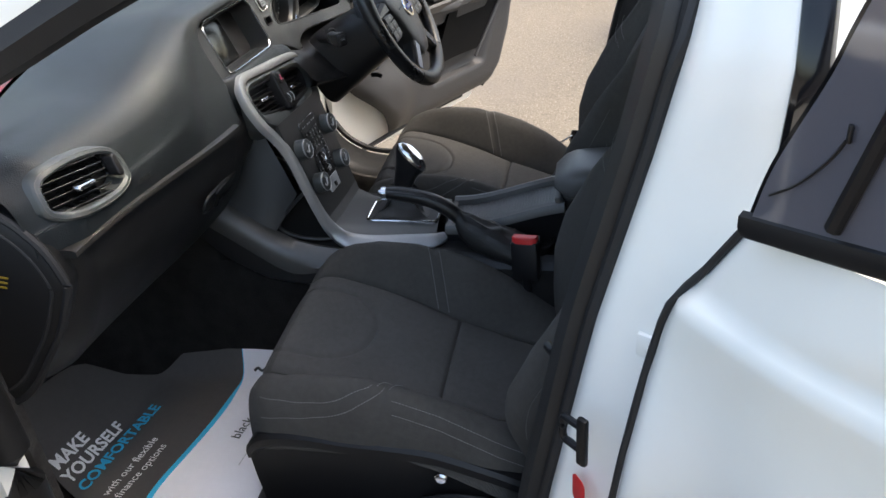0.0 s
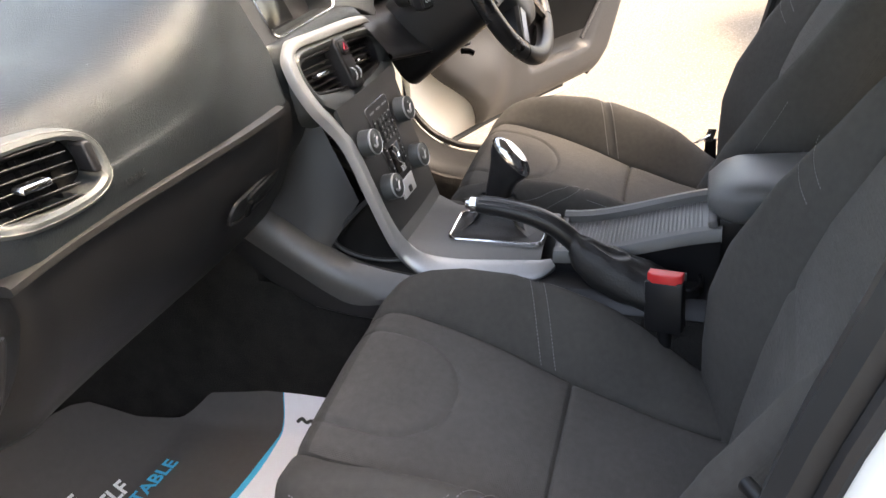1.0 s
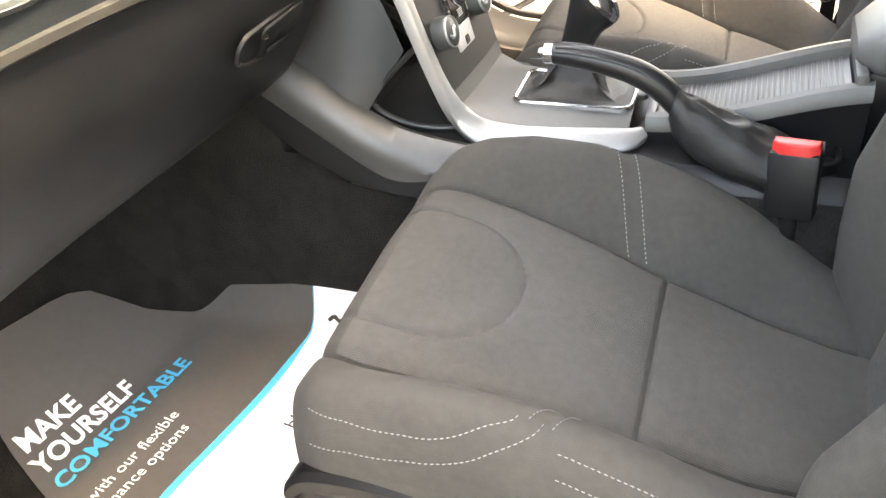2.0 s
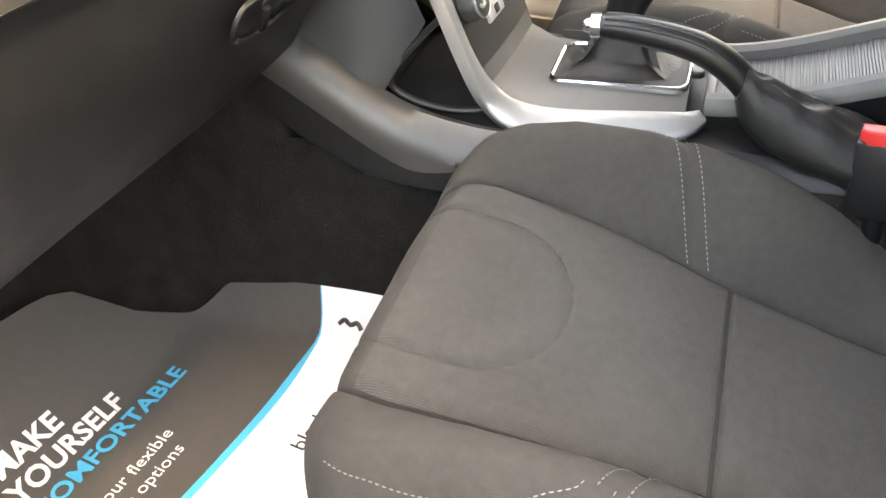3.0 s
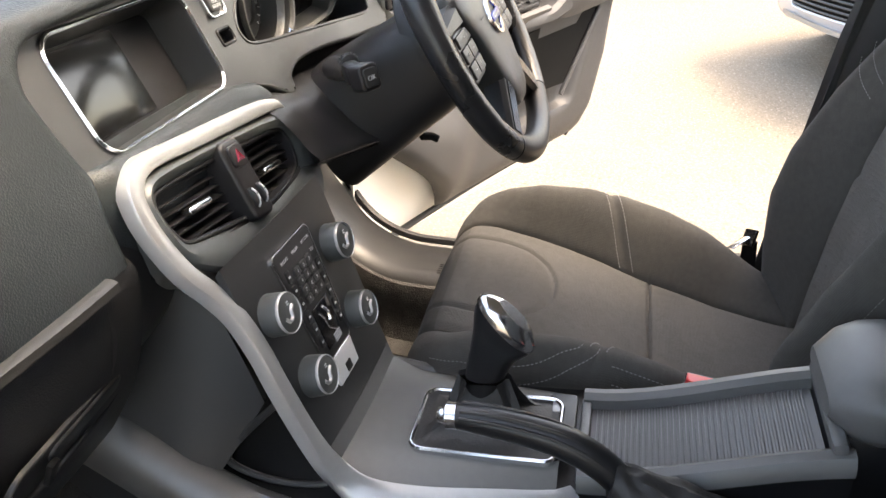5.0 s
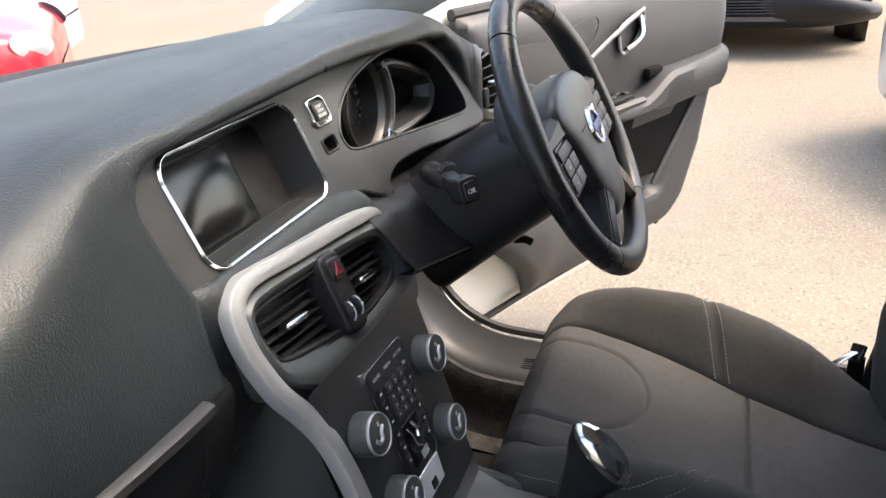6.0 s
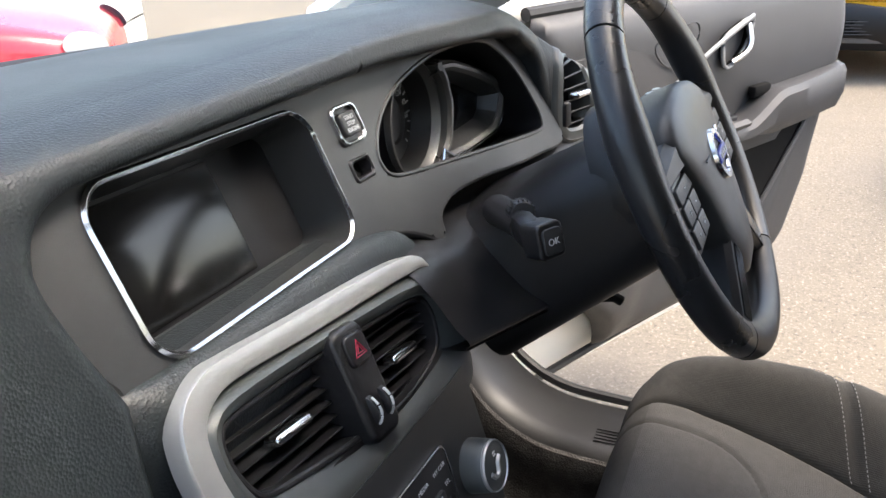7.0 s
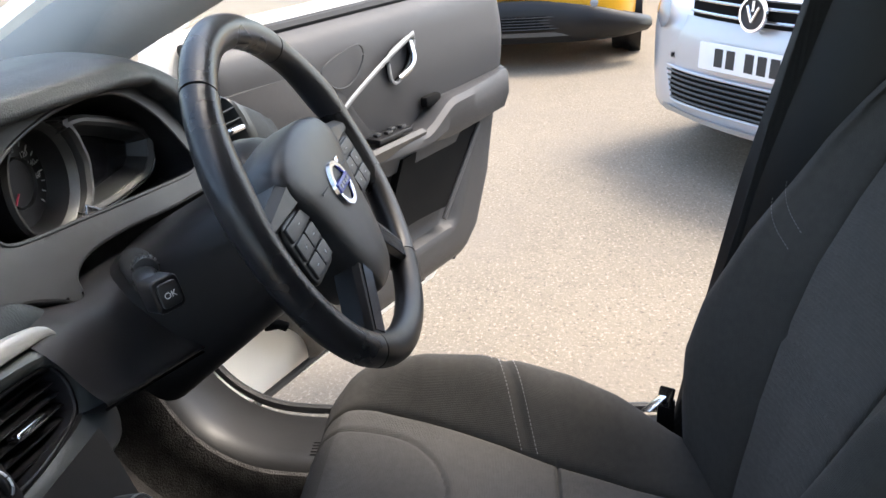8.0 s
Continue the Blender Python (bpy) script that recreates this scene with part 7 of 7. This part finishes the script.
# ---- paper floor mat ----
def build_mat():
    fm = thing("paper_floor_mat", "printed paper floor mat, black with white slogan and blue edge", "floor mat")
    Z = 0.300

    FOLD = 1.285

    def lay(x, y):
        """A point of the flat paper laid on the floor and up the toe board."""
        up = 0.006 * noise.noise(Vector((x * 6, y * 6, 0.5)))
        if x > -0.245:
            k = x + 0.245
            soft = k * k / (k + 0.06)
            x, up = x - 0.45 * soft, up + 1.1 * soft
        if y > FOLD:
            k = y - FOLD
            soft = k * k / (k + 0.02)
            return (x, FOLD + k - 0.234 * soft, Z + 0.643 * soft + up)
        return (x, y, Z + up)

    def side_right(y):
        return lerp_at(y, [(0.86, -0.16), (1.075, -0.153), (1.10, -0.160), (1.25, -0.18), (1.30, -0.237), (1.365, -0.287), (1.45, -0.319), (1.475, -0.352), (1.49, -0.42), (1.50, -0.47)])

    def side_left(y):
        return lerp_at(y, [(0.86, -0.60), (1.10, -0.645), (1.27, -0.622), (1.37, -0.589), (1.45, -0.555), (1.50, -0.50)])

    def line(x):
        return 1.128 - 0.046 * smooth01((x + 0.60) / 0.30) + 0.02 * smooth01((x + 0.25) / 0.15)

    def blue(x):
        return 0.0125 - 0.0105 * smooth01((x + 0.33) / 0.12)

    def field(y0f, y1f, n):
        rows = []
        for j in range(n + 1):
            row = []
            for i in range(33):
                q = i / 32
                x = -0.37
                for _ in range(6):
                    y = y0f(x) + (y1f(x) - y0f(x)) * j / n
                    x = side_left(y) + (side_right(y) - side_left(y)) * q
                row.append(lay(x, y))
            rows.append(row)
        return thick(rows, (0, 0, -0.0015))

    part("black_sheet", field(lambda x: line(x) + blue(x), lambda x: 1.50, 40), PAPER_K, fm, "black printed paper")
    part("blue_edge", field(line, lambda x: line(x) + blue(x), 2), INK_BLUE, fm, "bright blue printed edge")
    part("white_sheet", field(lambda x: 0.88, line, 14), PAPER_W, fm, "white creased paper")

    def words(text, size, x, y, material, bold=0.0, label=""):
        bm = moved(lettering(text, size, 0.0002, bold), pose(x, y, 0, 0, 0, -8.5))
        for v in bm.verts:
            p = lay(v.co.x, v.co.y)
            v.co = (p[0], p[1], p[2] + v.co.z + 0.0022)
        part("printed_line", bm, material, fm, label)

    for word, x in (("MAKE", -0.580),):
        words(word, 0.0385, x, 1.354, INK_W, 0.0011, "white printed word")
    words("YOURSELF", 0.0385, -0.592, 1.317, INK_W, 0.0011, "white printed word")
    words("COMFORTABLE", 0.0368, -0.597, 1.279, INK_BLUE, 0.0009, "blue printed word")
    words("with our flexible", 0.0255, -0.607, 1.222, INK_W, 0.0, "small white printed line")
    words("finance options", 0.0255, -0.611, 1.192, INK_W, 0.0, "small white printed line")
    # unread print on the white part: plain bars
    words("black", 0.031, -0.424, 1.017, INK_K, 0.0, "small black printed word")
    for x, y, w in ((-0.262, 0.995, 0.05),):
        bm = moved(box(w, 0.016, 0.0006, 0), pose(x, y, 0.3045, 0, 0, -12))
        part("print_bar", bm, INK_K, fm)
    mk = [(-0.213, 1.058), (-0.206, 1.050), (-0.212, 1.040), (-0.208, 1.030), (-0.217, 1.022)]
    part("print_sign", tube([np.array(lay(x, y)) + (0, 0, 0.001) for x, y in spline(mk, 4)], 0.0035, 6), INK_K, fm, "small black printed sign")
    part("fold_line", tube([(-0.50, 0.985, 0.3045), (-0.42, 0.975, 0.3045), (-0.33, 0.965, 0.3045)], 0.0008, 5), MARK, fm)
    return fm


build_mat()


# ---- parked cars round about ----
def build_car(name, label, paint, m, low=None, scale=1.0, group="parked cars"):
    """A parked car: lofted body, windows, wheels and lamps; its nose is at y = 0 and it looks along -y."""
    car = thing(name, label, "car", group)
    car.matrix_world = m
    low = low or paint
    stations = [(0.0, 0.52, 0.30, 0.60, 0.66), (0.04, 0.66, 0.24, 0.66, 0.72), (0.14, 0.78, 0.21, 0.71, 0.78), (0.35, 0.85, 0.20, 0.76, 0.85), (0.75, 0.88, 0.19, 0.82, 0.93), (1.10, 0.89, 0.19, 0.88, 0.99), (1.30, 0.89, 0.19, 0.90, 1.06), (1.65, 0.89, 0.19, 0.92, 1.28), (2.0, 0.89, 0.19, 0.94, 1.43), (2.6, 0.89, 0.19, 0.96, 1.48), (3.3, 0.89, 0.19, 0.98, 1.46), (3.8, 0.87, 0.21, 1.0, 1.36), (4.05, 0.84, 0.24, 0.98, 1.12), (4.18, 0.76, 0.30, 0.86, 0.92)]
    rows, lows = [], []
    for y, w, zl, zb, zt in spline(stations, 5):
        cab = smooth01((zt - 1.0) / 0.25)
        half = [(w * 0.86, zl), (w * 0.97, zl + 0.05), (w, zl + 0.22), (w * 1.0, zb - 0.10), (w * 0.975, zb), (w * (0.90 - 0.10 * cab), zb + (zt - zb) * 0.45), (w * (0.76 - 0.06 * cab), zt - 0.03), (w * 0.40, zt + 0.004), (0, zt + 0.012)]
        hs = spline(half, 3)
        rows.append([(p[0], y, p[1]) for p in hs] + [(-p[0], y, p[1]) for p in hs[-2::-1]])
    part("body", sheet(rows, around=True, caps=True), paint, car, "painted car body")
    for s in (-1, 1):
        for yw in (0.80, 3.36):
            wheel = part("wheel", moved(lathe([(0.20, -0.11), (0.30, -0.11), (0.315, -0.08), (0.315, 0.08), (0.30, 0.11), (0.20, 0.11)], 36), pose(s * 0.80, yw, 0.315, 0, 90, 0)), RUBBER, car, "black tyre")
            part("rim", moved(lathe([(0.205, 0.0), (0.205, 0.112), (0.19, 0.105), (0.17, 0.07), (0.05, 0.075), (0.03, 0.09)], 30), pose(s * 0.80, yw, 0.315, 0, 90 * s, 0)), SILVER, wheel, "silver wheel rim")
            part("arch", moved(lathe([(0.34, -0.02), (0.345, 0.10), (0.37, 0.105), (0.375, 0.02)], 36, caps=False), pose(s * 0.80, yw, 0.325, 0, 90 * s, 0)), low, car, "wheel arch lip")
    for s in (-1, 1):
        part("side_window", sheet([[(s * (0.885 - 0.12 * f * 0.9), 1.55 + 0.45 * f + (1.75 - 0.55 * f) * q, 0.985 + 0.36 * f) for q in np.linspace(0, 1, 8)] for f in np.linspace(0, 1, 5)]), TINTPANE, car, "dark side window")
    part("front_window", sheet([[((0.78 - 0.16 * f) * q, 1.22 + 0.78 * f, 1.035 + 0.40 * f - 0.02 * q * q) for q in np.linspace(-1, 1, 11)] for f in np.linspace(0, 1, 6)]), TINTPANE, car, "dark windscreen")
    for s in (-1, 1):
        lamp = part("headlamp", moved(sheet([[(0.155 * math.cos(a) * k, 0.075 * math.sin(a) * k, 0.02 * (1 - k * k)) for a in (2 * math.pi * j / 24 for j in range(24))] for k in (1.0, 0.7, 0.35, 0.02)], around=True), axes((s * 0.66, 0.085, 0.685), (s * 0.80 * s, 0.5 * s, 0.05 * s), (0, 0.35, 1)) @ pose(0, 0, 0.012)), mat("lamp_glass", (0.25, 0.26, 0.28), 0.12, vary=0.1) if "lamp_glass" not in bpy.data.materials else bpy.data.materials["lamp_glass"], car, "clear headlamp")
    return car


def placed(x, y, nx, ny):
    """Pose of a car whose nose stands at (x, y) and looks along (nx, ny)."""
    return Matrix.Translation((x, y, 0)) @ Matrix.Rotation(math.atan2(ny, nx) + math.pi / 2, 4, "Z")


# silver people carrier with its nose towards the open door
PAINT_S = mat("silver_car_paint", (0.50, 0.51, 0.54), 0.32, 0.35, vary=0.02, scale=3, coat=0.7, wear=0.01)
silver = build_car("silver_car", "silver people carrier parked nose towards the open door", PAINT_S, placed(2.925, -0.40, -0.516, 0.856))


def front_of_silver(car):
    bow = lambda u: 0.10 * (u / 0.6) ** 2

    def strip(z0, z1, w, off, material, name, label=""):
        rows = [[(w * q, -off + bow(w * q), z) for q in np.linspace(-1, 1, 17)] for z in np.linspace(z0, z1, 4)]
        return part(name, thick(rows, (0, 0.03, 0)), material, car, label)

    rows = []
    for z, off, w in ((0.235, 0.020, 0.60), (0.27, 0.045, 0.68), (0.33, 0.050, 0.72), (0.45, 0.042, 0.74), (0.53, 0.045, 0.74), (0.62, 0.040, 0.72), (0.69, 0.012, 0.68)):
        rows.append([(w * q, -off + 0.16 * abs(q) ** 3.2, z) for q in np.linspace(-1, 1, 25)])
    part("bumper", thick(rows, (0, 0.05, 0)), PAINT_S, car, "silver bumper")
    face = lambda u, z, out=0.0: (u, -0.046 - out + 0.16 * abs(u / 0.73) ** 3.2, z)
    width = lambda z: 0.500 + 0.45 * (z - 0.320)
    rows = [[face(width(z) * q, z, 0.006) for q in np.linspace(-1, 1, 25)] for z in np.linspace(0.315, 0.458, 5)]
    g = part("lower_intake", thick(rows, (0, 0.02, 0)), DEEP, car, "wide dark lower intake")
    for k in range(6):
        z = 0.330 + 0.0225 * k
        part("grille_slat", tube([face(width(z) * q, z, 0.010) for q in np.linspace(-0.985, 0.985, 24)], 0.0050, 6), FLANK, g)
    rim = [face(width(0.462) * q, 0.462, 0.008) for q in np.linspace(0.98, -0.98, 20)] + [face(-width(z), z, 0.008) for z in np.linspace(0.45, 0.33, 6)] + [face(width(0.312) * q, 0.312, 0.008) for q in np.linspace(-0.98, 0.98, 20)] + [face(width(z), z, 0.008) for z in np.linspace(0.33, 0.45, 6)]
    part("intake_rim", tube(rim, 0.007, 8, closed=True), PAINT_S, g, "silver rim round the intake")
    rows = [[(0.60 * q, -0.070 + bow(0.60 * q), z) for q in np.linspace(-1, 1, 17)] for z in (0.255, 0.275)]
    part("chrome_lip", thick(rows, (0, 0.02, 0)), SILVER, car, "bright lower lip")
    strip(0.69, 0.79, 0.42, 0.020, DEEP, "upper_grille", "dark upper grille")
    ug = [o for o in car.children if o.name.startswith("upper_grille")][0]
    for z in (0.715, 0.765):
        part("chrome_bar", tube([(0.42 * q, -0.028 + bow(0.42 * q), z) for q in np.linspace(-1, 1, 14)], 0.007, 6), CHROME, ug, "chrome grille bar")
    bm = axes((0, -0.055, 0.745), (1, 0, 0), (0, 0.1, 1))
    badge = part("badge", moved(lathe([(0.056, 0.0), (0.058, 0.010), (0.068, 0.010), (0.070, 0.0)], 36, caps=False), bm), CHROME, car, "round chrome badge")
    part("badge_disc", moved(lathe([(0.001, 0.004), (0.056, 0.003), (0.057, 0.0)], 30), bm), PANEL, badge)
    for a, b in (((-0.030, 0.030), (0.0, -0.030)), ((0.030, 0.030), (0.0, -0.030)), ((0.0, 0.05), (0.0, 0.01))):
        part("badge_stroke", moved(tube([(*a, 0.008), (*b, 0.008)], 0.006, 6), bm), CHROME, badge)
    pm = axes((0, -0.072, 0.558), (1, 0, 0), (0, 0.06, 1))
    plate_ = part("number_plate", moved(plate(rrect(0.52, 0.111, 0.006, 3), 0.0, 0.006, 0.001), pm), INK_W, car, "white number plate with plain bars")
    for k, x in enumerate((-0.165, -0.10, 0.0, 0.065, 0.13)):
        part("plate_bar", moved(box(0.046, 0.074, 0.001, 0), pm @ pose(x + 0.018, 0, 0.0066)), INK_K, plate_)


front_of_silver(silver)

# yellow crossover with dark lower bumper
PAINT_Y = mat("yellow_car_paint", (0.72, 0.36, 0.02), 0.3, vary=0.03, scale=3, coat=0.8)
yellow = build_car("yellow_car", "orange yellow crossover with dark plastic bumper, parked", PAINT_Y, placed(5.55, 0.58, -0.97, 0.10), low=BLACK)


def front_of_yellow(car):
    rows = []
    for z, off, w in ((0.20, 0.02, 0.88), (0.26, 0.07, 0.94), (0.36, 0.09, 0.97), (0.44, 0.08, 0.97), (0.48, 0.07, 0.96), (0.50, 0.055, 0.95)):
        rows.append([(w * q, -off + 0.32 * abs(q) ** 4, z - 0.62 * (z - 0.20) * abs(q) ** 2.2) for q in np.linspace(-1, 1, 31)])
    part("lower_bumper", thick(rows, (0, 0.06, 0)), BLACK, car, "black plastic lower bumper")
    rows = [[(0.34 * q, -0.078 + 0.03 * q * q, z) for q in np.linspace(-1, 1, 9)] for z in (0.30, 0.40)]
    part("intake", thick([[(x, y - 0.020, z) for x, y, z in r] for r in rows], (0, 0.02, 0)), DEEP, car, "dark mesh intake")
    for k in range(5):
        part("grille_slat", tube([(0.33 * q, -0.102 + 0.03 * q * q, 0.31 + 0.02 * k) for q in np.linspace(-1, 1, 9)], 0.004, 6), PANEL, car)
    rows = [[(0.70 * q, -0.082 + 0.12 * abs(q) ** 3, z) for q in np.linspace(-1, 1, 17)] for z in (0.255, 0.285)]
    part("skid_plate", thick(rows, (0, 0.03, 0)), FLANK, car, "grey skid plate")
    for s in (-1, 1):
        part("fog_lamp", moved(lathe([(0.028, 0.0), (0.028, 0.012), (0.022, 0.016), (0.002, 0.020)], 24), axes((s * 0.56, -0.044, 0.47), (1, 0.15 * s, 0), (0, 0.0, 1))), bpy.data.materials["lamp_glass"], car, "round fog lamp")


front_of_yellow(yellow)

PAINT_R = mat("red_car_paint", (0.55, 0.015, 0.03), 0.25, vary=0.03, scale=3, coat=0.9)
build_car("red_car", "glossy red hatchback parked across the yard", PAINT_R, placed(3.15, 4.22, 0.62, -0.78))
build_car("white_car", "white hatchback parked across the yard beside the red car", WHITE, placed(4.60, 5.50, 0.5, -0.87))
PAINT_K = mat("dark_car_paint", (0.02, 0.02, 0.024), 0.25, vary=0.05, scale=3, coat=0.9)
dark = build_car("dark_car", "dark car parked behind the open rear door", PAINT_K, placed(1.6, -3.2, -0.3, 0.95))
